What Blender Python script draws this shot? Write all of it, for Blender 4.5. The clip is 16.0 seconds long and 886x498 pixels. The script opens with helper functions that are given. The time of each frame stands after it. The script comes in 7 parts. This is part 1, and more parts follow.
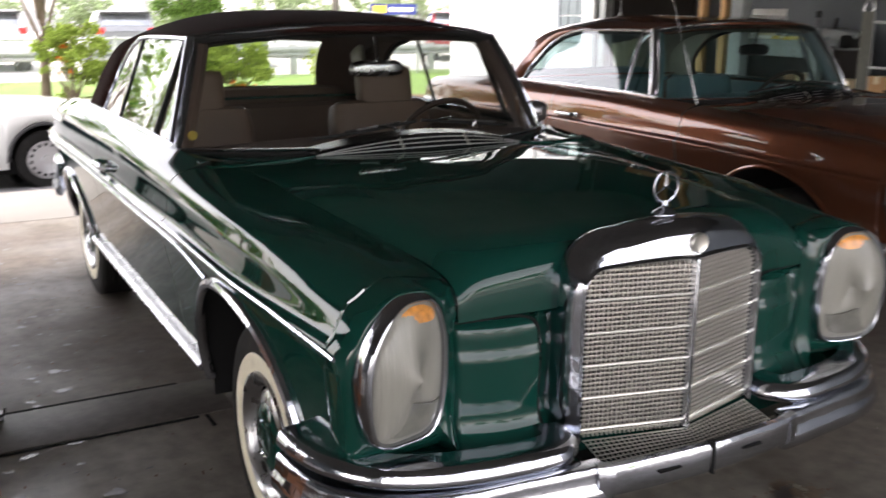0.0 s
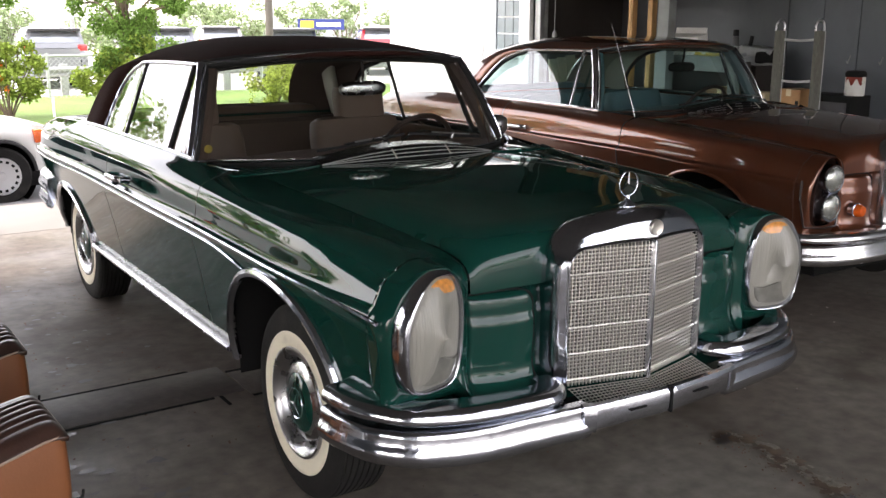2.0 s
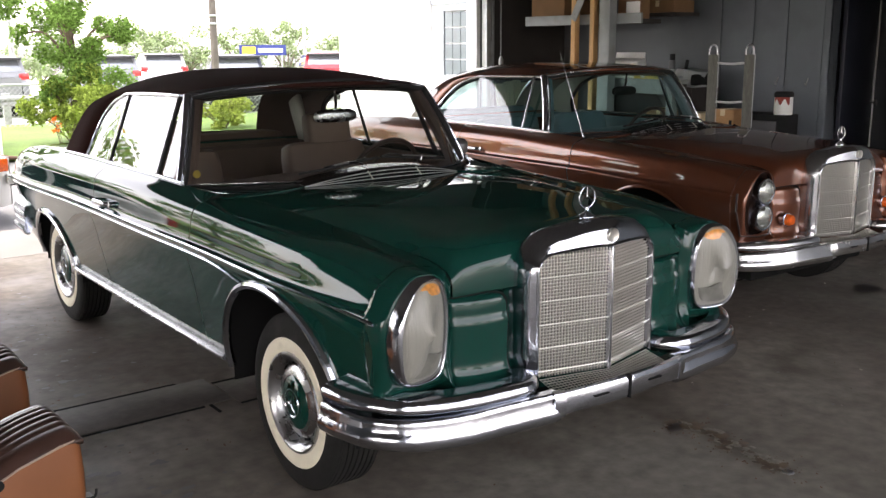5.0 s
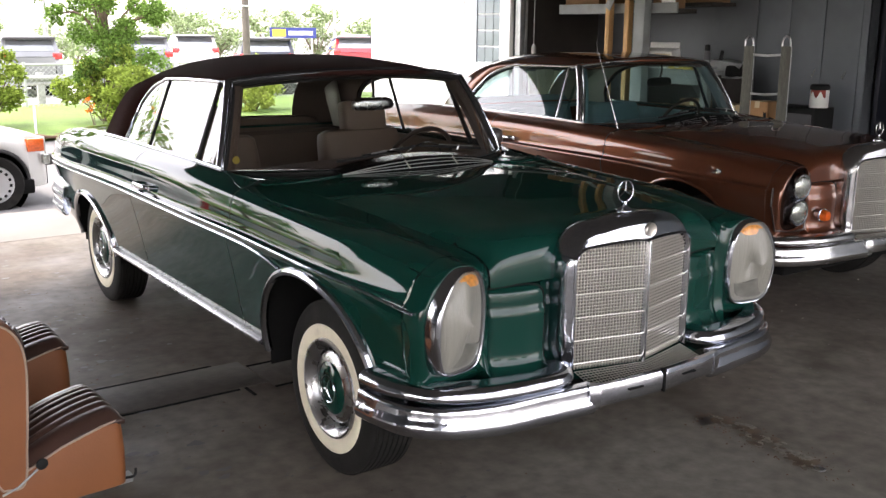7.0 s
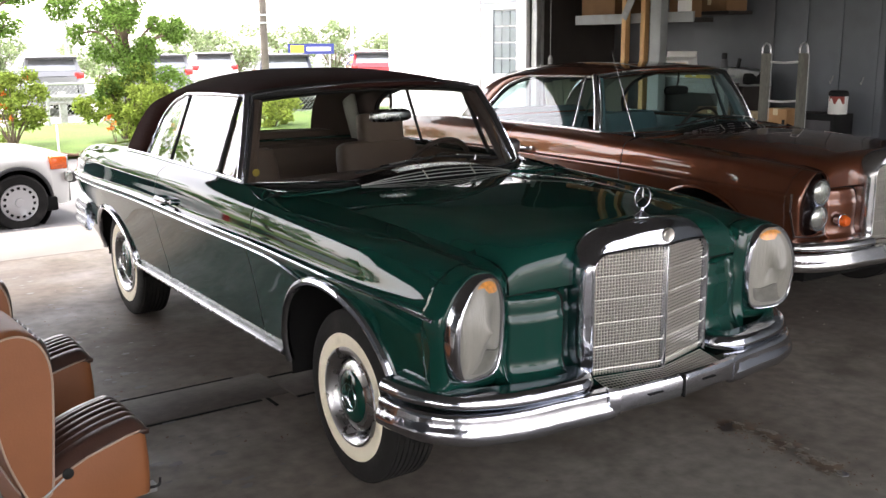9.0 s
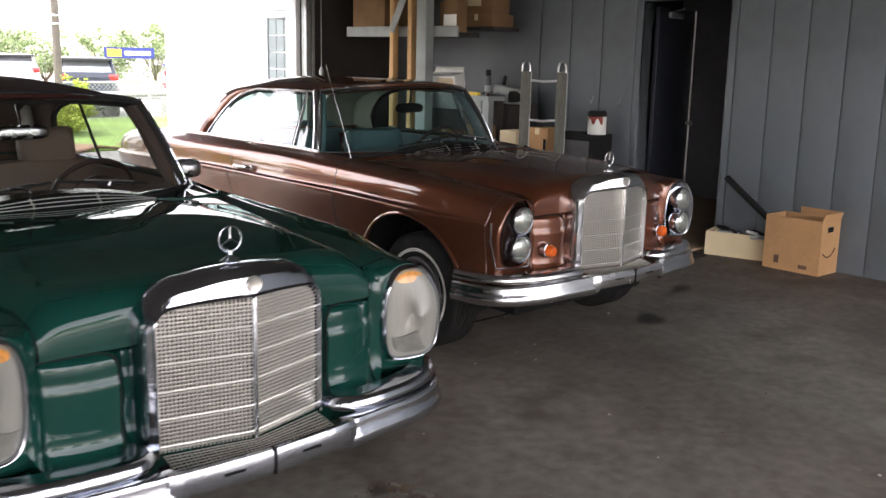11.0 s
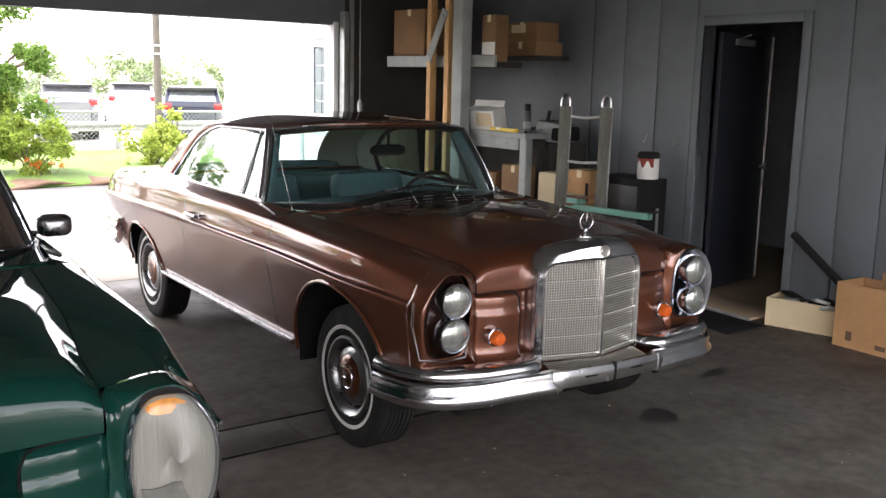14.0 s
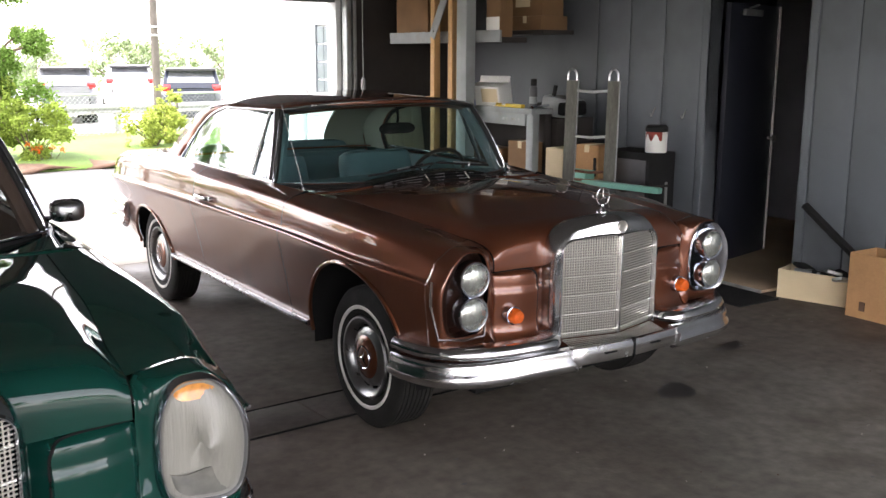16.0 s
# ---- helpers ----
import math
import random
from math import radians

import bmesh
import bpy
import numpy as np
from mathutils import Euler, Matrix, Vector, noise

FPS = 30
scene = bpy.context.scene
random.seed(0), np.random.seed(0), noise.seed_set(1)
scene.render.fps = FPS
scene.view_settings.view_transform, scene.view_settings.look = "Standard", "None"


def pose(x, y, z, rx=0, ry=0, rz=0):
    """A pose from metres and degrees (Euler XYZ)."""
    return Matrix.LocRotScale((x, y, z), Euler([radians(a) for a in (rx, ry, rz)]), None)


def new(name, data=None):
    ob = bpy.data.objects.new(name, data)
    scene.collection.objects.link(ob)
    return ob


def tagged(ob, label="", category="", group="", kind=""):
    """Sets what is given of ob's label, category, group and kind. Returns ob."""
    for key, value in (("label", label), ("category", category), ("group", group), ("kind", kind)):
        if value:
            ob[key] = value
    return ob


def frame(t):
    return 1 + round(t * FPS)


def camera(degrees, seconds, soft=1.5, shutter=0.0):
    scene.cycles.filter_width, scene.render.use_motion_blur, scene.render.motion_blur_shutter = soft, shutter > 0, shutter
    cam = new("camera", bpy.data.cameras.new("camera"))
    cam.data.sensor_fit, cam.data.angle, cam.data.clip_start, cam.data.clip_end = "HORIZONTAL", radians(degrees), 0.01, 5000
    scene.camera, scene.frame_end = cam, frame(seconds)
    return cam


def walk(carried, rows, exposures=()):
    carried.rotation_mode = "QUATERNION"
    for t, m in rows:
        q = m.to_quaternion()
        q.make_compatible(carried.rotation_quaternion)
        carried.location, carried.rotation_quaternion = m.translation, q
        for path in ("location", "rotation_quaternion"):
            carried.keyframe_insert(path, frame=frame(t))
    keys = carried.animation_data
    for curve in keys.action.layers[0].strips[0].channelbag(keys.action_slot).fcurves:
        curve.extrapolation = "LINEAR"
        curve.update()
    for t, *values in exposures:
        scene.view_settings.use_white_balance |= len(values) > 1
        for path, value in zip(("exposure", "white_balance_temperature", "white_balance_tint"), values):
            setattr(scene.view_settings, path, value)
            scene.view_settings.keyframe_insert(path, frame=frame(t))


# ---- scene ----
cam = camera(49.8, 16.0, soft=1.4, shutter=0.5)
# seconds, eye (m), turn (degrees, as pose takes them)
ROWS = [
    (0.0, -1.565, -2.340, 1.475, 75.74, -0.41, -29.21),
    (0.5, -1.747, -2.471, 1.500, 77.24, -0.15, -33.86),
    (1.0, -1.959, -2.593, 1.518, 76.97, -0.46, -34.00),
    (1.5, -1.989, -2.639, 1.531, 77.04, -0.42, -33.69),
    (2.0, -2.026, -2.676, 1.533, 76.54, -0.23, -33.69),
    (2.5, -2.060, -2.704, 1.526, 76.31, -0.43, -34.92),
    (3.0, -2.084, -2.783, 1.532, 77.15, -0.58, -33.77),
    (3.5, -2.060, -2.873, 1.515, 76.56, 0.42, -33.10),
    (4.0, -2.143, -2.919, 1.534, 78.87, 0.10, -35.03),
    (4.2, -2.205, -2.902, 1.542, 78.82, 0.67, -37.14),
    (6.3, -2.359, -2.880, 1.597, 77.11, -0.14, -36.52),
    (6.5, -2.361, -2.874, 1.596, 77.14, -0.20, -35.98),
    (7.0, -2.370, -2.884, 1.595, 77.00, -0.44, -35.53),
    (7.5, -2.377, -2.883, 1.597, 77.34, -0.54, -35.17),
    (8.0, -2.387, -2.889, 1.600, 77.71, -0.26, -34.48),
    (8.5, -2.386, -2.895, 1.594, 77.73, -0.03, -34.28),
    (9.0, -2.383, -2.909, 1.583, 77.80, 0.48, -34.53),
    (9.5, -2.327, -2.925, 1.598, 78.07, -0.24, -37.00),
    (10.0, -2.025, -2.994, 1.605, 78.10, 0.34, -40.96),
    (10.2, -1.908, -3.020, 1.600, 77.82, -0.93, -44.52),
    (12.3, -0.721, -2.932, 1.597, 79.49, -1.31, -41.62),
    (12.5, -0.629, -2.881, 1.624, 78.94, -0.75, -41.67),
    (13.0, -0.354, -2.808, 1.614, 79.05, -0.51, -41.11),
    (13.5, -0.114, -2.853, 1.635, 79.54, -2.95, -35.26),
    (14.0, -0.081, -2.826, 1.640, 79.99, -1.32, -35.83),
    (14.5, -0.093, -2.800, 1.642, 78.95, -0.71, -36.55),
    (15.0, -0.102, -2.774, 1.644, 78.75, -0.14, -36.83),
    (15.5, -0.109, -2.782, 1.644, 78.90, -0.24, -36.71),
    (16.0, -0.116, -2.762, 1.639, 78.62, -0.28, -36.00),
]
walk(cam, [(t, pose(x, y, z, rx, ry, rz)) for t, x, y, z, rx, ry, rz in ROWS],
     exposures=[(0.0, 2.72, 6900, 18), (4.0, 2.8, 6900, 18), (9.5, 2.87, 6900, 18), (12.5, 3.3, 6800, 18), (13.5, 2.92, 6800, 18), (14.5, 3.25, 6800, 18), (16.0, 3.22, 6800, 18)])

# ---- world and light ----
world = bpy.data.worlds.new("overcast_sky")
scene.world = world
world.use_nodes = True
wn, wl = world.node_tree.nodes, world.node_tree.links
wn.clear()
w_out = wn.new("ShaderNodeOutputWorld")
w_bg = wn.new("ShaderNodeBackground")
w_sky = wn.new("ShaderNodeTexSky")
w_sky.sky_type = "NISHITA"
w_sky.sun_disc = False
w_sky.sun_elevation = radians(58)
w_sky.sun_rotation = radians(270)
w_sky.air_density, w_sky.dust_density, w_sky.ozone_density = 1.0, 1.5, 0.6
w_hsv = wn.new("ShaderNodeHueSaturation")
w_hsv.inputs["Saturation"].default_value = 0.25
wl.new(w_sky.outputs[0], w_hsv.inputs["Color"])
wl.new(w_hsv.outputs[0], w_bg.inputs[0])
w_bg.inputs[1].default_value = 0.17
wl.new(w_bg.outputs[0], w_out.inputs[0])
sun_data = bpy.data.lights.new("sun", "SUN")
sun_data.energy, sun_data.angle, sun_data.color = 1.3, radians(12), (1.0, 0.95, 0.86)
sun = new("sun", sun_data)
sun.rotation_euler = Euler((radians(32), 0, radians(200)))

# ---- materials ----
MATS = {}


def material(name, color, rough=0.5, metal=0.0, coat=0.0, bump=0.0, bscale=40.0, vary=0.0, vscale=3.0, fine=0.0, fscale=60.0, spec=0.5,
             dirt=None, dirt_amount=0.0, dirt_scale=2.0, rvary=0.0, stretch=(1, 1, 1), piece=0.0, coat_rough=0.03, coat_ior=1.5, second=None, second_scale=0.5):
    """A procedural surface: base colour varied at a coarse and a fine scale, dirt patches, roughness variation and bump."""
    m = bpy.data.materials.new(name)
    m.use_nodes = True
    n, l = m.node_tree.nodes, m.node_tree.links
    b = n["Principled BSDF"]
    b.inputs["Roughness"].default_value, b.inputs["Metallic"].default_value = rough, metal
    b.inputs["Coat Weight"].default_value, b.inputs["Coat Roughness"].default_value = coat, coat_rough
    b.inputs["Specular IOR Level"].default_value, b.inputs["Coat IOR"].default_value = spec, coat_ior
    co = n.new("ShaderNodeTexCoord")
    mp = n.new("ShaderNodeMapping")
    mp.inputs["Scale"].default_value = stretch
    l.new(co.outputs["Object"], mp.inputs[0])

    def tex(scale, detail=5.0):
        t = n.new("ShaderNodeTexNoise")
        t.inputs["Scale"].default_value, t.inputs["Detail"].default_value = scale, detail
        l.new(mp.outputs[0], t.inputs["Vector"])
        return t.outputs["Fac"]

    def ramp(fac, lo, hi, a, c):
        r = n.new("ShaderNodeMapRange")
        l.new(fac, r.inputs[0])
        for i, v in zip((1, 2, 3, 4), (lo, hi, a, c)):
            r.inputs[i].default_value = v
        return r.outputs[0]

    rgb = n.new("ShaderNodeRGB")
    rgb.outputs[0].default_value = (*color, 1)
    out = rgb.outputs[0]

    def scaled(out, fac):
        x = n.new("ShaderNodeMix")
        x.data_type, x.blend_type = "RGBA", "MULTIPLY"
        x.inputs["Factor"].default_value = 1.0
        l.new(out, x.inputs["A"])
        l.new(fac, x.inputs["B"])
        return x.outputs["Result"]

    if second:
        x = n.new("ShaderNodeMix")
        x.data_type = "RGBA"
        l.new(ramp(tex(second_scale, 6), 0.4, 0.62, 0, 1), x.inputs["Factor"])
        l.new(out, x.inputs["A"])
        x.inputs["B"].default_value = (*second, 1)
        out = x.outputs["Result"]
    if vary:
        out = scaled(out, ramp(tex(vscale), 0.3, 0.7, 1 - vary, 1 + vary))
    if fine:
        out = scaled(out, ramp(tex(fscale, 3), 0.3, 0.7, 1 - fine, 1 + fine))
    if piece:
        oi = n.new("ShaderNodeObjectInfo")
        out = scaled(out, ramp(oi.outputs["Random"], 0, 1, 1 - piece, 1 + piece))
    if dirt:
        x = n.new("ShaderNodeMix")
        x.data_type = "RGBA"
        l.new(ramp(tex(dirt_scale, 8), 0.52, 0.72, 0, dirt_amount), x.inputs["Factor"])
        l.new(out, x.inputs["A"])
        x.inputs["B"].default_value = (*dirt, 1)
        out = x.outputs["Result"]
    l.new(out, b.inputs["Base Color"])
    if rvary:
        l.new(ramp(tex(vscale * 2.3), 0.3, 0.7, max(0.0, rough - rvary), rough + rvary), b.inputs["Roughness"])
    if bump:
        bp = n.new("ShaderNodeBump")
        bp.inputs["Strength"].default_value, bp.inputs["Distance"].default_value = bump, 0.01
        l.new(tex(bscale, 4), bp.inputs["Height"])
        l.new(bp.outputs[0], b.inputs["Normal"])
    MATS[name] = m
    return m


def glass_material(name, tint, gloss=0.07):
    """A thin pane: tinted see-through with Fresnel gloss."""
    m = bpy.data.materials.new(name)
    m.use_nodes = True
    n, l = m.node_tree.nodes, m.node_tree.links
    n.clear()
    o, mix, tr, gl, fr = (n.new("ShaderNode" + k) for k in ("OutputMaterial", "MixShader", "BsdfTransparent", "BsdfGlossy", "LayerWeight"))
    tr.inputs[0].default_value = (*tint, 1)
    gl.inputs["Roughness"].default_value = 0.02
    fr.inputs[0].default_value = 0.5
    pw, ad = n.new("ShaderNodeMath"), n.new("ShaderNodeMath")
    pw.operation, ad.operation = "POWER", "MULTIPLY_ADD"
    pw.inputs[1].default_value = 3.0
    ad.inputs[1].default_value, ad.inputs[2].default_value = 0.9, gloss
    l.new(fr.outputs["Facing"], pw.inputs[0])
    l.new(pw.outputs[0], ad.inputs[0])
    l.new(ad.outputs[0], mix.inputs[0])
    l.new(tr.outputs[0], mix.inputs[1])
    l.new(gl.outputs[0], mix.inputs[2])
    l.new(mix.outputs[0], o.inputs[0])
    return m


GREEN = material("green_paint", (0.0028, 0.033, 0.0248), 0.5, 0.0, 1.0, vary=0.06, vscale=1.5, spec=0.0, coat_ior=1.46)
BROWN = material("bronze_paint", (0.148, 0.0475, 0.0235), 0.34, 0.7, 1.0, vary=0.08, vscale=1.5, fine=0.05, fscale=400, dirt=(0.06, 0.03, 0.02), dirt_amount=0.35, dirt_scale=5, spec=0.0, coat_rough=0.03, coat_ior=1.62)
ROOF_BROWN = material("dark_brown_paint", (0.03, 0.013, 0.009), 0.3, 0.3, 0.8, vary=0.08)
CHROME = material("chrome", (0.54, 0.56, 0.61), 0.13, 1.0, rvary=0.05, vscale=4, bump=0.35, bscale=13)
DULL_CHROME = material("dull_chrome", (0.46, 0.46, 0.465), 0.27, 1.0, vary=0.1, rvary=0.08, vscale=5)
WORN_CHROME = material("worn_chrome", (0.7, 0.7, 0.71), 0.2, 1.0, vary=0.1, rvary=0.08, vscale=5, dirt=(0.3, 0.27, 0.24), dirt_amount=0.3, dirt_scale=12)
WHEEL_STEEL = material("tarnished_steel", (0.3, 0.3, 0.3), 0.34, 1.0, vary=0.15, rvary=0.1, vscale=7, dirt=(0.08, 0.07, 0.06), dirt_amount=0.4, dirt_scale=14)
STEEL = material("grille_steel", (0.74, 0.71, 0.65), 0.3, 0.9, vary=0.05)
SLAT = material("slat_metal", (0.72, 0.72, 0.7), 0.3, 0.7, vary=0.1)
BAR_STEEL = material("bright_bar", (0.78, 0.76, 0.7), 0.3, 0.6, vary=0.05)
BLACK = material("black_rubber", (0.014, 0.014, 0.014), 0.7, spec=0.2, bump=0.2, bscale=80, vary=0.2)
TYRE = material("tyre_rubber", (0.013, 0.0125, 0.012), 0.75, bump=0.15, bscale=120, vary=0.25, vscale=6, dirt=(0.05, 0.045, 0.04), dirt_amount=0.3, dirt_scale=9, spec=0.15)
WHITEWALL = material("whitewall_rubber", (0.74, 0.68, 0.53), 0.6, vary=0.07, vscale=8, dirt=(0.35, 0.3, 0.22), dirt_amount=0.35, dirt_scale=14)
GREY_WALL = material("thin_whitewall", (0.55, 0.53, 0.5), 0.7, vary=0.1, vscale=9)
GLOSS_BLACK = material("black_lacquer", (0.004, 0.004, 0.004), 0.25, spec=0.3)
DARK = material("dark_void", (0.01, 0.01, 0.01), 0.9, spec=0.08)
FABRIC = material("brown_canvas", (0.026, 0.010, 0.0085), 0.95, bump=0.25, bscale=300, vary=0.15, vscale=4, fine=0.15, fscale=250, spec=0.05)
TAUPE = material("taupe_leather", (0.1, 0.062, 0.043), 0.6, bump=0.15, bscale=120, vary=0.12, vscale=4)
TAUPE_DARK = material("taupe_carpet", (0.065, 0.04, 0.031), 0.9, vary=0.2)
STICKER = material("yellow_sticker", (0.25, 0.17, 0.012), 0.6)
WOOD_RIM = material("dark_rim", (0.025, 0.014, 0.01), 0.35, vary=0.2)
BLUE_INT = material("dull_teal_vinyl", (0.085, 0.145, 0.16), 0.6, vary=0.15)
CREAM_INT = material("cream_vinyl", (0.26, 0.25, 0.21), 0.6, vary=0.1)
GLASS = glass_material("clear_glass", (0.93, 0.96, 0.94), 0.08)
GLASS_TEAL = glass_material("tinted_glass", (0.74, 0.88, 0.86), 0.1)
LENS = material("lamp_lens", (0.22, 0.212, 0.185), 0.45, 0.05, 0.25, vary=0.12, vscale=9, fine=0.06, fscale=60, stretch=(2.5, 1, 0.06), bump=0.3, bscale=90)
LAMP = material("sealed_beam", (0.46, 0.48, 0.44), 0.12, 0.75, 1.0, vary=0.3, vscale=18, fine=0.25, fscale=60, stretch=(1.6, 1, 0.4), bump=0.5, bscale=60)
LENS_LOW = material("fog_lamp_glass", (0.13, 0.128, 0.112), 0.3, 0.05, 0.4, vary=0.3, vscale=14, second=(0.2, 0.195, 0.17), second_scale=9)
AMBER_IN = material("amber_behind_glass", (0.55, 0.22, 0.04), 0.35, 0.0, 0.7, vary=0.35, vscale=60)
AMBER = material("amber_lens", (0.62, 0.10, 0.012), 0.25, 0.0, 0.8, vary=0.25, vscale=40)
RED = material("red_lens", (0.6, 0.02, 0.02), 0.2, 0.0, 0.8)
CONCRETE = material("concrete_floor", (0.106, 0.086, 0.07), 0.6, bump=0.15, bscale=30, vary=0.3, vscale=0.8, fine=0.22, fscale=14, dirt=(0.05, 0.04, 0.03), dirt_amount=0.85, dirt_scale=1.6, rvary=0.2, second=(0.138, 0.128, 0.108), second_scale=0.42, spec=0.22)
WALL = material("grey_wall_paint", (0.111, 0.124, 0.135), 0.6, bump=0.05, bscale=25, vary=0.07, vscale=1.2, dirt=(0.075, 0.083, 0.09), dirt_amount=0.5, dirt_scale=2.5)
CEILING = material("ceiling_boards", (0.1, 0.098, 0.094), 0.8, vary=0.2)
WHITE = material("white_siding", (0.82, 0.83, 0.82), 0.6, vary=0.03)
ASPHALT = material("asphalt", (0.11, 0.11, 0.112), 0.85, bump=0.3, bscale=90, vary=0.15, vscale=0.8, fine=0.3, fscale=120)
GRASS = material("grass", (0.1, 0.17, 0.03), 0.9, vary=0.25, vscale=0.6, fine=0.35, fscale=30, bump=0.5, bscale=60)
SOIL = material("mulch", (0.12, 0.07, 0.045), 0.95, vary=0.3, vscale=6, bump=0.6, bscale=40)
TAN = material("tan_vinyl", (0.225, 0.079, 0.028), 0.5, bump=0.08, bscale=120, vary=0.1, vscale=3, dirt=(0.16, 0.055, 0.022), dirt_amount=0.4, dirt_scale=4)
SEAT_BROWN = material("brown_vinyl", (0.055, 0.028, 0.021), 0.32, 0.0, 0.5, bump=0.12, bscale=150, vary=0.15, vscale=5, coat_rough=0.22)
PIPING = material("pale_piping", (0.34, 0.25, 0.19), 0.5, vary=0.1)
CARD = material("cardboard", (0.4, 0.22, 0.1), 0.85, vary=0.1, vscale=4, fine=0.05, fscale=60, dirt=(0.28, 0.15, 0.07), dirt_amount=0.4)
CARD_PALE = material("pale_cardboard", (0.58, 0.47, 0.3), 0.85, vary=0.08, vscale=4)
PINE = material("pine_timber", (0.5, 0.29, 0.12), 0.7, vary=0.2, vscale=3, stretch=(8, 8, 0.6), fine=0.15, fscale=30)
GREY_METAL = material("grey_metal", (0.33, 0.34, 0.33), 0.45, 0.6, vary=0.15, vscale=6, dirt=(0.16, 0.13, 0.1), dirt_amount=0.5, dirt_scale=8)
GREY_PAINT = material("grey_bench_paint", (0.25, 0.265, 0.26), 0.6, vary=0.12, vscale=5, dirt=(0.2, 0.19, 0.17), dirt_amount=0.5, dirt_scale=7)
# near-black for the storage corner's boards: the shade there is in the colour
SHADE_WOOD = material("shaded_storage", (0.03, 0.025, 0.022), 0.8, vary=0.2)
WHITE_PLASTIC = material("white_plastic", (0.75, 0.74, 0.7), 0.45, vary=0.05)


def leaf_material(name, color):
    """Thin leaf: diffuse and translucent, varied from leaf to leaf."""
    m = bpy.data.materials.new(name)
    m.use_nodes = True
    n, l = m.node_tree.nodes, m.node_tree.links
    n.clear()
    o, mix, df, tr, hs, geo, mr = (n.new("ShaderNode" + k) for k in ("OutputMaterial", "MixShader", "BsdfDiffuse", "BsdfTranslucent", "HueSaturation", "NewGeometry", "MapRange"))
    hs.inputs["Color"].default_value = (*color, 1)
    mr.inputs[3].default_value, mr.inputs[4].default_value = 0.55, 1.5
    l.new(geo.outputs["Random Per Island"], mr.inputs[0])
    l.new(mr.outputs[0], hs.inputs["Value"])
    mix.inputs[0].default_value = 0.45
    for b in (df, tr):
        l.new(hs.outputs[0], b.inputs[0])
    l.new(df.outputs[0], mix.inputs[1])
    l.new(tr.outputs[0], mix.inputs[2])
    l.new(mix.outputs[0], o.inputs[0])
    return m


LEAF = leaf_material("leaf", (0.15, 0.25, 0.06))
LEAF_LIGHT = leaf_material("young_leaf", (0.25, 0.33, 0.07))
LEAF_YELLOW = leaf_material("yellow_green_leaf", (0.31, 0.37, 0.09))
BARK = material("bark", (0.12, 0.085, 0.06), 0.9, bump=0.6, bscale=30, vary=0.25)
POLE = material("wooden_pole", (0.11, 0.095, 0.082), 0.9, vary=0.2, vscale=4)
GALV = material("galvanised_wire", (0.45, 0.46, 0.46), 0.45, 0.7, vary=0.1)


# ---- mesh helpers ----
def smooth_curve(keys, q):
    """Monotone cubic through (place, value) keys."""
    k = sorted(keys)
    n = len(k)
    if q <= k[0][0]:
        return k[0][1]
    if q >= k[-1][0]:
        return k[-1][1]
    d = [(k[i + 1][1] - k[i][1]) / (k[i + 1][0] - k[i][0]) for i in range(n - 1)]
    s = [d[0]] + [0 if d[i - 1] * d[i] <= 0 else 2 * d[i - 1] * d[i] / (d[i - 1] + d[i]) for i in range(1, n - 1)] + [d[-1]]
    for i in range(n - 1):
        if k[i][0] <= q <= k[i + 1][0]:
            h = k[i + 1][0] - k[i][0]
            u = (q - k[i][0]) / h
            return ((2 * u ** 3 - 3 * u ** 2 + 1) * k[i][1] + (u ** 3 - 2 * u ** 2 + u) * h * s[i]
                    + (3 * u ** 2 - 2 * u ** 3) * k[i + 1][1] + (u ** 3 - u ** 2) * h * s[i + 1])


def spline(pts, per=6):
    """Catmull-Rom points through pts (tuples of any size)."""
    p = [np.array(a, float) for a in pts]
    p = [2 * p[0] - p[1]] + p + [2 * p[-1] - p[-2]]
    out = []
    for i in range(1, len(p) - 2):
        for j in range(per):
            u = j / per
            out.append(0.5 * (2 * p[i] + (p[i + 1] - p[i - 1]) * u + (2 * p[i - 1] - 5 * p[i] + 4 * p[i + 1] - p[i + 2]) * u ** 2
                              + (3 * p[i] - p[i - 1] - 3 * p[i + 1] + p[i + 2]) * u ** 3))
    out.append(p[-2])
    return out


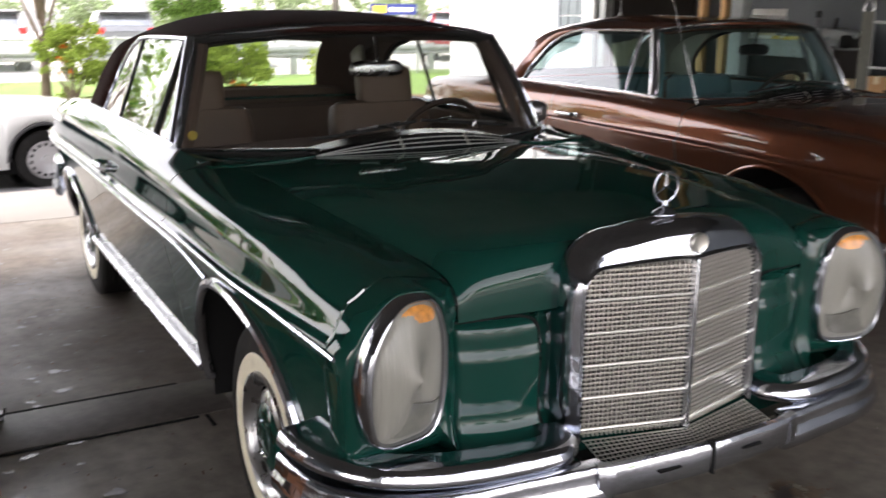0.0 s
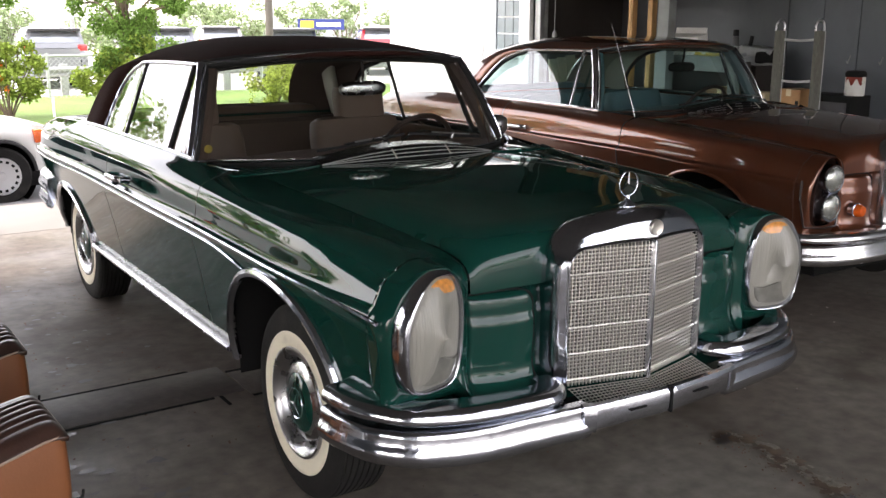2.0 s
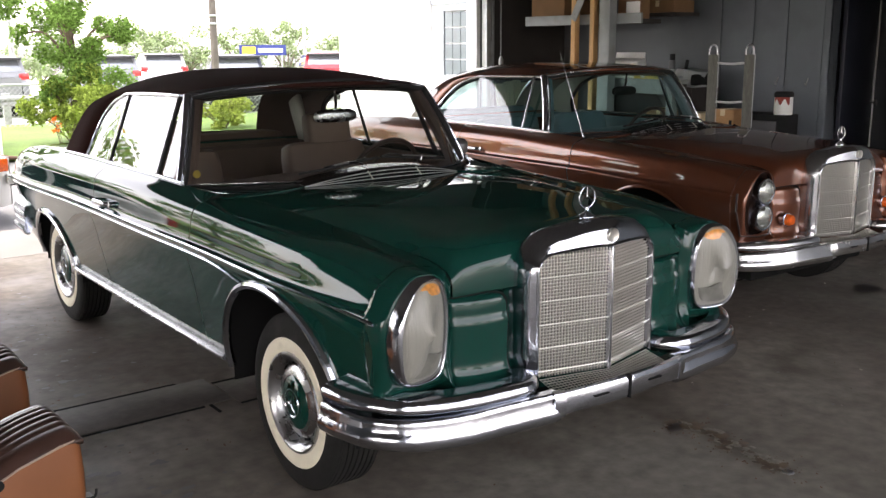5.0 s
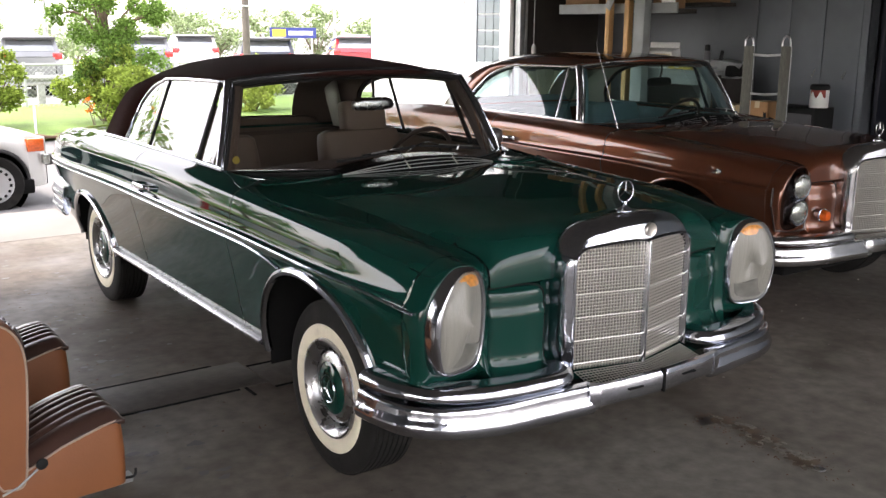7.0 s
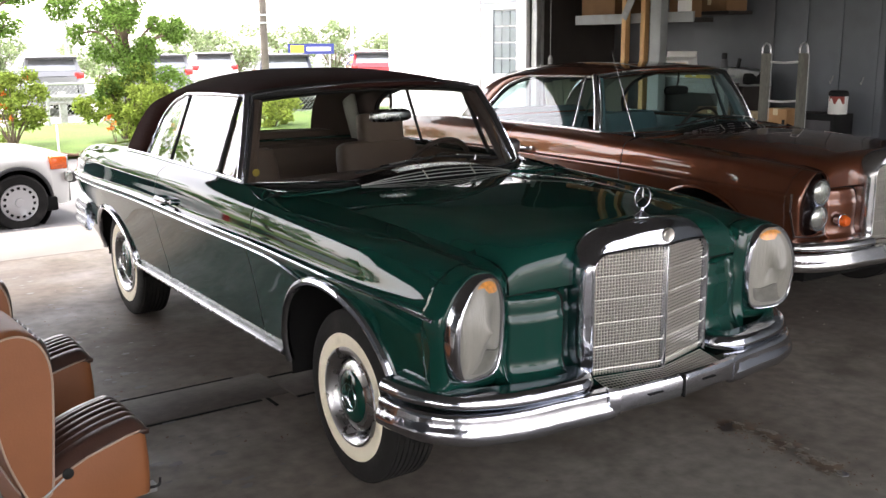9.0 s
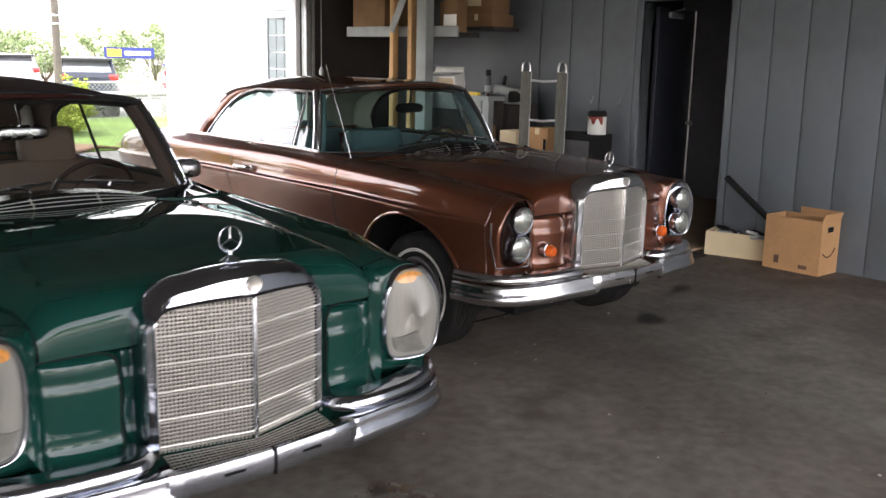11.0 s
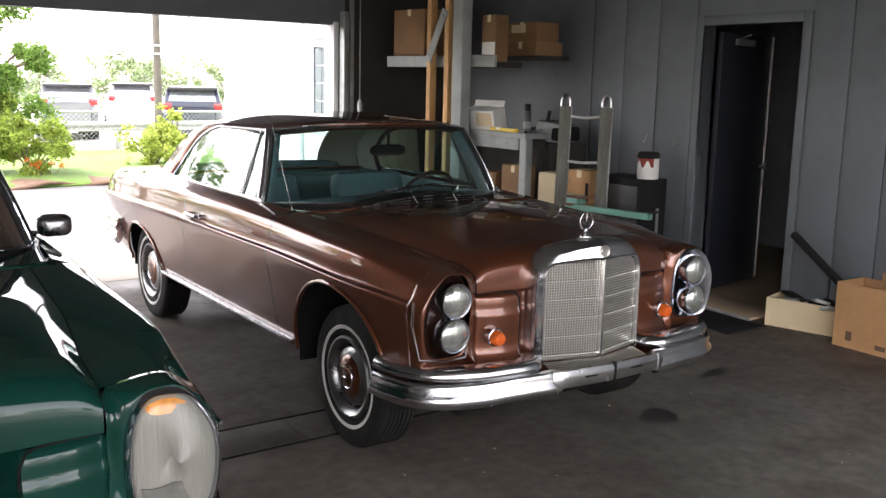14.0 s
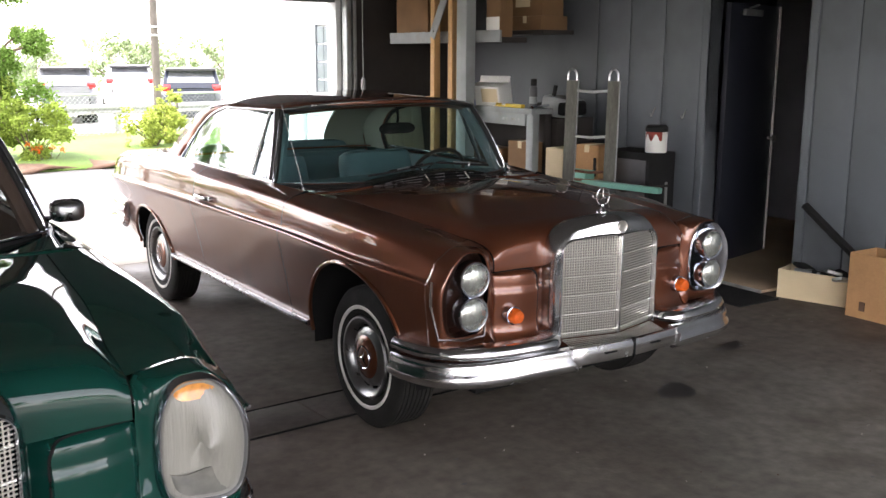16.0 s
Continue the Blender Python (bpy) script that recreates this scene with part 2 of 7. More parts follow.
class Geo:
    """Vertices and faces of one part."""

    def __init__(self):
        self.v, self.f = [], []

    def add(self, v, f):
        k = len(self.v)
        self.v += [tuple(map(float, a)) for a in v]
        self.f += [tuple(i + k for i in a) for a in f]
        return self

    def loft(self, rows, closed=False, ring=False, cap=False, flip=False):
        """Rows of equally many points; closed joins each row's ends, ring joins the last row to the first."""
        n, m = len(rows), len(rows[0])
        v = [p for r in rows for p in r]
        f = []
        for i in range(n if ring else n - 1):
            for j in range(m if closed else m - 1):
                a, b = i * m + j, i * m + (j + 1) % m
                c, d = ((i + 1) % n) * m + (j + 1) % m, ((i + 1) % n) * m + j
                f.append((a, d, c, b) if flip else (a, b, c, d))
        if cap and closed:
            f.append(tuple(range(m))[::-1])
            f.append(tuple((n - 1) * m + j for j in range(m)))
        return self.add(v, f)

    def tube(self, path, r, n=8, closed=False, squash=1.0, up=(0, 0, 1)):
        """A round bar along path; r may be a number or a list."""
        p = [Vector(map(float, a)) for a in path]
        rows = []
        for i, a in enumerate(p):
            t = (p[(i + 1) % len(p)] if closed or i + 1 < len(p) else a) - (p[i - 1] if closed or i else a)
            t.normalize()
            s = t.cross(Vector(up))
            if s.length < 1e-4:
                s = t.cross(Vector((1, 0.1, 0)))
            s.normalize()
            w = s.cross(t)
            rr = r[i] if isinstance(r, (list, tuple)) else r
            rows.append([a + (s * math.cos(2 * math.pi * j / n) + w * squash * math.sin(2 * math.pi * j / n)) * rr for j in range(n)])
        return self.loft(rows, closed=True, ring=closed, cap=not closed)

    def sweep(self, profile, path, up=(0, 0, 1), closed_profile=True, cap=True):
        """profile: (outward, up) pairs swept along path; outward is to the right of travel."""
        p = [Vector(map(float, a)) for a in path]
        u = Vector(up)
        rows = []
        for i, a in enumerate(p):
            t = p[min(i + 1, len(p) - 1)] - p[max(i - 1, 0)]
            t -= u * t.dot(u)
            t.normalize()
            s = t.cross(u)
            pr = profile(i / (len(p) - 1)) if callable(profile) else profile
            rows.append([a + s * o + u * h for o, h in pr])
        return self.loft(rows, closed=closed_profile, cap=cap)

    def box(self, x0, x1, y0, y1, z0, z1, bevel=0.0):
        bm = bmesh.new()
        bmesh.ops.create_cube(bm, size=1)
        for q in bm.verts:
            q.co = Vector(((x0 + x1) / 2 + q.co.x * (x1 - x0), (y0 + y1) / 2 + q.co.y * (y1 - y0), (z0 + z1) / 2 + q.co.z * (z1 - z0)))
        if bevel:
            bmesh.ops.bevel(bm, geom=bm.edges[:], offset=bevel, segments=2, affect="EDGES", profile=0.5)
        bm.verts.index_update()
        self.add([q.co for q in bm.verts], [[q.index for q in a.verts] for a in bm.faces])
        bm.free()
        return self

    def lathe(self, profile, centre, axis="x", n=40, sign=1):
        """profile: (radius, along) pairs turned about the axis through centre."""
        rows = []
        for j in range(n):
            a = 2 * math.pi * j / n
            row = []
            for r, h in profile:
                c, s = r * math.cos(a), r * math.sin(a)
                o = (sign * h, c, s) if axis == "x" else (c, sign * h, s) if axis == "y" else (c, s, sign * h)
                row.append(tuple(centre[k] + o[k] for k in range(3)))
            rows.append(row)
        return self.loft(rows, ring=True)

    def turned(self, m):
        self.v = [tuple(m @ Vector(a)) for a in self.v]
        return self

    def mirrored(self):
        g = Geo()
        g.add(self.v, self.f)
        g.add([(-x, y, z) for x, y, z in self.v], [a[::-1] for a in self.f])
        return g


def part(name, geo, mat, parent=None, label="", sharp=38, thick=0.0, flat=False):
    """Links one mesh object, under a thing or a part where a parent is given."""
    me = bpy.data.meshes.new(name)
    me.from_pydata(geo.v, [], geo.f)
    bm = bmesh.new()
    bm.from_mesh(me)
    bmesh.ops.remove_doubles(bm, verts=bm.verts, dist=1e-5)
    bmesh.ops.recalc_face_normals(bm, faces=bm.faces)
    bm.to_mesh(me)
    bm.free()
    me.materials.append(mat)
    if not flat:
        me.polygons.foreach_set("use_smooth", [True] * len(me.polygons))
        me.set_sharp_from_angle(angle=radians(sharp))
    ob = new(name, me)
    if parent:
        ob.parent = parent
    if thick:
        s = ob.modifiers.new("thickness", "SOLIDIFY")
        s.thickness, s.offset = thick, -1
    return tagged(ob, label) if label else ob


def thing(name, label, category, m=None, group="", kind=""):
    """An Empty that carries the parts of one thing."""
    ob = tagged(new(name), label, category, group, kind)
    ob.matrix_basis = m or Matrix()
    return ob


def solid(name, geo, mat, label="", category="", kind="", group="", sharp=38, thick=0.0):
    return tagged(part(name, geo, mat, None, label, sharp, thick), label, category, group, kind)


# ---- structure ----
WALL_TURN = -3.3          # the building is turned a little against the cars
WALL_M = pose(5.9, 1.2, 0, 0, 0, WALL_TURN)   # local y runs along the right-hand wall, local x into it
ROOM_LEFT, ROOM_FRONT, ROOM_BACK, CEIL = -6.5, -7.0, 5.85, 3.5

solid("ground", Geo().box(-300, 300, -300, 300, -0.75, -0.47), ASPHALT, "grey asphalt yard reaching to the horizon", "ground", "structure")
solid("floor", Geo().box(-8.1, 6.3, -4.35, 4.75, -0.2, 0.0), CONCRETE, "worn stained concrete garage floor", "floor", "structure")


def walled(g):
    return g.turned(WALL_M)


# right-hand wall with a doorway from 0 to 0.9 along it
wr = Geo().box(0, 0.12, -7.6, 0.0, 0, CEIL).box(0, 0.12, 0.9, 4.75, 0, CEIL).box(0, 0.12, 0.0, 0.9, 2.1, CEIL)
solid("wall_right", walled(wr), WALL, "grey painted wall of vertical boards", "wall", "structure")
# back wall beside the yard opening, and its header
wb = Geo().box(4.85, 6.4, ROOM_BACK, ROOM_BACK + 0.15, 0, CEIL).box(1.0, 4.85, ROOM_BACK, ROOM_BACK + 0.15, 2.17, CEIL).box(-8, 1.0, 4.75, 4.9, 2.5, CEIL).box(1.0, 1.12, 4.75, ROOM_BACK, 2.17, CEIL)
solid("wall_back", wb, WALL, "grey wall round the open garage doorway to the yard", "wall", "structure")
solid("ceiling", Geo().box(-8.2, 6.6, -4.4, 4.9, CEIL, CEIL + 0.12).box(1.0, 6.6, 4.9, ROOM_BACK + 0.2, CEIL, CEIL + 0.12), CEILING, "plain dark ceiling", "ceiling", "structure")
# the left side is half open, the front stands open to the road
solid("wall_left", Geo().box(-8.15, -8, -1.0, 4.9, 0, CEIL).box(-8.15, -8, -4.35, -1.0, 2.1, CEIL), WALL, "plain grey side wall", "wall", "structure")
wf = Geo().box(-8, -5.2, -4.35, -4.2, 0, CEIL).box(-5.2, 6.6, -4.35, -4.2, 3.05, CEIL)
solid("wall_front", wf, WALL, "grey wall with a wide open doorway", "wall", "structure")


# ---- the two classic cars ----
# half-body lines along the car: y runs from the nose to the tail, the front axle at 0, the rear one at 2.75
LINES = {
    "top": ([(-0.6, 0), (4, 0)], [(-0.6, 0.955), (0.0, 1.0015), (0.2, 1.0085), (0.36, 1.0085), (0.6, 1.003), (2.9, 0.99), (3.4, 0.965), (3.75, 0.93), (3.92, 0.87)]),
    "valley": ([(-0.6, 0.552), (-0.385, 0.567), (0.0, 0.618), (0.32, 0.642), (0.6, 0.665), (0.8, 0.68)],
               [(-0.6, 0.835), (-0.59, 0.858), (-0.57, 0.873), (-0.54, 0.885), (-0.5, 0.893), (-0.45, 0.8995), (-0.4, 0.903), (-0.3, 0.914), (0.0, 0.942), (0.3, 0.961), (0.6, 0.976), (0.8, 0.986)]),
    "crest": ([(-0.58, 0.70), (0.0, 0.725), (0.7, 0.76), (1.2, 0.785), (2.1, 0.79), (2.75, 0.785), (3.3, 0.765), (3.75, 0.70), (3.92, 0.62)],
              [(-0.58, 0.902), (-0.3, 0.925), (0.0, 0.942), (0.6, 0.975), (0.9, 0.995), (1.3, 1.003), (2.2, 1.003), (2.75, 0.992), (3.3, 0.965), (3.75, 0.925), (3.92, 0.86)]),
    "shoulder": ([(-0.58, 0.80), (0.0, 0.862), (0.7, 0.876), (1.2, 0.882), (2.75, 0.88), (3.3, 0.857), (3.75, 0.79), (3.92, 0.695)],
                 [(-0.58, 0.855), (0.0, 0.885), (0.7, 0.91), (1.3, 0.925), (2.75, 0.91), (3.3, 0.885), (3.75, 0.85), (3.92, 0.80)]),
    "trim": ([(-0.58, 0.845), (0.0, 0.895), (0.7, 0.908), (1.2, 0.915), (2.75, 0.91), (3.3, 0.885), (3.75, 0.815), (3.92, 0.72)],
             [(-0.58, 0.758), (0.0, 0.777), (0.7, 0.795), (2.0, 0.80), (2.75, 0.787), (3.3, 0.77), (3.92, 0.745)]),
    "bulge": ([(-0.58, 0.836), (0.0, 0.872), (0.7, 0.882), (1.2, 0.887), (2.75, 0.878), (3.3, 0.85), (3.75, 0.778), (3.92, 0.688)],
              [(-0.58, 0.62), (0.0, 0.66), (2.75, 0.66), (3.92, 0.62)]),
    "lower": ([(-0.58, 0.818), (0.0, 0.843), (0.7, 0.845), (2.75, 0.836), (3.3, 0.82), (3.75, 0.75), (3.92, 0.67)], [(-0.6, 0.45), (3.92, 0.45)]),
    "bottom": ([(-0.58, 0.79), (0.0, 0.82), (0.7, 0.822), (2.75, 0.812), (3.3, 0.79), (3.75, 0.72), (3.92, 0.65)], [(-0.6, 0.36), (0.5, 0.345), (2.4, 0.345), (3.92, 0.40)]),
}
FRONT_ARCH, REAR_ARCH = (0.035, 0.33, 0.425, 0.425), (2.79, 0.33, 0.375, 0.32)
DOOR_0, DOOR_1 = 0.66, 1.83


def line_at(name, y):
    if name in ("rim", "edge", "ledge"):
        (sx, sz), (tx, tz) = line_at("shoulder", y), line_at("trim", y)
        f = min(1, max(0, (y + 0.58) / 0.4))
        return {"rim": (tx - 0.078 + 0.016 * f, sz + 0.010 + 0.035 * f), "edge": (tx - 0.047 + 0.013 * f, sz - 0.010 + 0.009 * f), "ledge": (tx - 0.020, tz + 0.030)}[name]
    return smooth_curve(LINES[name][0], y), smooth_curve(LINES[name][1], y)


def arch_z(y):
    for yc, zc, a, b in (FRONT_ARCH, REAR_ARCH):
        if abs(y - yc) < a:
            return zc + b * math.sqrt(max(0, 1 - ((y - yc) / a) ** 2))
    return 0.0


def side_row(y, whole=False):
    """Points (x, y, z) down one side, from the crest (or the hood's edge) to the sill or the wheel arch."""
    names = (["valley"] if whole else []) + ["crest", "rim", "edge", "ledge", "trim", "bulge", "lower", "bottom"]
    p = spline([line_at(k, y) for k in names], 6)
    cut = 30 if whole else 24
    low = spline([line_at(k, y) for k in names], 36)[cut * 6:]
    zs, xs = [a[1] for a in low][::-1], [a[0] for a in low][::-1]
    end = max(zs[0], arch_z(y))
    fill = [(float(np.interp(z, zs, xs)), z) for z in np.linspace(p[cut][1], end, 19)[1:]]
    return [(a[0], y, a[1]) for a in list(p[:cut + 1]) + fill]


def side_x(y, z):
    r = spline([line_at(k, y) for k in ("crest", "rim", "edge", "ledge", "trim", "bulge", "lower", "bottom")], 18)
    return float(np.interp(z, [a[1] for a in r][::-1], [a[0] for a in r][::-1]))


def stations(a, b):
    ys = set(np.linspace(a, b, max(2, int((b - a) / 0.04) + 1)).round(4).tolist())
    for yc, _, r, _ in (FRONT_ARCH, REAR_ARCH):
        for q in np.linspace(-math.pi / 2, math.pi / 2, 33):
            y = yc + r * 0.9999 * math.sin(q)
            if a < y < b:
                ys.add(round(y, 5))
        for y in (yc - r - 0.002, yc + r + 0.002):
            if a < y < b:
                ys.add(y)
    return sorted(ys)


def flip(pts):
    return [(-x, y, z) for x, y, z in pts]


LAMP_X, LAMP_Z = 0.692, 0.722
LAMP_BACK = 0.028     # how far the tall lamps stand behind the radiator's face
FENDER_END = -0.545


def lamp_outline(n=48):
    """The tall lens about its own centre: square below, leaning in towards its top on the outer side."""
    out = []
    for j in range(n):
        a = 2 * math.pi * j / n
        c, s = math.cos(a), math.sin(a)
        e = 0.74 if s > 0 else 0.74 - 0.26 * min(1, -s * 1.4)
        x, z = math.copysign(abs(c) ** (e if c > 0 else 0.55), c) * (0.107 if c > 0 else 0.089), math.copysign(abs(s) ** e, s) * 0.158
        v = max(0.0, z / 0.158)
        out.append((x * (1 - (0.38 if x > 0 else 0.12) * v ** 1.6 - 0.05 * max(0, -z / 0.158) ** 3), z))
    return out


def lamp_ring(k, y, out=0.0, n=48):
    """The lens's outline scaled by k and pushed outwards by a share of the bezel's width, which is broad on the outer side."""
    ring = []
    for x, z in lamp_outline(n):
        d = math.hypot(x / 0.089, z / 0.158)
        w = (0.013 if x > 0 else 0.016) + 0.006 * max(0, x / 0.1) ** 1.5 * (1 - 0.5 * max(0, z / 0.158))
        nx, nz = x / 0.089 / d, z / 0.158 / d
        ring.append((LAMP_X + x * k + nx * w * out, y + LAMP_BACK - 0.26 * x + 0.45 * max(0, nx) * w * out - 0.05 * z, LAMP_Z + z * k + nz * 0.013 * out))
    return ring


def lens_share(x, z):
    """The share k of the lens's outline on which the point (x, z) about its centre lies."""
    a = [(math.atan2(q[1], q[0]), math.hypot(*q)) for q in lamp_outline()]
    a.sort()
    return math.hypot(x, z) / float(np.interp(math.atan2(z, x), [q[0] for q in a], [q[1] for q in a], period=2 * math.pi))


def lens_patch(cx, cz, ring, proud):
    """A patch of the lens round (cx, cz) that follows its dome, within the outline ring."""
    rows = []
    for k in (1.0, 0.97, 0.8, 0.6, 0.4, 0.2, 0.01):
        row = []
        for x, z in ring:
            x, z = cx + (x - cx) * k, cz + (z - cz) * k
            q = lens_share(x, z)
            if q > 0.95:
                x, z, q = x * 0.95 / q, z * 0.95 / q, 0.95
            row.append((LAMP_X + x, lens_y(q) + LAMP_BACK - 0.26 * x - 0.05 * z - (proud if k < 1 else -0.003), LAMP_Z + z))
        rows.append(row)
    return rows


def lens_y(k):
    """Depth of the domed glass at a share k of its outline."""
    return -0.668 - 0.045 * math.sqrt(max(0.0, 1 - k ** 2.4))


FASCIA = spline([(0.792, -0.598), (0.787, -0.614), (0.779, -0.626), (0.768, -0.632), (0.75, -0.6345), (0.728, -0.6355), (0.718, -0.638), (0.709, -0.6415), (0.701, -0.6435), (0.69, -0.644), (0.65, -0.6425), (0.60, -0.640), (0.565, -0.6405), (0.54, -0.648), (0.515, -0.665), (0.49, -0.69)], 4)


def fascia_y(x, z):
    k = [(a[0], a[1]) for a in FASCIA][::-1]
    q = min(1, max(0, (0.358 - abs(x)) / 0.038))
    return float(np.interp(z, [a for a, _ in k], [b for _, b in k])) + 1.6 * max(0, abs(x) - 0.4) ** 2 + 0.055 * q * q * (3 - 2 * q)


def hood_edge_y(z):
    """Where the rolled front of the hood stands at its outer edge, at height z."""
    c = min(1.0, max(0.0, (z - 0.793) / 0.11)) ** (1 / 0.48)
    return -0.4 - 0.202 * math.sqrt(1 - c * c)


def hood_rows():
    def cross(y):
        zc, (xv, zv) = line_at("top", y)[1], line_at("valley", y)
        xv -= 0.003
        k = [(0, zc), (0.18, zc - 0.0012), (0.36, zc - 0.009), (0.5, zc - 0.0235), (xv, zv)]
        half = spline(k, 5)
        return [(-a[0], a[1]) for a in half[:0:-1]] + [tuple(a) for a in half]
    rows = [[(x, y, z) for x, z in cross(y)] for y in np.linspace(0.6, -0.4, 27)]
    near, far = cross(-0.4), cross(-0.46)
    x_edge = line_at("valley", -0.4)[0]
    for a in np.linspace(0, math.pi / 2, 17)[1:]:
        row = []
        for (x, zn), (_, zf) in zip(near, far):
            k = min(1, max(0, (abs(x) - 0.28) / 0.24))
            k = k * k * (3 - 2 * k)
            y0, y1, z0 = -0.46 + 0.06 * k, -0.612 + 0.01 * k, zf + (zn - zf) * k
            y = y0 + (y1 - y0) * math.sin(a)
            row.append((x * (line_at("valley", y)[0] - 0.003) / (x_edge - 0.003), y, 0.793 + (z0 - 0.793) * math.cos(a) ** (0.42 + 0.06 * min(1, max(0, (abs(x) - 0.33) / 0.16)))))
        rows.append(row)
    return rows


def wheel(parent, x, y, z, paint, wide):
    """A road wheel: tyre, whitewall, rim, trim ring and painted cap."""
    s = 1 if x > 0 else -1
    c = (x, y, z)
    base = DULL_CHROME if wide else WHEEL_STEEL
    w = part("wheel", Geo().lathe([(0.05, -0.06), (0.165, -0.07), (0.172, -0.02), (0.160, 0.0), (0.150, 0.02), (0.172, 0.045), (0.183, 0.062)], c, "x", 48, s), base, parent, "steel road wheel with painted cap and chrome trim ring")
    tyre = [(0.175, -0.09), (0.20, -0.098), (0.25, -0.1), (0.29, -0.09), (0.312, -0.072)]
    for k in range(7):
        h = -0.066 + k * 0.022
        tyre += [(0.322, h - 0.007), (0.322, h + 0.007), (0.316, h + 0.009), (0.316, h + 0.013)]
    tyre += [(0.312, 0.084), (0.29, 0.093), (0.25, 0.096), (0.20, 0.09), (0.178, 0.07)]
    part("tyre", Geo().lathe(tyre, c, "x", 72, s), TYRE, w)
    if wide:
        part("whitewall", Geo().lathe([(0.180, 0.072), (0.186, 0.090), (0.2, 0.0945), (0.222, 0.0985), (0.234, 0.0985), (0.238, 0.0955)], c, "x", 72, s), WHITEWALL, w, "broad cream whitewall")
    else:
        part("whitewall", Geo().lathe([(0.218, 0.0945), (0.221, 0.0975), (0.229, 0.0985), (0.234, 0.0985), (0.236, 0.0965)], c, "x", 72, s), GREY_WALL, w, "narrow pale whitewall stripe")
    part("trim_ring", Geo().lathe([(0.188, 0.086), (0.184, 0.097), (0.176, 0.098), (0.160, 0.088), (0.148, 0.066), (0.142, 0.05)], c, "x", 64, s), DULL_CHROME if wide else WHEEL_STEEL, w)
    slot = None
    for k in range(12):
        a = 2 * math.pi * (k + 0.5) / 12
        mm = pose(*c) @ Matrix.Rotation(a, 4, "X")
        if slot is None:
            slot = part("vent_slot", Geo().box(s * 0.058 - 0.003, s * 0.058 + 0.003, -0.02, 0.02, 0.134, 0.152, 0.002), DARK, w)
            o = slot
        else:
            o = new("vent_slot", slot.data)
            o.parent = w
        o.matrix_basis = mm
    part("cap_ring", Geo().lathe([(0.138, 0.045), (0.132, 0.068), (0.118, 0.078), (0.098, 0.083)], c, "x", 56, s), DULL_CHROME if wide else WHEEL_STEEL, w)
    part("hub_cap", Geo().lathe([(0.099, 0.081), (0.092, 0.088), (0.06, 0.096), (0.052, 0.097)], c, "x", 48, s), paint, w, "painted hub cap")
    part("cap_emblem", Geo().lathe([(0.054, 0.0955), (0.051, 0.100), (0.047, 0.097)], c, "x", 40, s), CHROME, w)
    part("cap_centre", Geo().lathe([(0.048, 0.096), (0.03, 0.1005), (0.0, 0.102)], c, "x", 32, s), paint, w)
    spokes = Geo()
    for k in range(3):
        a = 2 * math.pi * k / 3 + 0.35
        m = pose(*c) @ Matrix.Rotation(a, 4, "X")
        spokes.add([tuple(m @ Vector(q)) for q in ((s * 0.1015, -0.007, 0.004), (s * 0.1015, 0.007, 0.004), (s * 0.0985, 0.0, 0.047), (s * 0.106, 0, 0.006))], [(0, 1, 2), (0, 2, 3), (1, 3, 2), (0, 3, 1)])
    part("emblem_star", spokes, CHROME, w)
    return w


def seat_geo(w, d, h, tilt, r=0.05):
    """A padded block with rounded edges: width, depth, height, leaning back by tilt degrees, standing at the origin."""
    g = Geo()
    rows = []
    for k in range(9):
        v = k / 8
        z = h * (0.5 - 0.5 * math.cos(math.pi * v))
        e = 1 - 0.16 * abs(2 * v - 1) ** 4
        ring = []
        for j in range(28):
            a = 2 * math.pi * j / 28
            c, s = math.cos(a), math.sin(a)
            ring.append((math.copysign(abs(c) ** 0.45, c) * w / 2 * e, math.copysign(abs(s) ** 0.5, s) * d / 2 * (1 - 0.35 * abs(2 * v - 1) ** 5), z))
        rows.append(ring)
    g.loft(rows, closed=True, cap=True)
    return g.turned(Matrix.Rotation(radians(-tilt), 4, "X"))


def front_seat(parent, x, mat, rest):
    s = part("seat", Geo().add(*_vf(seat_geo(0.52, 0.5, 0.2, 0).turned(pose(x, 1.56, 0.42)))), mat, parent)
    part("backrest", Geo().add(*_vf(seat_geo(0.52, 0.17, 0.50, 14).turned(pose(x, 1.80, 0.54)))), mat, s)
    if rest:
        part("headrest", Geo().add(*_vf(seat_geo(0.28, 0.12, 0.19, 10).turned(pose(x + (0.03 if x > 0 else 0), 1.9, 1.0)))), mat, s)


def _vf(g):
    return g.v, g.f


def steering_wheel(parent, x, mat):
    m = pose(x, 1.22, 0.925, -62, 0, 0)
    ring = [tuple(m @ Vector((0.195 * math.cos(a), 0.195 * math.sin(a), 0))) for a in np.linspace(0, 2 * math.pi, 49)[:-1]]
    s = part("steering_wheel", Geo().tube(ring, 0.0125, 8, closed=True), mat, parent, "slim dark steering wheel rim")
    horn = [tuple(m @ Vector((0.125 * math.cos(a), 0.125 * math.sin(a), -0.02))) for a in np.linspace(0, 2 * math.pi, 41)[:-1]]
    part("horn_ring", Geo().tube(horn, 0.004, 6, closed=True), CHROME, s)
    part("spoke", Geo().tube([m @ Vector((-0.19, 0, 0)), m @ Vector((0, 0, -0.04)), m @ Vector((0.19, 0, 0))], 0.011, 8, squash=0.5), mat, s)
    part("hub", Geo().tube([m @ Vector((0, 0, 0.0)), m @ Vector((0, 0, -0.4))], [0.045, 0.03], 16), mat, s)


SCREEN_U = 24


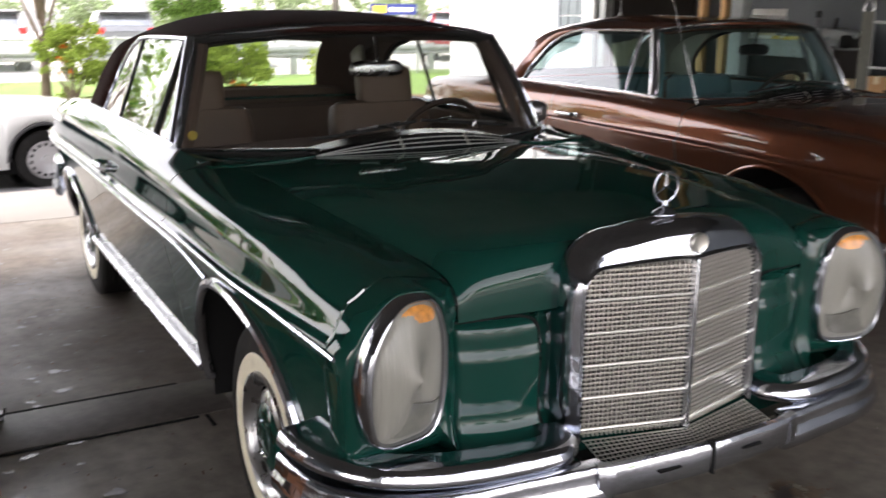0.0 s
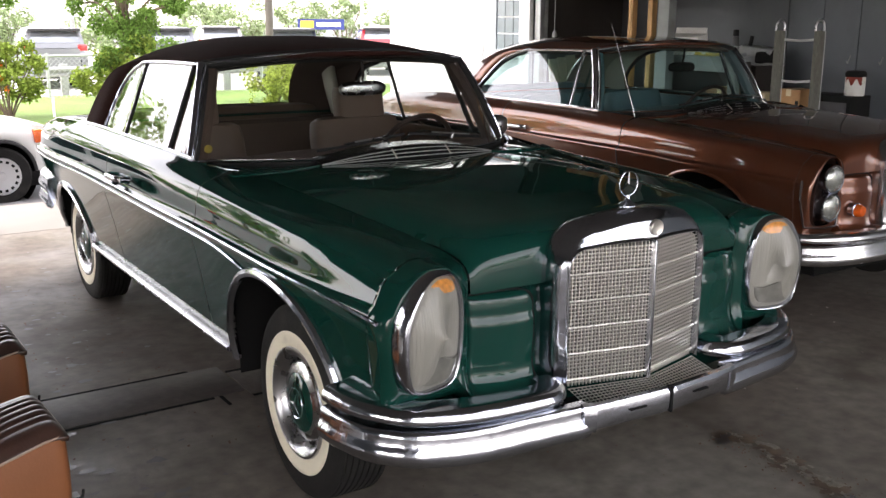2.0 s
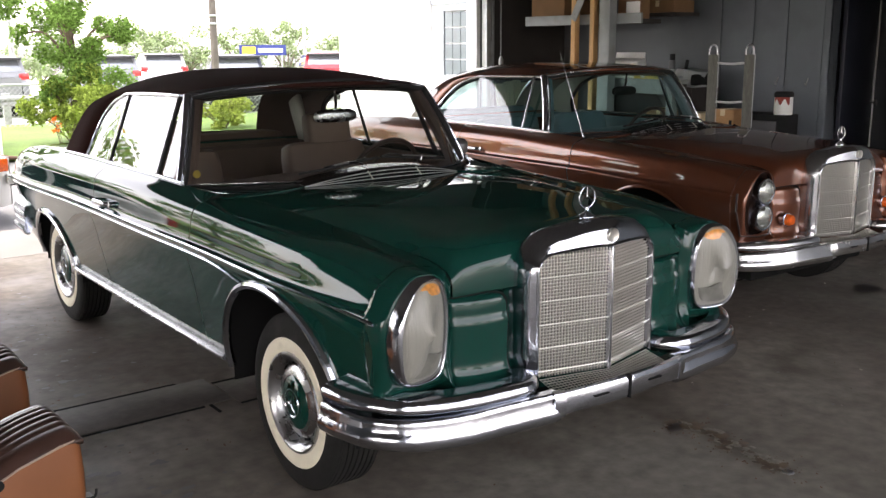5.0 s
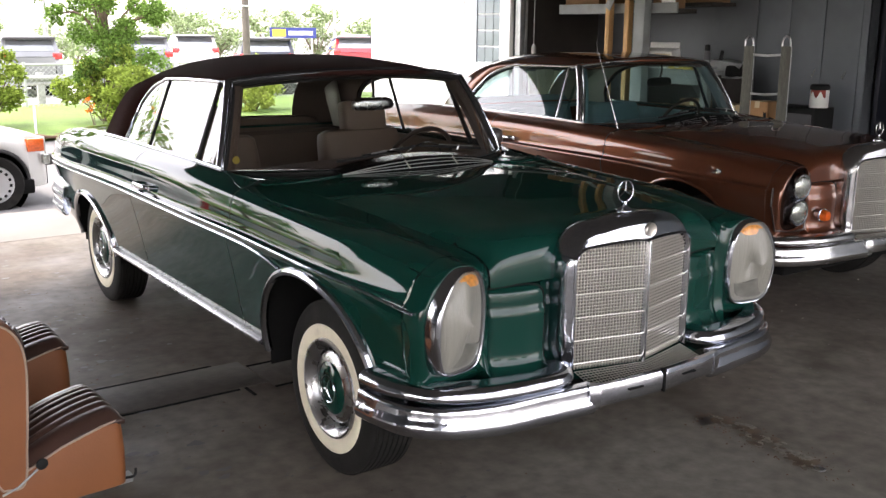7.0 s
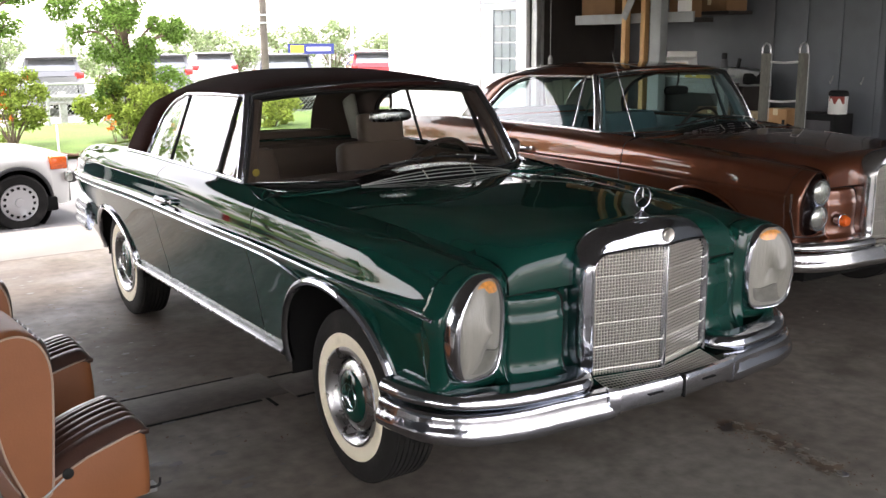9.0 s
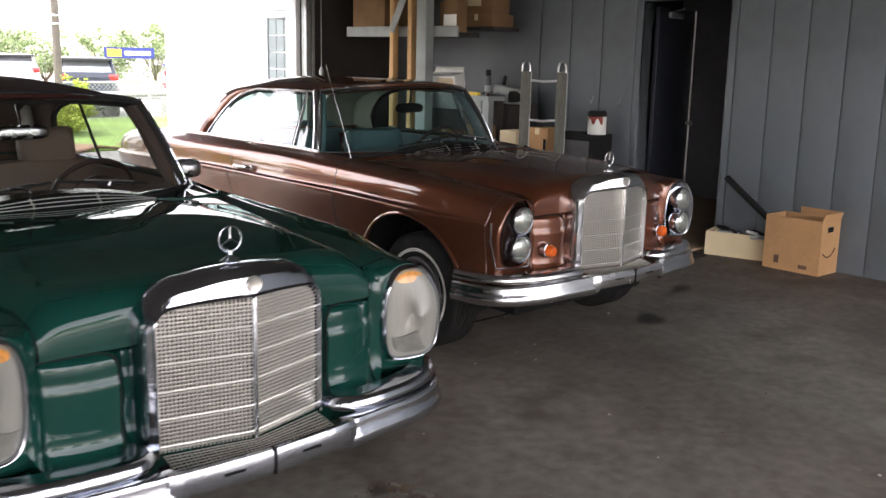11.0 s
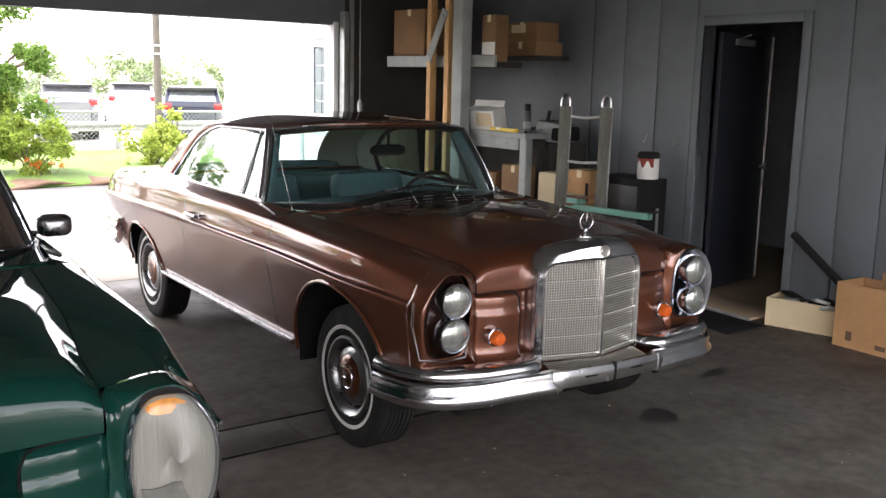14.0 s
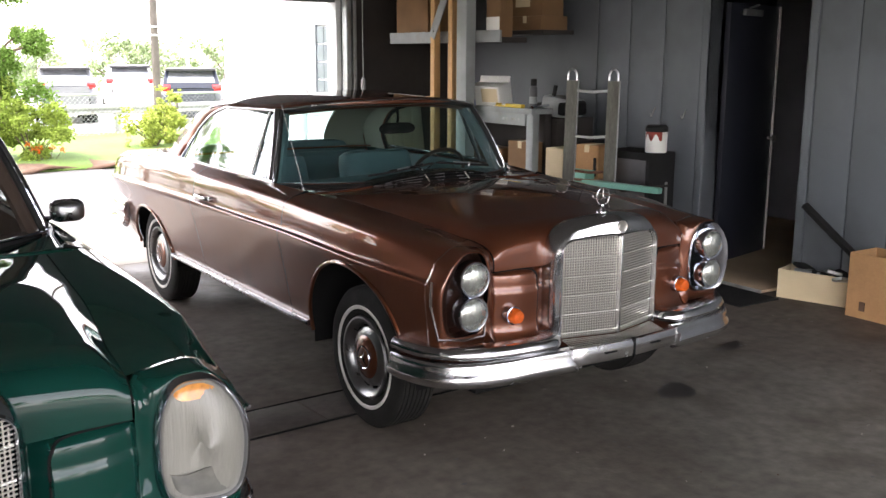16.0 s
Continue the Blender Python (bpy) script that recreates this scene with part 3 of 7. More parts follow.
def screen_point(u, v):
    """The windscreen's surface: u across from -1 to 1, v up from 0 to 1."""
    a = abs(u)
    x0, y0, z0 = 0.755 * u, 0.60 + 0.40 * a ** 2.2, 0.998 - 0.022 * a ** 2
    x1, y1, z1 = 0.625 * u, 1.02 + 0.15 * a ** 2.2, 1.392 - 0.044 * a ** 2.4
    b = 0.05 * math.sin(math.pi * v) * 0.25
    return (x0 + (x1 - x0) * v, y0 + (y1 - y0) * v - b, z0 + (z1 - z0) * v + b)


def roof_rows(soft):
    """Rows across the roof from the windscreen's head to the rear deck; the outer points lie on the window line."""
    if soft:
        mid = [(1.0, 1.402), (1.3, 1.437), (1.75, 1.456), (2.15, 1.442), (2.5, 1.39), (2.76, 1.265), (2.93, 1.09), (3.0, 0.985)]
    else:
        mid = [(1.0, 1.402), (1.3, 1.424), (1.75, 1.436), (2.15, 1.415), (2.45, 1.365), (2.72, 1.24), (2.93, 1.08), (3.0, 0.985)]
    if soft:
        side = [(0.615, 1.165, 1.352), (0.632, 1.4, 1.354), (0.642, 1.75, 1.347), (0.648, 1.95, 1.338), (0.655, 2.25, 1.315), (0.67, 2.5, 1.25), (0.72, 2.62, 1.12), (0.77, 2.67, 0.985)]
    else:
        side = [(0.615, 1.165, 1.352), (0.632, 1.4, 1.354), (0.642, 1.75, 1.347), (0.645, 1.88, 1.345), (0.645, 2.2, 1.32), (0.66, 2.42, 1.24), (0.70, 2.55, 1.13), (0.77, 2.63, 0.985)]
    m, s = spline(mid, 5), spline(side, 5)
    p = 3.2 if soft else 3.6
    rows = []
    for a, b in zip(m, s):
        row = []
        for u in np.linspace(-1, 1, 33):
            k = abs(u)
            rib = 0.0
            row.append((b[0] * u, a[0] + (b[1] - a[0]) * k ** 2.2, a[1] + (b[2] - a[1]) * k ** p + rib))
        rows.append(row)
    return rows


def classic_car(name, label, m, paint, soft):
    """A big two-door car of the sixties; soft: the green convertible with tall lamps, else the bronze coupe with stacked round lamps."""
    car = thing(name, label, "car", m)
    interior = TAUPE if soft else BLUE_INT
    chrome = CHROME if soft else WORN_CHROME

    # body panels
    hood = part("hood", Geo().loft(hood_rows()), paint, car)
    for s in (1, -1):
        def panel(nm, a, b, whole=False):
            rows = [side_row(y, whole) for y in stations(a, b)]
            return part(nm, Geo().loft([r if s > 0 else flip(r) for r in rows]), paint, car, sharp=50)
        panel("front_fender", FENDER_END, DOOR_0 - 0.003, True)
        door = panel("door", DOOR_0 + 0.003, DOOR_1 - 0.003)
        panel("rear_fender", DOOR_1 + 0.003, 3.92)
        # seam backing, handle
        for y in (DOOR_0, DOOR_1):
            part("door_seam", Geo().tube([(s * (side_x(y, z) - 0.02), y, z) for z in np.linspace(0.37, 0.985, 24)], 0.009, 6), DARK, car)
        hx = side_x(1.66, 0.845)
        h = Geo().tube(spline([(s * (hx + 0.004), 1.75, 0.846), (s * (hx + 0.03), 1.72, 0.848), (s * (hx + 0.034), 1.64, 0.85), (s * (hx + 0.028), 1.57, 0.851), (s * (hx + 0.003), 1.55, 0.851)], 5), 0.011, 10, squash=1.2)
        part("door_handle", h, chrome, door, "chrome pull handle with push button")
        part("lock_button", Geo().lathe([(0.014, 0.0), (0.014, 0.022), (0.0, 0.026)], (s * hx, 1.535, 0.85), "x", 16, s), chrome, door)
        # chrome lips of the wheel arches
        for yc, zc, a, b in (FRONT_ARCH, REAR_ARCH):
            pts = []
            for q in np.linspace(0.03, math.pi - 0.03, 40):
                y, z = yc - a * math.cos(q), zc + b * math.sin(q)
                pts.append((s * (side_x(y, z) + 0.002), y, z))
            part("arch_lip", Geo().tube(pts, 0.017 if soft else 0.010, 8, up=(1, 0, 0)), chrome if soft else paint, car)
            liner = Geo()
            rows = []
            for q in np.linspace(-0.12, math.pi + 0.12, 30):
                y, z = yc - a * 1.02 * math.cos(q), zc + b * 1.02 * math.sin(q)
                rows.append([(s * (side_x(y, max(z, 0.36)) - 0.012), y, z), (s * 0.6, y, z), (s * 0.5, yc, zc)])
            part("wheel_well", liner.loft(rows), DARK, car)
        # sill strip and waist strips
        part("sill_strip", Geo().tube([(s * (side_x(y, 0.385) + 0.004), y, 0.372 + 0.004) for y in np.linspace(0.475, 2.405, 40)], 0.0145, 10, squash=1.7, up=(1, 0, 0)), DULL_CHROME, car)
        if soft:
            for dz in (-0.014, 0.014):
                pts = []
                for y in np.linspace(-0.60 if dz > 0 else 0.2, 3.55, 90):
                    z = line_at("trim", max(y, -0.58))[1] + dz * min(1, (y + 0.615) / 0.35) - (0.03 * max(0, (0.5 - y) / 0.3) ** 2 if dz < 0 else 0)
                    pts.append((s * (side_x(max(y, -0.58), z) + 0.002), y, z))
                part("waist_strip", Geo().tube(pts, 0.0055, 6), chrome, car)
        # belt strip below the side window
        pts = [(s * (line_at("crest", y)[0] - 0.004), y, line_at("crest", y)[1] + 0.004) for y in np.linspace(0.98, 2.62, 40)]
        part("belt_strip", Geo().tube(pts, 0.009, 8), chrome, car)
        # wheels
        wheel(car, s * 0.715, 0.0, 0.322, paint, soft)
        wheel(car, s * 0.715, 2.75, 0.322, paint, soft)
        # headlamp surround joining fender, hood and fascia
        e0, e1 = side_row(FENDER_END, True), side_row(FENDER_END + 0.05, True)
        bound = [(a[0], a[2], (a[0] - c[0]) / 0.05, (a[2] - c[2]) / 0.05) for a, c in zip(e0, e1) if a[2] > 0.46]
        low_x = bound[-1][0]
        inner = bound[0]
        bound = [(low_x, 0.49, 0, 0)] + bound[::-1] + [(inner[0], z, 0, 0) for z in np.linspace(inner[1], 0.5, 10)[1:]] + [(x, 0.49, 0, 0) for x in np.linspace(inner[0], low_x, 8)]
        socket = lamp_ring(1.0, 0.0, 1.0)
        steps = np.linspace(0, 1, 13)
        rows = [[] for _ in steps]
        for px_, _, pz_ in socket:
            ox, oz = px_ - LAMP_X, pz_ - LAMP_Z
            ang = math.atan2(oz, ox)
            best = None
            slope = (0, 0)
            for (x0, z0, sx0, sz0), (x1, z1, sx1, sz1) in zip(bound, bound[1:]):
                dx, dz = math.cos(ang), math.sin(ang)
                ex, ez = x1 - x0, z1 - z0
                den = dx * ez - dz * ex
                if abs(den) < 1e-9:
                    continue
                t = ((x0 - LAMP_X) * ez - (z0 - LAMP_Z) * ex) / den
                q = ((x0 - LAMP_X) * dz - (z0 - LAMP_Z) * dx) / den
                if t > 0 and -0.001 <= q <= 1.001 and (best is None or t < best):
                    best = t
                    slope = (sx0 + (sx1 - sx0) * q, sz0 + (sz1 - sz0) * q)
            best = best or 0.12
            bx, bz = LAMP_X + best * math.cos(ang), LAMP_Z + best * math.sin(ang)
            side_on = bx > inner[0] + 0.004
            if side_on:
                bx, bz = bx + 0.0008 * math.cos(ang), bz + 0.0008 * math.sin(ang)
            yb = FENDER_END + 0.003 if side_on else hood_edge_y(bz) if bz > 0.795 else min(-0.578, fascia_y(bx, bz))
            yr = -0.652 + LAMP_BACK - (0.02 if ox > 0 else 0.06) * ox - 0.05 * oz - 0.006 * max(0, oz / 0.158)
            for row, q in zip(rows, steps):
                f, e = (1 - math.cos(math.pi * q / 2), math.sin(math.pi * q / 2)) if side_on else (q, q * q * (3 - 2 * q))
                d = max(0.0, -(yr - yb) * e) * (1 - q) ** 2 if side_on else 0.0
                row.append((bx + (px_ - bx) * f + slope[0] * d, yb + (yr - yb) * e, bz + (pz_ - bz) * f + slope[1] * d))
        part("lamp_surround", Geo().loft([r if s > 0 else flip(r) for r in rows], closed=True), paint, car, thick=0.006)
        side = (lambda r: r) if s > 0 else flip
        if soft:
            lamp = part("headlamp", Geo().loft([side(lamp_ring(k, y, o)) for k, y, o in ((1.0, -0.59, 1.0), (1.0, -0.660, 1.0), (1.0, -0.675, 0.9), (1.0, -0.686, 0.66), (1.0, -0.691, 0.4), (0.995, -0.690, 0.15), (0.985, -0.684, 0.02), (0.97, -0.665, 0.0))], closed=True), CHROME, car, "tall headlamp with chrome bezel", sharp=60)
            part("lens", Geo().loft([side(lamp_ring(k, y)) for k, y in ((k, lens_y(k)) for k in (0.985, 0.96, 0.91, 0.84, 0.74, 0.6, 0.42, 0.22, 0.0001))], closed=True), LENS, lamp, "ribbed clear glass lens, slightly clouded")
            strip = [(-0.012 + 0.046 * math.cos(a) + 0.01 * math.sin(a), 0.131 + (0.019 + 0.003 * math.cos(3 * a + 1)) * math.sin(a)) for a in np.linspace(0, 2 * math.pi, 25)[:-1]]
            part("turn_lamp", Geo().loft([side(r) for r in lens_patch(-0.012, 0.131, strip, 0.0015)], closed=True), AMBER_IN, lamp, "amber turn signal strip at the lens's top")
            low_l = [(x * 0.84, min(z * 0.88, -0.066 + 0.01 * math.sin(x * 30 + 0.6))) for x, z in lamp_outline()]
            part("lower_lens", Geo().loft([side(r) for r in lens_patch(0.004, -0.105, low_l, 0.0015)], closed=True), LENS_LOW, lamp, "smooth darker fog lamp glass at the lens's foot")
        else:
            lamp = part("headlamp", Geo().loft([side(lamp_ring(k, y, o)) for k, y, o in (((1.0, -0.58, 1.0), (1.0, -0.632, 1.0), (1.0, -0.645, 0.6), (1.0, -0.60, 0.2), (0.9, -0.585, 0), (0.02, -0.585, 0)) if s < 0 else
                                                                     ((1.0, -0.58, 1.0), (1.0, -0.645, 1.0), (1.0, -0.668, 0.7), (1.0, -0.674, 0.3), (0.94, -0.668, 0), (0.7, -0.660, 0), (0.02, -0.656, 0)))], closed=True), ROOF_BROWN if s < 0 else CHROME, car,
                        "stacked twin lamps in a bare dark opening, bezel missing" if s < 0 else "stacked twin lamps in a figure-eight chrome bezel")
            for z, dx in ((0.787, -0.010), (0.648, -0.004)):
                c = (s * (LAMP_X + dx), -0.655 if s < 0 else -0.68, z)
                part("lamp_rim", Geo().lathe([(0.072, 0.05), (0.074, 0.008), (0.070, 0.0), (0.064, 0.001), (0.062, 0.01)], c, "y", 40), CHROME, lamp)
                part("sealed_beam", Geo().lathe([(0.063, 0.006), (0.052, -0.006), (0.03, -0.014), (0.0, -0.017)], c, "y", 36), LAMP, lamp)
            if s < 0:
                part("retaining_frame", Geo().tube([(s * 0.842, -0.585, 0.785), (s * 0.85, -0.59, 0.69), (s * 0.825, -0.605, 0.556), (s * 0.72, -0.64, 0.545), (s * 0.628, -0.642, 0.55), (s * 0.622, -0.64, 0.6)], 0.006, 6), ROOF_BROWN, lamp)
            tc = (s * 0.49, -0.648, 0.616)
            turn = part("turn_lamp", Geo().lathe([(0.037, 0.02), (0.037, -0.012), (0.033, -0.014)], tc, "y", 28), CHROME, car, "round amber turn signal in a chrome ring")
            part("amber_lens", Geo().lathe([(0.0325, -0.008), (0.031, -0.034), (0.024, -0.046), (0.0, -0.05)], tc, "y", 28), AMBER, turn)
        # front bumper: upper and lower blade
        lowp = spline([(0.29, -0.812), (0.36, -0.808), (0.6, -0.775), (0.76, -0.705), (0.85, -0.60), (0.886, -0.48), (0.894, -0.375)], 7)
        low = [(-0.012, 0.0), (0.003, 0.0), (0.013, 0.004), (0.021, 0.012), (0.0255, 0.023), (0.026, 0.033), (0.0225, 0.043), (0.017, 0.051), (0.0135, 0.059), (0.0125, 0.072), (0.0105, 0.082), (0.004, 0.0885), (-0.008, 0.09), (-0.03, 0.088), (-0.03, 0.04)]
        part("bumper_blade", Geo().sweep([(o, h * 1.14) for o, h in low], [(s * x, y, 0.384 - 0.02 * min(1, max(0, (abs(x) - 0.5) / 0.4))) for x, y in lowp][::s]), chrome, car, "curved chrome bumper blade")
        upp = spline([(0.315, -0.665), (0.33, -0.73), (0.40, -0.768), (0.6, -0.742), (0.75, -0.675), (0.835, -0.575), (0.870, -0.47), (0.878, -0.375)], 7)
        up_ = [(-0.02, 0.0), (0.010, 0.0), (0.021, 0.005), (0.026, 0.014), (0.0245, 0.024), (0.019, 0.036), (0.013, 0.044), (0.003, 0.049), (-0.02, 0.050), (-0.06, 0.050), (-0.06, 0.03)]
        part("bumper_top", Geo().sweep(up_, [(s * x, y, 0.482 - 0.006 * min(1, max(0, (abs(x) - 0.5) / 0.3))) for x, y in upp][::s]), chrome, car, "upper chrome bumper blade under the headlamp")
        rearp = spline([(0.0, 4.02), (0.4, 3.99), (0.68, 3.9), (0.8, 3.75), (0.845, 3.55), (0.86, 3.3)], 6)
        part("rear_bumper", Geo().sweep([(-o, h) for o, h in low], [(s * x, y, 0.43) for x, y in rearp][::s]), chrome, car)
        part("rear_overrider", Geo().sweep([(-o * 0.9, h * 1.05) for o, h in low], [(s * x, y - 0.02, 0.52) for x, y in rearp[8:]][::s]), chrome, car)
        part("tail_lamp", Geo().loft([side([(0.60, 3.93, 0.62), (0.60, 3.93, 0.78)]), side([(0.70, 3.90, 0.62), (0.70, 3.90, 0.79)]), side([(0.745, 3.83, 0.63), (0.745, 3.83, 0.79)])]), RED, car, thick=0.01)

    # tail panel, deck and cowl
    tail = side_row(3.92)
    cen = [(x * 0.9, 3.955, 0.42 + (z - 0.42) * 0.97) for x, _, z in tail]
    part("tail_panel", Geo().loft([tail, cen, [(0, 3.965, z) for _, _, z in cen], flip(cen), flip(tail)]), paint, car)
    deck = []
    for y in np.linspace(2.55, 3.92, 22):
        (cx, cz), zt = line_at("crest", y), line_at("top", y)[1]
        zt = max(zt, cz - 0.02) + 0.012
        deck.append([(cx * u, y + (0.03 if y > 3.9 else 0), cz + (zt - cz) * (1 - abs(u) ** 2.5)) for u in np.linspace(-1, 1, 21)])
    part("trunk_lid", Geo().loft(deck), paint, car, thick=0.008)
    cowl = []
    for v in np.linspace(0, 1, 6):
        row = []
        for u in np.linspace(-1, 1, 29):
            sx, sy, sz = screen_point(u, 0)
            hx = u * 0.752
            hz = smooth_curve([(0, 1.003), (0.36, 0.9965), (0.5, 0.985), (0.665, 0.978), (0.752, 0.9775)], abs(hx))
            q = min(1, max(0, (abs(u) - 0.6) / 0.4)) ** 2
            y1 = max(sy, 0.64) + 0.01
            cx, cz = line_at("crest", y1)
            sx += (math.copysign(cx, u) - sx) * q
            sz += (cz + 0.014 - sz) * q
            row.append((hx + (sx - hx) * v, 0.605 + (y1 - 0.605) * v, hz + (sz - 0.012 - hz) * v))
        cowl.append(row)
    part("cowl", Geo().loft(cowl), paint, car, thick=0.006)
    # raised air intake before the windscreen: a lid over stacked slats
    def intake(x, q):
        lo, hi = 1.014 - 0.13 * x * x, 1.047 - 0.33 * x * x
        return (x, 0.528 + 0.4 * x * x - 0.045 * (1 - q) * (1 - (x / 0.42) ** 2), lo + (max(hi, lo + 0.002) - lo) * q)

    across = np.linspace(-0.4, 0.4, 31)
    part("intake_lid", Geo().loft([[intake(x, 1) for x in across], [(x, y + 0.012, z + 0.004) for x, y, z in (intake(x, 1) for x in across)], [(x, max(y + 0.05, 0.665 + 0.35 * x * x), z + 0.006) for x, y, z in (intake(x, 1) for x in across)]]), GLOSS_BLACK, car, "dark lid of the air intake", thick=0.004)
    part("cowl_vent", Geo().loft([[(x, y + 0.012, z) for x, y, z in (intake(x, q) for x in across)] for q in (-0.5, 1.0)]), DARK, car, thick=0.003)
    for k in range(3):
        part("cowl_slat", Geo().tube([intake(x, 0.06 + 0.4 * k) for x in across], 0.0021, 6), SLAT if soft else DULL_CHROME, car, "slim bright slat of the air intake")
    for x in (-0.124, 0.129):
        part("slat_post", Geo().tube([intake(x, 0.0), intake(x, 1.02)], 0.0032, 6), BAR_STEEL, car)

    # fascia below the hood's edge, beside the radiator
    rows = [[(x, fascia_y(x, z), z) for x in np.linspace(-0.558, 0.558, 61)] for z, _ in FASCIA]
    part("fascia", Geo().loft(rows), paint, car, thick=0.006)
    for s in (1, -1):
        seam = spline([(0.556, 0.786), (0.45, 0.79), (0.38, 0.787), (0.358, 0.772), (0.349, 0.735), (0.347, 0.62), (0.347, 0.5)], 6)
        part("fascia_seam", Geo().tube([(s * x, fascia_y(x, z) - 0.001, z) for x, z in seam], 0.0042, 6), DARK, car)
    for s in (1, -1):
        part("hood_seam", Geo().tube([(s * line_at("valley", y)[0], y, line_at("valley", y)[1] - 0.0075) for y in np.linspace(-0.598, 0.6, 44)], 0.0055, 6), DARK, car)
    part("front_apron", Geo().loft([[(x, y + 0.12 * (abs(x) / 0.8) ** 3, z) for x in np.linspace(-0.8, 0.8, 25)] for y, z in ((-0.58, 0.50), (-0.66, 0.47), (-0.69, 0.43), (-0.66, 0.375), (-0.55, 0.36))]), paint, car, thick=0.006)

    # radiator
    def vee(x):
        return -0.075 * max(0, 1 - abs(x) / 0.3)

    def shell(w, zt, zb, y, v, r, drop):
        """Half-round-cornered arch, from the foot of one side over the top to the other."""
        zc = zt - drop * ((w - r) / w) ** 2 - r
        half = [(w, zb + (zc - zb) * q) for q in np.linspace(0, 1, 9)]
        half += [(w - r + r * math.cos(a), zc + r * math.sin(a)) for a in np.linspace(0, math.pi / 2, 11)[1:]]
        half += [(x, zt - drop * (x / w) ** 2) for x in np.linspace(w - r, 0, 15)[1:]]
        pts = [(-x, z) for x, z in half] + half[-2::-1]
        return [(x, y + vee(x) * v, z) for x, z in pts]

    rad = part("radiator", Geo().loft([shell(*q) for q in (
        (0.270, 0.945, 0.46, -0.540, 0.4, 0.14, 0.064), (0.288, 0.976, 0.46, -0.565, 0.5, 0.15, 0.066), (0.298, 0.990, 0.46, -0.585, 0.6, 0.155, 0.067), (0.3025, 0.997, 0.46, -0.605, 0.75, 0.158, 0.067),
        (0.303, 0.998, 0.465, -0.630, 0.87, 0.158, 0.067), (0.300, 0.994, 0.467, -0.652, 1, 0.15, 0.066), (0.295, 0.985, 0.47, -0.669, 1, 0.135, 0.066), (0.289, 0.973, 0.473, -0.681, 1, 0.116, 0.064),
        (0.2872, 0.9695, 0.474, -0.6828, 1, 0.108, 0.062), (0.2868, 0.9675, 0.4742, -0.6834, 1, 0.106, 0.060), (0.2802, 0.926, 0.4798, -0.6917, 1, 0.061, 0.021), (0.280, 0.9245, 0.480, -0.692, 1, 0.060, 0.020), (0.279, 0.922, 0.481, -0.697, 1, 0.058, 0.019), (0.276, 0.918, 0.484, -0.700, 1, 0.056, 0.018),
        (0.273, 0.914, 0.487, -0.695, 1, 0.054, 0.017), (0.271, 0.911, 0.490, -0.66, 1, 0.052, 0.016))]), chrome, car, "chrome radiator shell with a pointed front", sharp=32)
    mesh = Geo()
    for s in (1, -1):
        for k in range(23):
            x = s * (0.011 + k * 0.0114)
            y = -0.674 + vee(x)
            mesh.box(x - 0.0018, x + 0.0018, y - 0.002, y + 0.004, 0.487, 0.909 - 0.016 * (x / 0.27) ** 2 - max(0, abs(x) - 0.22) ** 2 * 16)
        for k in range(36):
            z = 0.4975 + k * 0.01136
            x1 = s * (0.27 if z < 0.88 else 0.27 * math.sqrt(max(0.02, (0.911 - z) / 0.026)) if z > 0.886 else 0.262)
            for dy, h in ((0.001, 0.0017),):
                mesh.loft([[(0, -0.677 + vee(0) + q, z + r), (x1, -0.677 + vee(x1) + q, z + r)] for q, r in ((0, -h), (0, h), (0.004, h), (0.004, -h))], ring=True)
    part("grille_mesh", mesh, STEEL, rad, "fine pale metal grille mesh", flat=True)
    for k in range(5):
        z = 0.509 + k * 0.0795
        part("grille_bar", Geo().tube([(x, -0.682 + vee(x), z) for x in (-0.268, 0, 0.268)], 0.0032, 6), BAR_STEEL, rad, "bright grille bar")
    part("centre_bar", Geo().box(-0.005, 0.005, -0.768, -0.745, 0.487, 0.912, 0.002), chrome, rad)
    part("grille_backing", Geo().loft([[(-0.27, -0.652, z), (0, -0.652 + vee(0), z), (0.27, -0.652, z)] for z in (0.485, 0.915)]), DARK, rad)
    part("badge", Geo().lathe([(0.024, 0.008), (0.024, -0.002), (0.022, -0.0045), (0.0185, -0.003), (0.0, -0.003)], (0.0, -0.764, 0.95), "y", 28), STEEL, rad, "round metal badge")
    chin = Geo()
    for k in range(40):
        x = -0.26 + k * 0.52 / 39
        chin.tube([(x, -0.69 + vee(x) * 0.9, 0.484), (x * 1.03, -0.82, 0.452)], 0.0018, 4)
    for k in range(10):
        v = k / 9
        chin.tube([(x, (-0.69 + vee(x) * 0.9) * (1 - v) - 0.82 * v, 0.484 - 0.032 * v) for x in (-0.262, 0, 0.262)], 0.0018, 4)
    part("chin_mesh", chin, STEEL, rad)
    part("chin_backing", Geo().box(-0.27, 0.27, -0.83, -0.66, 0.436, 0.446), DARK, rad)
    orn = part("hood_ornament", Geo().lathe([(0.03, 0.0), (0.03, 0.006), (0.022, 0.012), (0.012, 0.018), (0.007, 0.024), (0.006, 0.036), (0.0, 0.037)], (0, -0.64, 0.992), "z", 24), chrome, car, "upright chrome ring ornament on the radiator")
    rc = (0, -0.64, 1.062)
    part("ring", Geo().tube([(rc[0] + 0.037 * math.cos(a), rc[1], rc[2] + 0.037 * math.sin(a)) for a in np.linspace(0, 2 * math.pi, 37)[:-1]], 0.0026, 8, closed=True, up=(0, 1, 0)), chrome, orn)
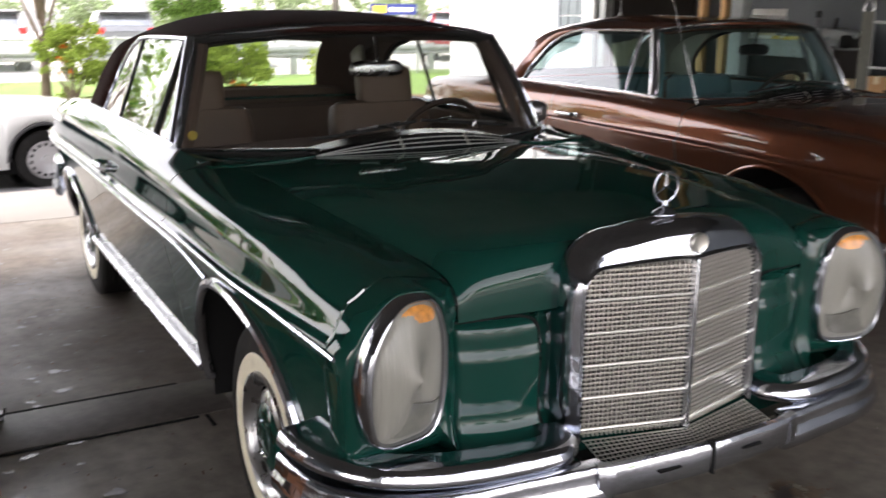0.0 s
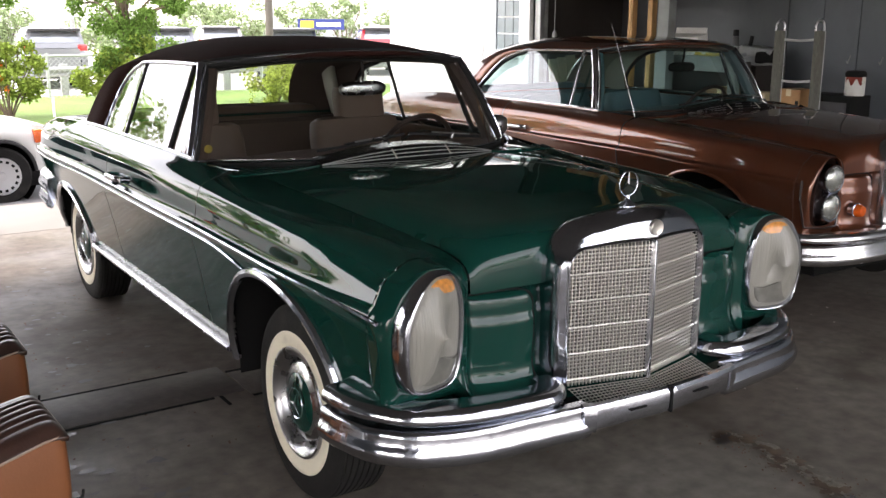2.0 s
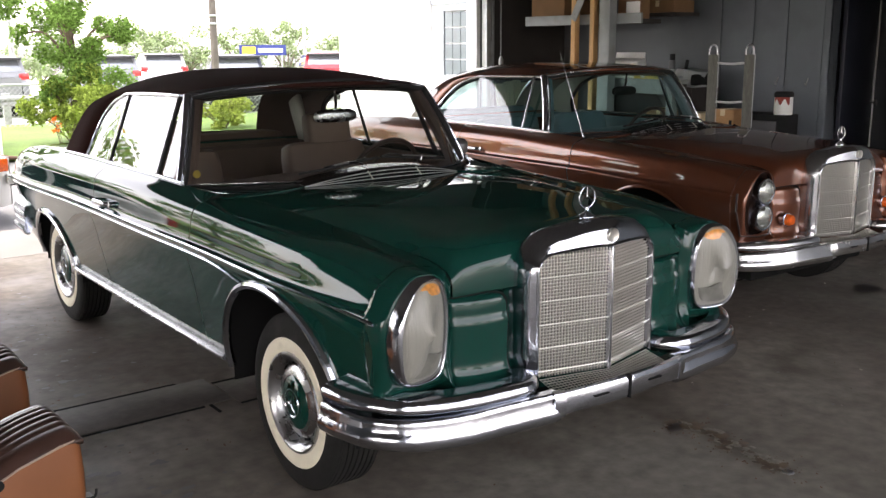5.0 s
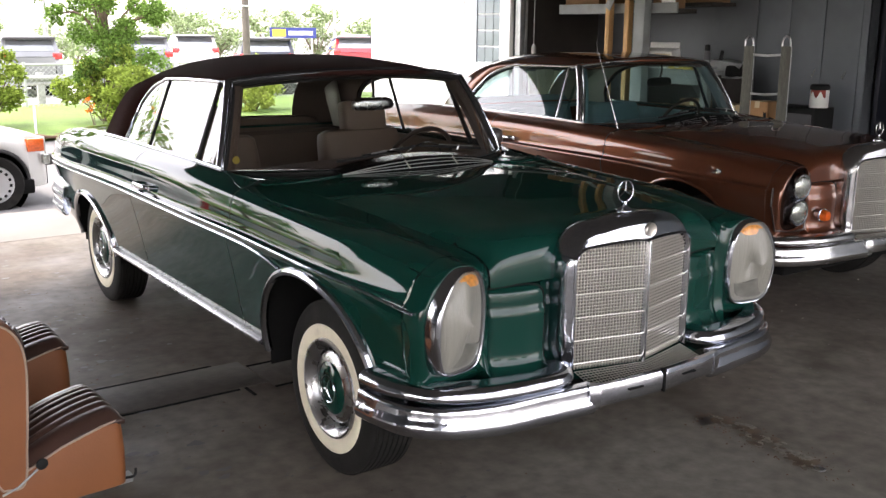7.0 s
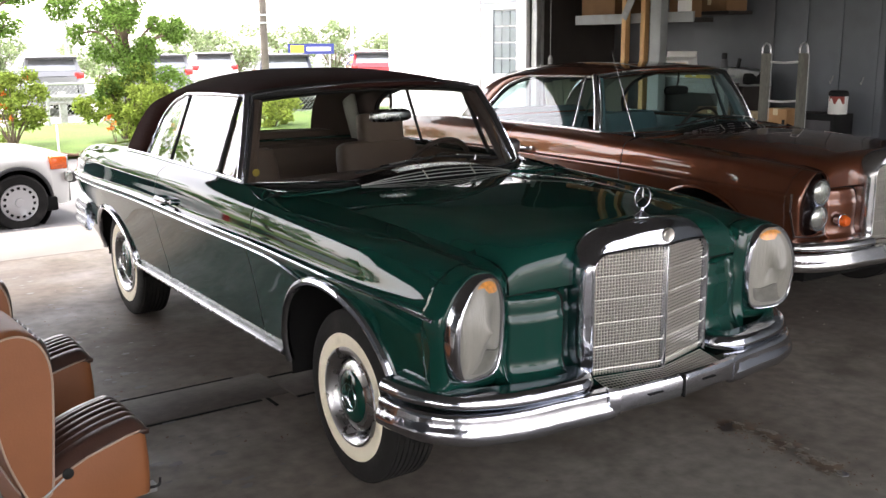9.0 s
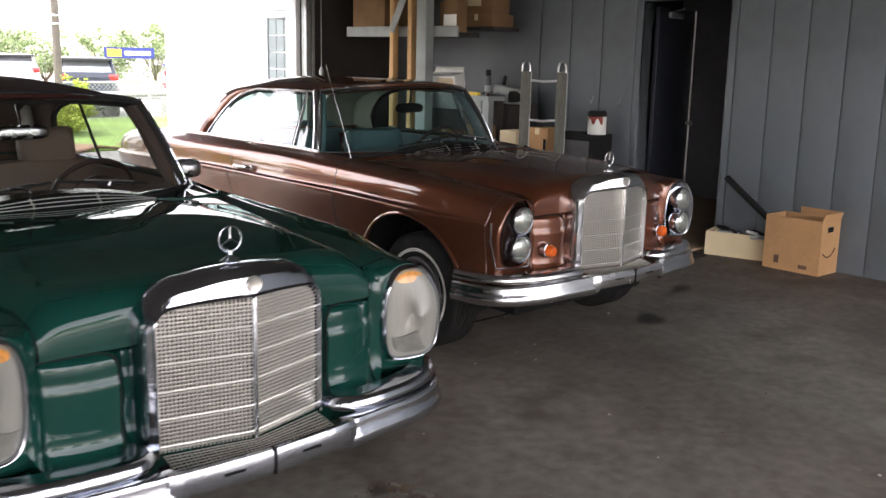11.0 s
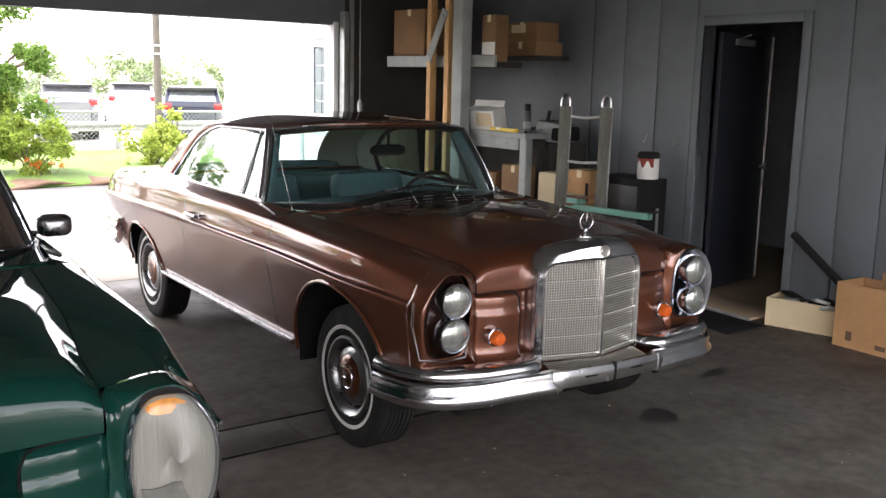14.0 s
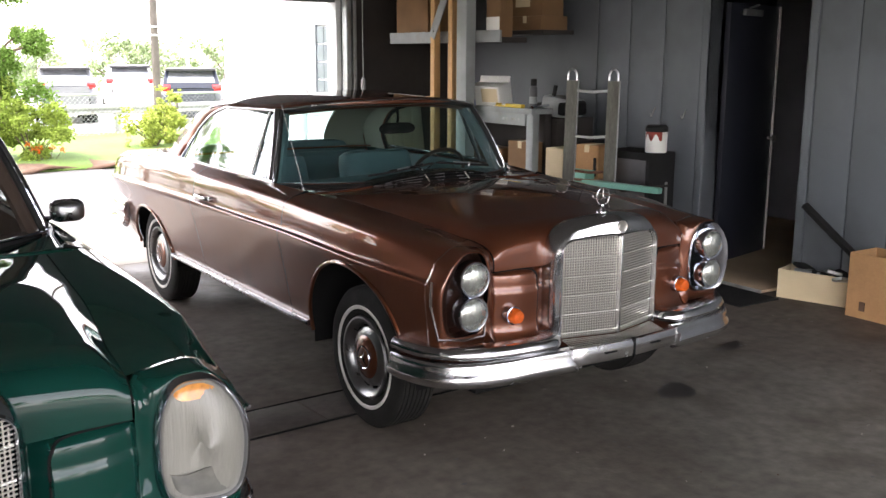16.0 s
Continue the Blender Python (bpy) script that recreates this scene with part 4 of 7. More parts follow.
    for k in range(3):
        a = math.pi / 2 + 2 * math.pi * k / 3
        part("spoke", Geo().tube([rc, (rc[0] + 0.036 * math.cos(a), rc[1], rc[2] + 0.036 * math.sin(a))], [0.0034, 0.0012], 6), chrome, orn)

    # middle of the front bumper, with its bracket holes
    mid = spline([(-0.30, -0.812), (-0.26, -0.826), (-0.1, -0.838), (0.0, -0.842), (0.1, -0.838), (0.26, -0.826), (0.30, -0.812)], 5)
    bar = part("bumper_middle", Geo().sweep([(0.0, 0.0), (0.014, 0.002), (0.018, 0.01), (0.018, 0.06), (0.012, 0.072), (0.0, 0.076), (-0.012, 0.07), (-0.012, 0.006)], [(x, y, 0.412) for x, y in mid]), chrome, car, "flat middle blade of the front bumper")
    for s in (1, -1):
        part("bracket_hole", Geo().box(s * 0.13 - 0.032, s * 0.13 + 0.032, -0.86, -0.845, 0.448, 0.454, 0.002), DARK, bar)
        part("bend_cap", Geo().sweep([(0.0, -0.002), (0.018, 0.0), (0.024, 0.015), (0.024, 0.06), (0.016, 0.078), (0.0, 0.084), (-0.01, 0.08), (-0.01, 0.0)], [(s * x, y, 0.405) for x, y in ((0.272, -0.822), (0.29, -0.816), (0.31, -0.81))][::s]), chrome, bar)
    part("middle_seam", Geo().box(-0.004, 0.004, -0.864, -0.84, 0.41, 0.49, 0.001), DARK, bar)

    # underside
    part("underbody", Geo().box(-0.56, 0.56, -0.5, 3.85, 0.24, 0.5, 0.02).box(-0.68, 0.68, 0.50, 2.38, 0.30, 0.40, 0.02).box(-0.5, 0.5, -0.5, 0.55, 0.4, 0.86), DARK, car)

    # windscreen and its frame
    us = np.linspace(-1, 1, SCREEN_U + 1)
    part("windscreen", Geo().loft([[screen_point(u, v) for u in us] for v in np.linspace(0.02, 0.98, 9)]), GLASS if soft else GLASS_TEAL, car)
    around = [screen_point(u, 0.0) for u in us] + [screen_point(1, v) for v in np.linspace(0.1, 0.9, 8)] + [screen_point(u, 1.0) for u in us[::-1]] + [screen_point(-1, v) for v in np.linspace(0.9, 0.1, 8)]
    part("screen_seal", Geo().tube(around, 0.013, 8, closed=True), BLACK, car)
    out = [(x * 1.012, y - 0.012, z + 0.012) for x, y, z in around]
    part("screen_trim", Geo().tube(out, 0.0055, 6, closed=True), chrome, car)
    for s in (1, -1):
        pil = [screen_point(s, v) for v in np.linspace(-0.02, 1.02, 8)]
        part("pillar", Geo().tube([(x + s * 0.012, y + 0.022, z) for x, y, z in pil], 0.021, 10), chrome, car, "bright windscreen pillar")
        part("inner_pillar", Geo().tube([(x - s * 0.03, y + 0.035, z) for x, y, z in pil], 0.034, 8), TAUPE_DARK if soft else BLUE_INT, car)
    head = [screen_point(u, 1.0) for u in us]
    part("header_rail", Geo().tube([(x, y + 0.04, z - 0.004) for x, y, z in head], 0.028, 8), BLACK if soft else paint, car)
    if soft:
        sx, sy, sz = screen_point(-0.95, 0.13)
        part("sticker", Geo().lathe([(0.0, 0.0), (0.017, 0.0), (0.017, 0.002), (0.0, 0.002)], (sx, sy + 0.012, sz), "y", 20), STICKER, car, "small round yellow sticker inside the windscreen")
    # wipers
    for p_u, u0, u1, v0, v1 in ((-0.12, -0.5, 0.0, 0.07, 0.17), (0.30, 0.03, 0.58, 0.175, 0.085)):
        blade = [screen_point(u, v0 + (v1 - v0) * (u - u0) / (u1 - u0)) for u in np.linspace(u0, u1, 12)]
        wp = part("wiper", Geo().tube([(x, y - 0.018, z + 0.012) for x, y, z in blade], 0.006, 6), BLACK, car, "slim wiper resting low on the windscreen")
        mid_p = blade[6]
        a0 = screen_point(p_u, 0.1)
        part("wiper_arm", Geo().tube(spline([(a0[0], a0[1] - 0.035, a0[2] + 0.016), ((a0[0] + mid_p[0]) / 2, (a0[1] + mid_p[1]) / 2 - 0.04, (a0[2] + mid_p[2]) / 2 + 0.03), (mid_p[0], mid_p[1] - 0.026, mid_p[2] + 0.022)], 4), 0.005, 6), DULL_CHROME, wp)
        part("wiper_clip", Geo().tube([(x, y - 0.024, z + 0.022) for x, y, z in blade[3:10]], 0.0035, 6), DULL_CHROME, wp)

    # roof
    rows = roof_rows(soft)
    g = Geo()
    n, w = len(rows), len(rows[0])
    i0, i1 = (23, 33) if soft else (20, 33)
    j0, j1 = (5, 27) if soft else (5, 27)
    faces = [(i * w + j, i * w + j + 1, (i + 1) * w + j + 1, (i + 1) * w + j) for i in range(n - 1) for j in range(w - 1) if not (i0 <= i < i1 and j0 <= j < j1)]
    g.add([p for r in rows for p in r], faces)
    roof = part("soft_top" if soft else "roof", g, FABRIC if soft else paint, car, "closed dark brown canvas top" if soft else "bronze steel roof", thick=0.018)
    part("headliner", Geo().add([(x * 0.965, y, z - 0.026) for r in rows for x, y, z in r], faces), TAUPE_DARK if soft else CREAM_INT, roof, "plain roof lining")
    part("rear_window", Geo().loft([[(x, y, z - 0.008) for x, y, z in r[j0:j1 + 1]] for r in rows[i0:i1 + 1]]), GLASS if soft else GLASS_TEAL, roof)
    rim = [rows[i0][j] for j in range(j0, j1)] + [rows[i][j1] for i in range(i0, i1)] + [rows[i1][j] for j in range(j1, j0, -1)] + [rows[i][j0] for i in range(i1, i0, -1)]
    part("rear_window_rim", Geo().tube(rim, 0.008, 6, closed=True), FABRIC if soft else chrome, roof)
    for s in (1, -1):
        edge = [rows[i][-1 if s > 0 else 0] for i in range(n)]
        if soft:
            win = spline([(0.648, 1.95, 1.335), (0.65, 2.12, 1.292), (0.672, 2.25, 1.208), (0.715, 2.295, 1.10), (0.77, 2.285, 0.995)], 5)
        else:
            win = spline([(0.645, 1.88, 1.342), (0.65, 2.02, 1.312), (0.665, 2.165, 1.248), (0.705, 2.31, 1.118), (0.77, 2.36, 0.995)], 5)
        pts = edge[15:36]
        part("quarter_lining", Geo().loft([[(x - s * 0.024, y, z - 0.01) for x, y, z in pts], [(s * (a[0] - 0.024), a[1], a[2] - 0.01) for a in win]]), TAUPE_DARK if soft else CREAM_INT, roof, "plain inner lining")
        part("roof_quarter", Geo().loft([pts, [(s * a[0], a[1], a[2]) for a in win]]), FABRIC if soft else paint, roof, thick=0.016)
        rail = edge[:16] + [(s * a[0], a[1], a[2]) for a in win[1:]]
        part("window_rail", Geo().tube([(x + s * 0.004, y, z - 0.004) for x, y, z in rail], 0.008, 8), chrome, roof)
        part("window_seal", Geo().tube([(x - s * 0.004, y, z - 0.02) for x, y, z in rail], 0.011, 6), BLACK, roof)
        # side glass from the belt to the rail
        top = [screen_point(s, v) for v in np.linspace(0.05, 0.95, 8)] + edge[:16] + [(s * a[0], a[1], a[2]) for a in win[1:]]
        top = [(x, y + (0.03 if q < 8 else 0), z) for q, (x, y, z) in enumerate(top)]
        bot = [(s * 0.772, y, 0.995) for x, y, z in top]
        part("side_window", Geo().loft([bot, top]), GLASS if soft else GLASS_TEAL, car)
        part("quarter_bar", Geo().tube([(s * 0.775, 1.245, 1.0), (s * 0.628, 1.29, 1.35)], 0.009, 8), chrome if not soft else BLACK, car)
        if soft:
            part("window_post", Geo().tube([(s * 0.771, 1.905, 0.995), (s * 0.645, 1.885, 1.345)], 0.0085, 8), BLACK, car)
        part("quarter_seal", Geo().tube([(s * 0.775, 1.262, 1.0), (s * 0.628, 1.305, 1.35)], 0.007, 8), BLACK, car)

    # cabin
    if soft:
        part("folded_lining", Geo().loft([[(0.655, y, 0.99), (0.62, y + 0.02, 1.15), (0.60, y + 0.05, 1.33)] for y in (2.38, 2.43, 2.48, 2.53)]), CREAM_INT, car, "pale fold of the hood lining", thick=0.02)
    part("cabin_floor", Geo().box(-0.74, 0.74, 0.7, 2.9, 0.40, 0.43), TAUPE_DARK, car)
    for s in (1, -1):
        part("door_lining", Geo().box(s * 0.755 - 0.02, s * 0.755 + 0.02, 0.8, 2.6, 0.42, 0.985, 0.01), interior, car)
        front_seat(car, s * (0.455 if soft else 0.39), TAUPE if soft else BLUE_INT, soft)
    part("rear_seat", Geo().add(*_vf(seat_geo(1.25, 0.5, 0.2, 0).turned(pose(0, 2.42, 0.42)))).add(*_vf(seat_geo(1.3, 0.18, 0.5, 16).turned(pose(0, 2.62, 0.55)))), interior, car)
    part("parcel_shelf", Geo().box(-0.74, 0.74, 2.62, 3.05, 0.94, 0.965), TAUPE_DARK if soft else BLUE_INT, car)
    dash = []
    for u in np.linspace(-1, 1, 17):
        sx, sy, sz = screen_point(u, 0)
        dash.append([(sx * 0.985, sy + 0.015, sz - 0.012), (sx * 0.97, max(sy + 0.06, 0.98), sz + 0.008), (sx * 0.96, max(sy + 0.08, 1.03), 0.95), (sx * 0.96, max(sy + 0.06, 1.0), 0.7)])
    part("dashboard", Geo().loft(dash), TAUPE_DARK if soft else BLUE_INT, car, thick=0.02)
    steering_wheel(car, 0.41, WOOD_RIM)
    oval = [[(0.07 + 0.118 * k * math.copysign(abs(math.cos(a)) ** 0.45, math.cos(a)), y, 1.238 + 0.032 * k * math.copysign(abs(math.sin(a)) ** 0.8, math.sin(a)) - 0.25 * (k * 0.122 * math.cos(a)) ** 2) for a in np.linspace(0, 2 * math.pi, 33)[:-1]] for k, y in ((0.02, 1.088), (0.55, 1.089), (0.85, 1.095), (0.97, 1.105), (1.0, 1.115), (0.98, 1.122), (0.02, 1.123))]
    mir = part("interior_mirror", Geo().loft(oval, closed=True), DULL_CHROME if soft else DARK, car, "oval rear-view mirror under the windscreen's head")
    part("mirror_stem", Geo().tube([(0.07, 1.115, 1.25), (0.06, 1.09, 1.30), (0.035, 1.06, 1.39)], 0.007, 6), CHROME if soft else DARK, mir)
    if not soft:
        ant = part("aerial", Geo().tube([(-0.741, 0.68, 0.965), (-0.745, 0.69, 1.0), (-0.80, 0.86, 1.52)], [0.0045, 0.003, 0.0014], 6), DULL_CHROME, car, "slim telescopic aerial on the fender")
        part("aerial_base", Geo().lathe([(0.02, 0), (0.018, 0.014), (0.008, 0.024), (0.0, 0.03)], (-0.741, 0.68, 0.96), "z", 16), CHROME, ant)
    if soft:
        rings = []
        for k, dy in ((0.9, 0.022), (1.0, 0.018), (1.0, 0.0), (0.93, -0.018), (0.7, -0.034), (0.35, -0.042), (0.001, -0.044)):
            rings.append([(0.905 + 0.068 * k * math.copysign(abs(math.cos(a)) ** 0.6, math.cos(a)), 1.235 + dy, 1.02 + 0.047 * k * math.copysign(abs(math.sin(a)) ** 0.6, math.sin(a))) for a in np.linspace(0, 2 * math.pi, 33)[:-1]])
        dm = part("door_mirror", Geo().loft(rings, closed=True), DULL_CHROME, car, "rounded oblong chrome door mirror")
        part("mirror_foot", Geo().tube(spline([(0.80, 1.26, 0.985), (0.84, 1.255, 0.992), (0.895, 1.25, 1.015)], 4), [0.012] * 4 + [0.008] * 5, 8), CHROME, dm)
    return car


classic_car("convertible_car", "glossy dark green classic convertible with brown canvas top and whitewalls", Matrix(), GREEN, True)
classic_car("coupe_car", "bronze-brown classic coupe with scuffed paint, one headlamp bezel missing", pose(2.813, 0.729, 0, 0, 0, -1.20), BROWN, False)


# ---- loose seats on the floor ----
def loose_seat(m, label):
    """An upholstered car seat standing on the floor: tan sides, brown fluted top that rises to the front, leaning backrest. It faces +y of its own frame, its width along x."""
    seat = thing("loose_seat", label, "seat", m, "loose car seats")
    w, d, hf, hr = 0.40, 0.44, 0.262, 0.125

    def edge(y):
        v = 0.5 - y / d
        return hf + 0.018 * math.sin(math.pi * min(1, v * 1.3)) - (hf - hr) * v ** 1.1

    rows = []
    for q in (0.0, 0.06, 0.2, 0.5, 0.8, 0.93, 1.0):
        e = 0.975 + 0.035 * math.sin(math.pi * min(1, 0.2 + 0.8 * q))
        ring = []
        for j in range(56):
            a = 2 * math.pi * j / 56
            c, sn = math.cos(a), math.sin(a)
            x, y = math.copysign(abs(c) ** 0.2, c) * w / 2, math.copysign(abs(sn) ** 0.2, sn) * d / 2
            ring.append((x * e, y * e, 0.02 + (edge(y) - 0.02) * q))
        rows.append(ring)
    base = part("base", Geo().loft(rows, closed=True, cap=True), TAN, seat, "tan vinyl sides")
    part("piping", Geo().tube(rows[-1], 0.0042, 6, closed=True), PIPING, base)
    # brown top: five flutes between two bolsters
    nx, ny = 81, 26
    g = []
    for i in range(ny):
        v = i / (ny - 1)
        y = d / 2 * 0.99 - d * 0.99 * v
        row = []
        for j in range(nx):
            u = 2 * j / (nx - 1) - 1
            k = abs(u)
            rise = 0.052 * (1 - k ** 3.2) * min(1, (v / 0.10) ** 0.5 if v < 0.10 else 1)
            if k < 0.6:
                shape = 0.013 * abs(math.cos(math.pi * u / 0.6 * 2.5)) ** 0.6 - 0.010
            else:
                shape = 0.008 * math.sin(math.pi * (k - 0.6) / 0.4)
            row.append((u * w / 2 * 0.985, y, edge(y) - 0.002 + rise + shape * min(1, v / 0.06)))
        g.append(row)
    part("cushion", Geo().loft(g), SEAT_BROWN, seat, "glossy brown vinyl cushion with stitched flutes", sharp=80, thick=0.02)
    # backrest
    side = spline([(-0.195, 0.10), (-0.125, 0.105), (-0.105, 0.25), (-0.09, 0.42), (-0.085, 0.54), (-0.10, 0.62), (-0.14, 0.675), (-0.20, 0.695), (-0.26, 0.675), (-0.285, 0.60), (-0.285, 0.45), (-0.26, 0.28), (-0.215, 0.14), (-0.195, 0.10)], 5)[:-1]
    cy, cz = -0.19, 0.40
    rows = []
    for u in np.linspace(-1, 1, 15):
        e = 1.0 - 0.05 * max(0, (abs(u) - 0.8) / 0.2) ** 2
        rows.append([(u * w / 2, cy + (y - cy) * e, cz + (z - cz) * e) for y, z in side])
    back = part("backrest", Geo().loft(rows, closed=True, cap=True), TAN, seat, "tan vinyl backrest with rounded top", sharp=50)
    for k in (0, -1):
        part("piping", Geo().tube(rows[k], 0.004, 6, closed=True, up=(1, 0, 0)), PIPING, back)
    face = [[(u * w / 2 * 0.84, y + 0.008 + 0.006 * math.cos(math.pi * u * 5), z) for u in np.linspace(-1, 1, 41)] for y, z in side[8:28]]
    part("back_cushion", Geo().loft(face), SEAT_BROWN, back, "brown vinyl face of the backrest", thick=0.012)
    # release knob, its wire and the runners
    for s in (1, -1):
        knob = part("release_knob", Geo().lathe([(0.0, 0.0), (0.018, 0.001), (0.02, 0.006), (0.014, 0.011), (0.0, 0.012)], (s * w / 2, -0.07, edge(-0.07) - 0.005), "x", 20, s), BLACK, seat)
        part("release_wire", Geo().tube([(s * (w / 2 + 0.006), -0.085, edge(-0.085) - 0.012), (s * (w / 2 + 0.008), -0.15, edge(-0.15) - 0.03), (s * (w / 2 + 0.004), -0.2, edge(-0.2) - 0.03)], 0.004, 6), GREY_METAL, knob)
        part("runner", Geo().box(s * 0.14 - 0.02, s * 0.14 + 0.02, -d / 2, d / 2 + 0.025, 0.0, 0.03, 0.003), GREY_METAL, seat)
    part("slide_catch", Geo().tube(spline([(0.17, d / 2 - 0.02, 0.03), (0.185, d / 2 + 0.02, 0.035), (0.18, d / 2 + 0.03, 0.06)], 4), 0.005, 6), BLACK, seat)
    return seat


loose_seat(pose(-1.685, 0.47, 0, 0, 0, -87), "tan and brown vinyl car seat standing loose on the floor")
loose_seat(pose(-1.63, 1.39, 0, 0, 0, -89), "second loose tan and brown vinyl seat behind the first")

tote = thing("storage_tote", "pale grey plastic storage tote standing on the floor", "tote", pose(-2.62, 0.35, 0))
part("body", Geo().box(-0.3, 0.3, -0.45, 0.45, 0, 0.34, 0.02), WHITE_PLASTIC, tote)
part("lid", Geo().box(-0.32, 0.32, -0.47, 0.47, 0.34, 0.38, 0.012), GREY_PAINT, tote)

# ---- floor details ----
PATCH = material("patched_concrete", (0.078, 0.068, 0.06), 0.55, vary=0.25, vscale=2.5, fine=0.15, fscale=20, bump=0.12, bscale=40, dirt=(0.05, 0.042, 0.035), dirt_amount=0.6, dirt_scale=3, spec=0.22)
drain = thing("floor_channel", "concrete-lidded drainage channel let into the concrete floor", "drain", None, kind="structure")
DARKSTEEL = material("dark_plate", (0.085, 0.085, 0.088), 0.5, 0.25, vary=0.2, vscale=2, dirt=(0.05, 0.045, 0.04), dirt_amount=0.6, dirt_scale=3)
for k in range(8):
    x0 = -5.6 + k * 1.25
    y0, y1 = (0.955, 1.285) if x0 + 1.2 < -0.6 else (0.90, 1.19)
    part("plate", Geo().box(x0, x0 + 1.238, y0, y1, -0.01, 0.004 + 0.001 * (k % 2), 0.002), PATCH, drain)
for y in (0.885, 1.205):
    part("edge_groove", Geo().box(-0.6, 3.95, y - 0.007, y + 0.007, -0.01, 0.0035), DARK, drain)
for y in (0.94, 1.3):
    part("edge_groove", Geo().box(-6, -0.75, y - 0.007, y + 0.007, -0.01, 0.0035), DARK, drain)
for x, a, b in ((-0.75, 1.205, 1.3), (-0.72, 0.84, 0.945)):
    part("edge_groove", Geo().box(x - 0.007, x + 0.007, a, b, -0.01, 0.0038), DARK, drain)
STAIN = material("oil_stain", (0.035, 0.03, 0.027), 0.35, vary=0.3, vscale=6)
GRIT = material("paint_chips", (0.5, 0.46, 0.4), 0.8)


def blot(cx, cy, r, seed, squash=0.7):
    rnd = random.Random(seed)
    ph = [rnd.uniform(0, 6.28) for _ in range(4)]
    ring = []
    for j in range(40):
        a = 2 * math.pi * j / 40
        q = r * (1 + 0.18 * math.sin(2 * a + ph[0]) + 0.12 * math.sin(3 * a + ph[1]) + 0.08 * math.sin(5 * a + ph[2]) + 0.05 * math.sin(9 * a + ph[3]))
        ring.append((cx + q * math.cos(a), cy + q * squash * math.sin(a), 0.0042))
    g = Geo()
    g.add(ring + [(cx, cy, 0.0042)], [(j, (j + 1) % 40, 40) for j in range(40)])
    return g


for i, (cx, cy, r, sq) in enumerate(((3.51, 0.23, 0.13, 0.6), (4.35, 0.55, 0.1, 0.5), (4.1, 0.9, 0.07, 0.8), (0.72, -0.5, 0.05, 0.8))):
    solid("oil_stain", blot(cx, cy, r, i, sq), STAIN, "dark oil stain soaked into the concrete", "stain", "structure")
WORN = material("worn_patch", (0.165, 0.152, 0.125), 0.6, vary=0.3, vscale=9, fine=0.3, fscale=60)
RUSTY = material("rust_mark", (0.09, 0.062, 0.04), 0.6, vary=0.4, vscale=20)
rnd = random.Random(77)
for nm, mt, n, label in (("worn_streak", WORN, 80, "broken pale streak worn into the concrete"), ("rust_streak", RUSTY, 70, "broken rusty streak in the concrete")):
    streak = Geo()
    for i in range(n):
        q = rnd.random()
        b = blot(0.73 + 0.035 * math.sin(5 * q) + rnd.gauss(0, 0.024), -0.45 - 0.58 * q, 0.004 + 0.022 * rnd.random() ** 2.0, 100 + i, rnd.uniform(0.6, 1.6))
        lift = 0.00004 * i + (0.004 if mt is RUSTY else 0.0)
        streak.add([(x, y, z - 0.002 + lift) for x, y, z in b.v], b.f)
    solid(nm, streak, mt, label, "stain", "structure")
rnd = random.Random(21)
specks = Geo()
for k in range(560):
    if k < 460:
        cx, cy, r = rnd.uniform(-2.8, -0.75), rnd.uniform(-0.4, 4.2), rnd.uniform(0.01, 0.04) * rnd.random() ** 1.5 + 0.004
    else:
        cx, cy, r = rnd.uniform(-0.8, 5.4), rnd.uniform(-1.8, 1.2), rnd.uniform(0.004, 0.014)
    n0 = len(specks.v)
    m = 9
    for j in range(m):
        q = 2 * math.pi * j / m
        e = r * rnd.uniform(0.5, 1.2)
        specks.v.append((cx + e * math.cos(q), cy + 0.7 * e * math.sin(q), 0.0022))
    specks.f.append(tuple(range(n0, n0 + m)))
solid("floor_specks", specks, STAIN, "dark specks and drips dried on the concrete", "stains", "stuff")
rnd = random.Random(52)
flakes = Geo()
for k in range(70):
    cx, cy, r = rnd.uniform(0.8, 5.3), rnd.uniform(-2.3, 1.0), rnd.uniform(0.003, 0.011)
    a = rnd.uniform(0, 6.28)
    flakes.add([(cx + r * e * math.cos(a + q), cy + r * e * math.sin(a + q), 0.0015 + h) for q, e, h in ((0, 1, 0.004), (1.3, 0.5, 0), (3.0, 0.9, 0.001), (4.6, 0.6, 0.003))], [(0, 1, 2, 3)])
solid("paint_flakes", flakes, GRIT, "pale paint flakes scattered on the concrete", "litter", "stuff")
rnd = random.Random(4)
chips = Geo()
for k in range(420):
    if k < 150:
        t = rnd.random()
        cx, cy, r = 0.72 + rnd.gauss(0, 0.06), -0.45 - 0.62 * t + rnd.gauss(0, 0.05), rnd.uniform(0.002, 0.007)
    elif k < 300:
        cx, cy, r = rnd.uniform(-1.6, -0.7), rnd.uniform(0.4, 3.2), rnd.uniform(0.002, 0.009)
    else:
        cx, cy, r = rnd.uniform(-1, 5), rnd.uniform(-2, 1), rnd.uniform(0.0015, 0.006)
    a = rnd.uniform(0, 3)
    chips.add([(cx + r * math.cos(a + q) * (1 if q % 3 < 1 else 0.6), cy + r * math.sin(a + q), 0.001 + (0.003 if q == 0 else 0)) for q in (0, 1.6, 3.1, 4.7)], [(0, 1, 2, 3)])
solid("floor_grit", chips, SOIL, "crumbs of dirt and leaf litter on the floor", "litter", "stuff")
cover = thing("floor_cover", "small round metal floor cover set flush in the concrete", "cover", pose(0.70, -1.03, 0))
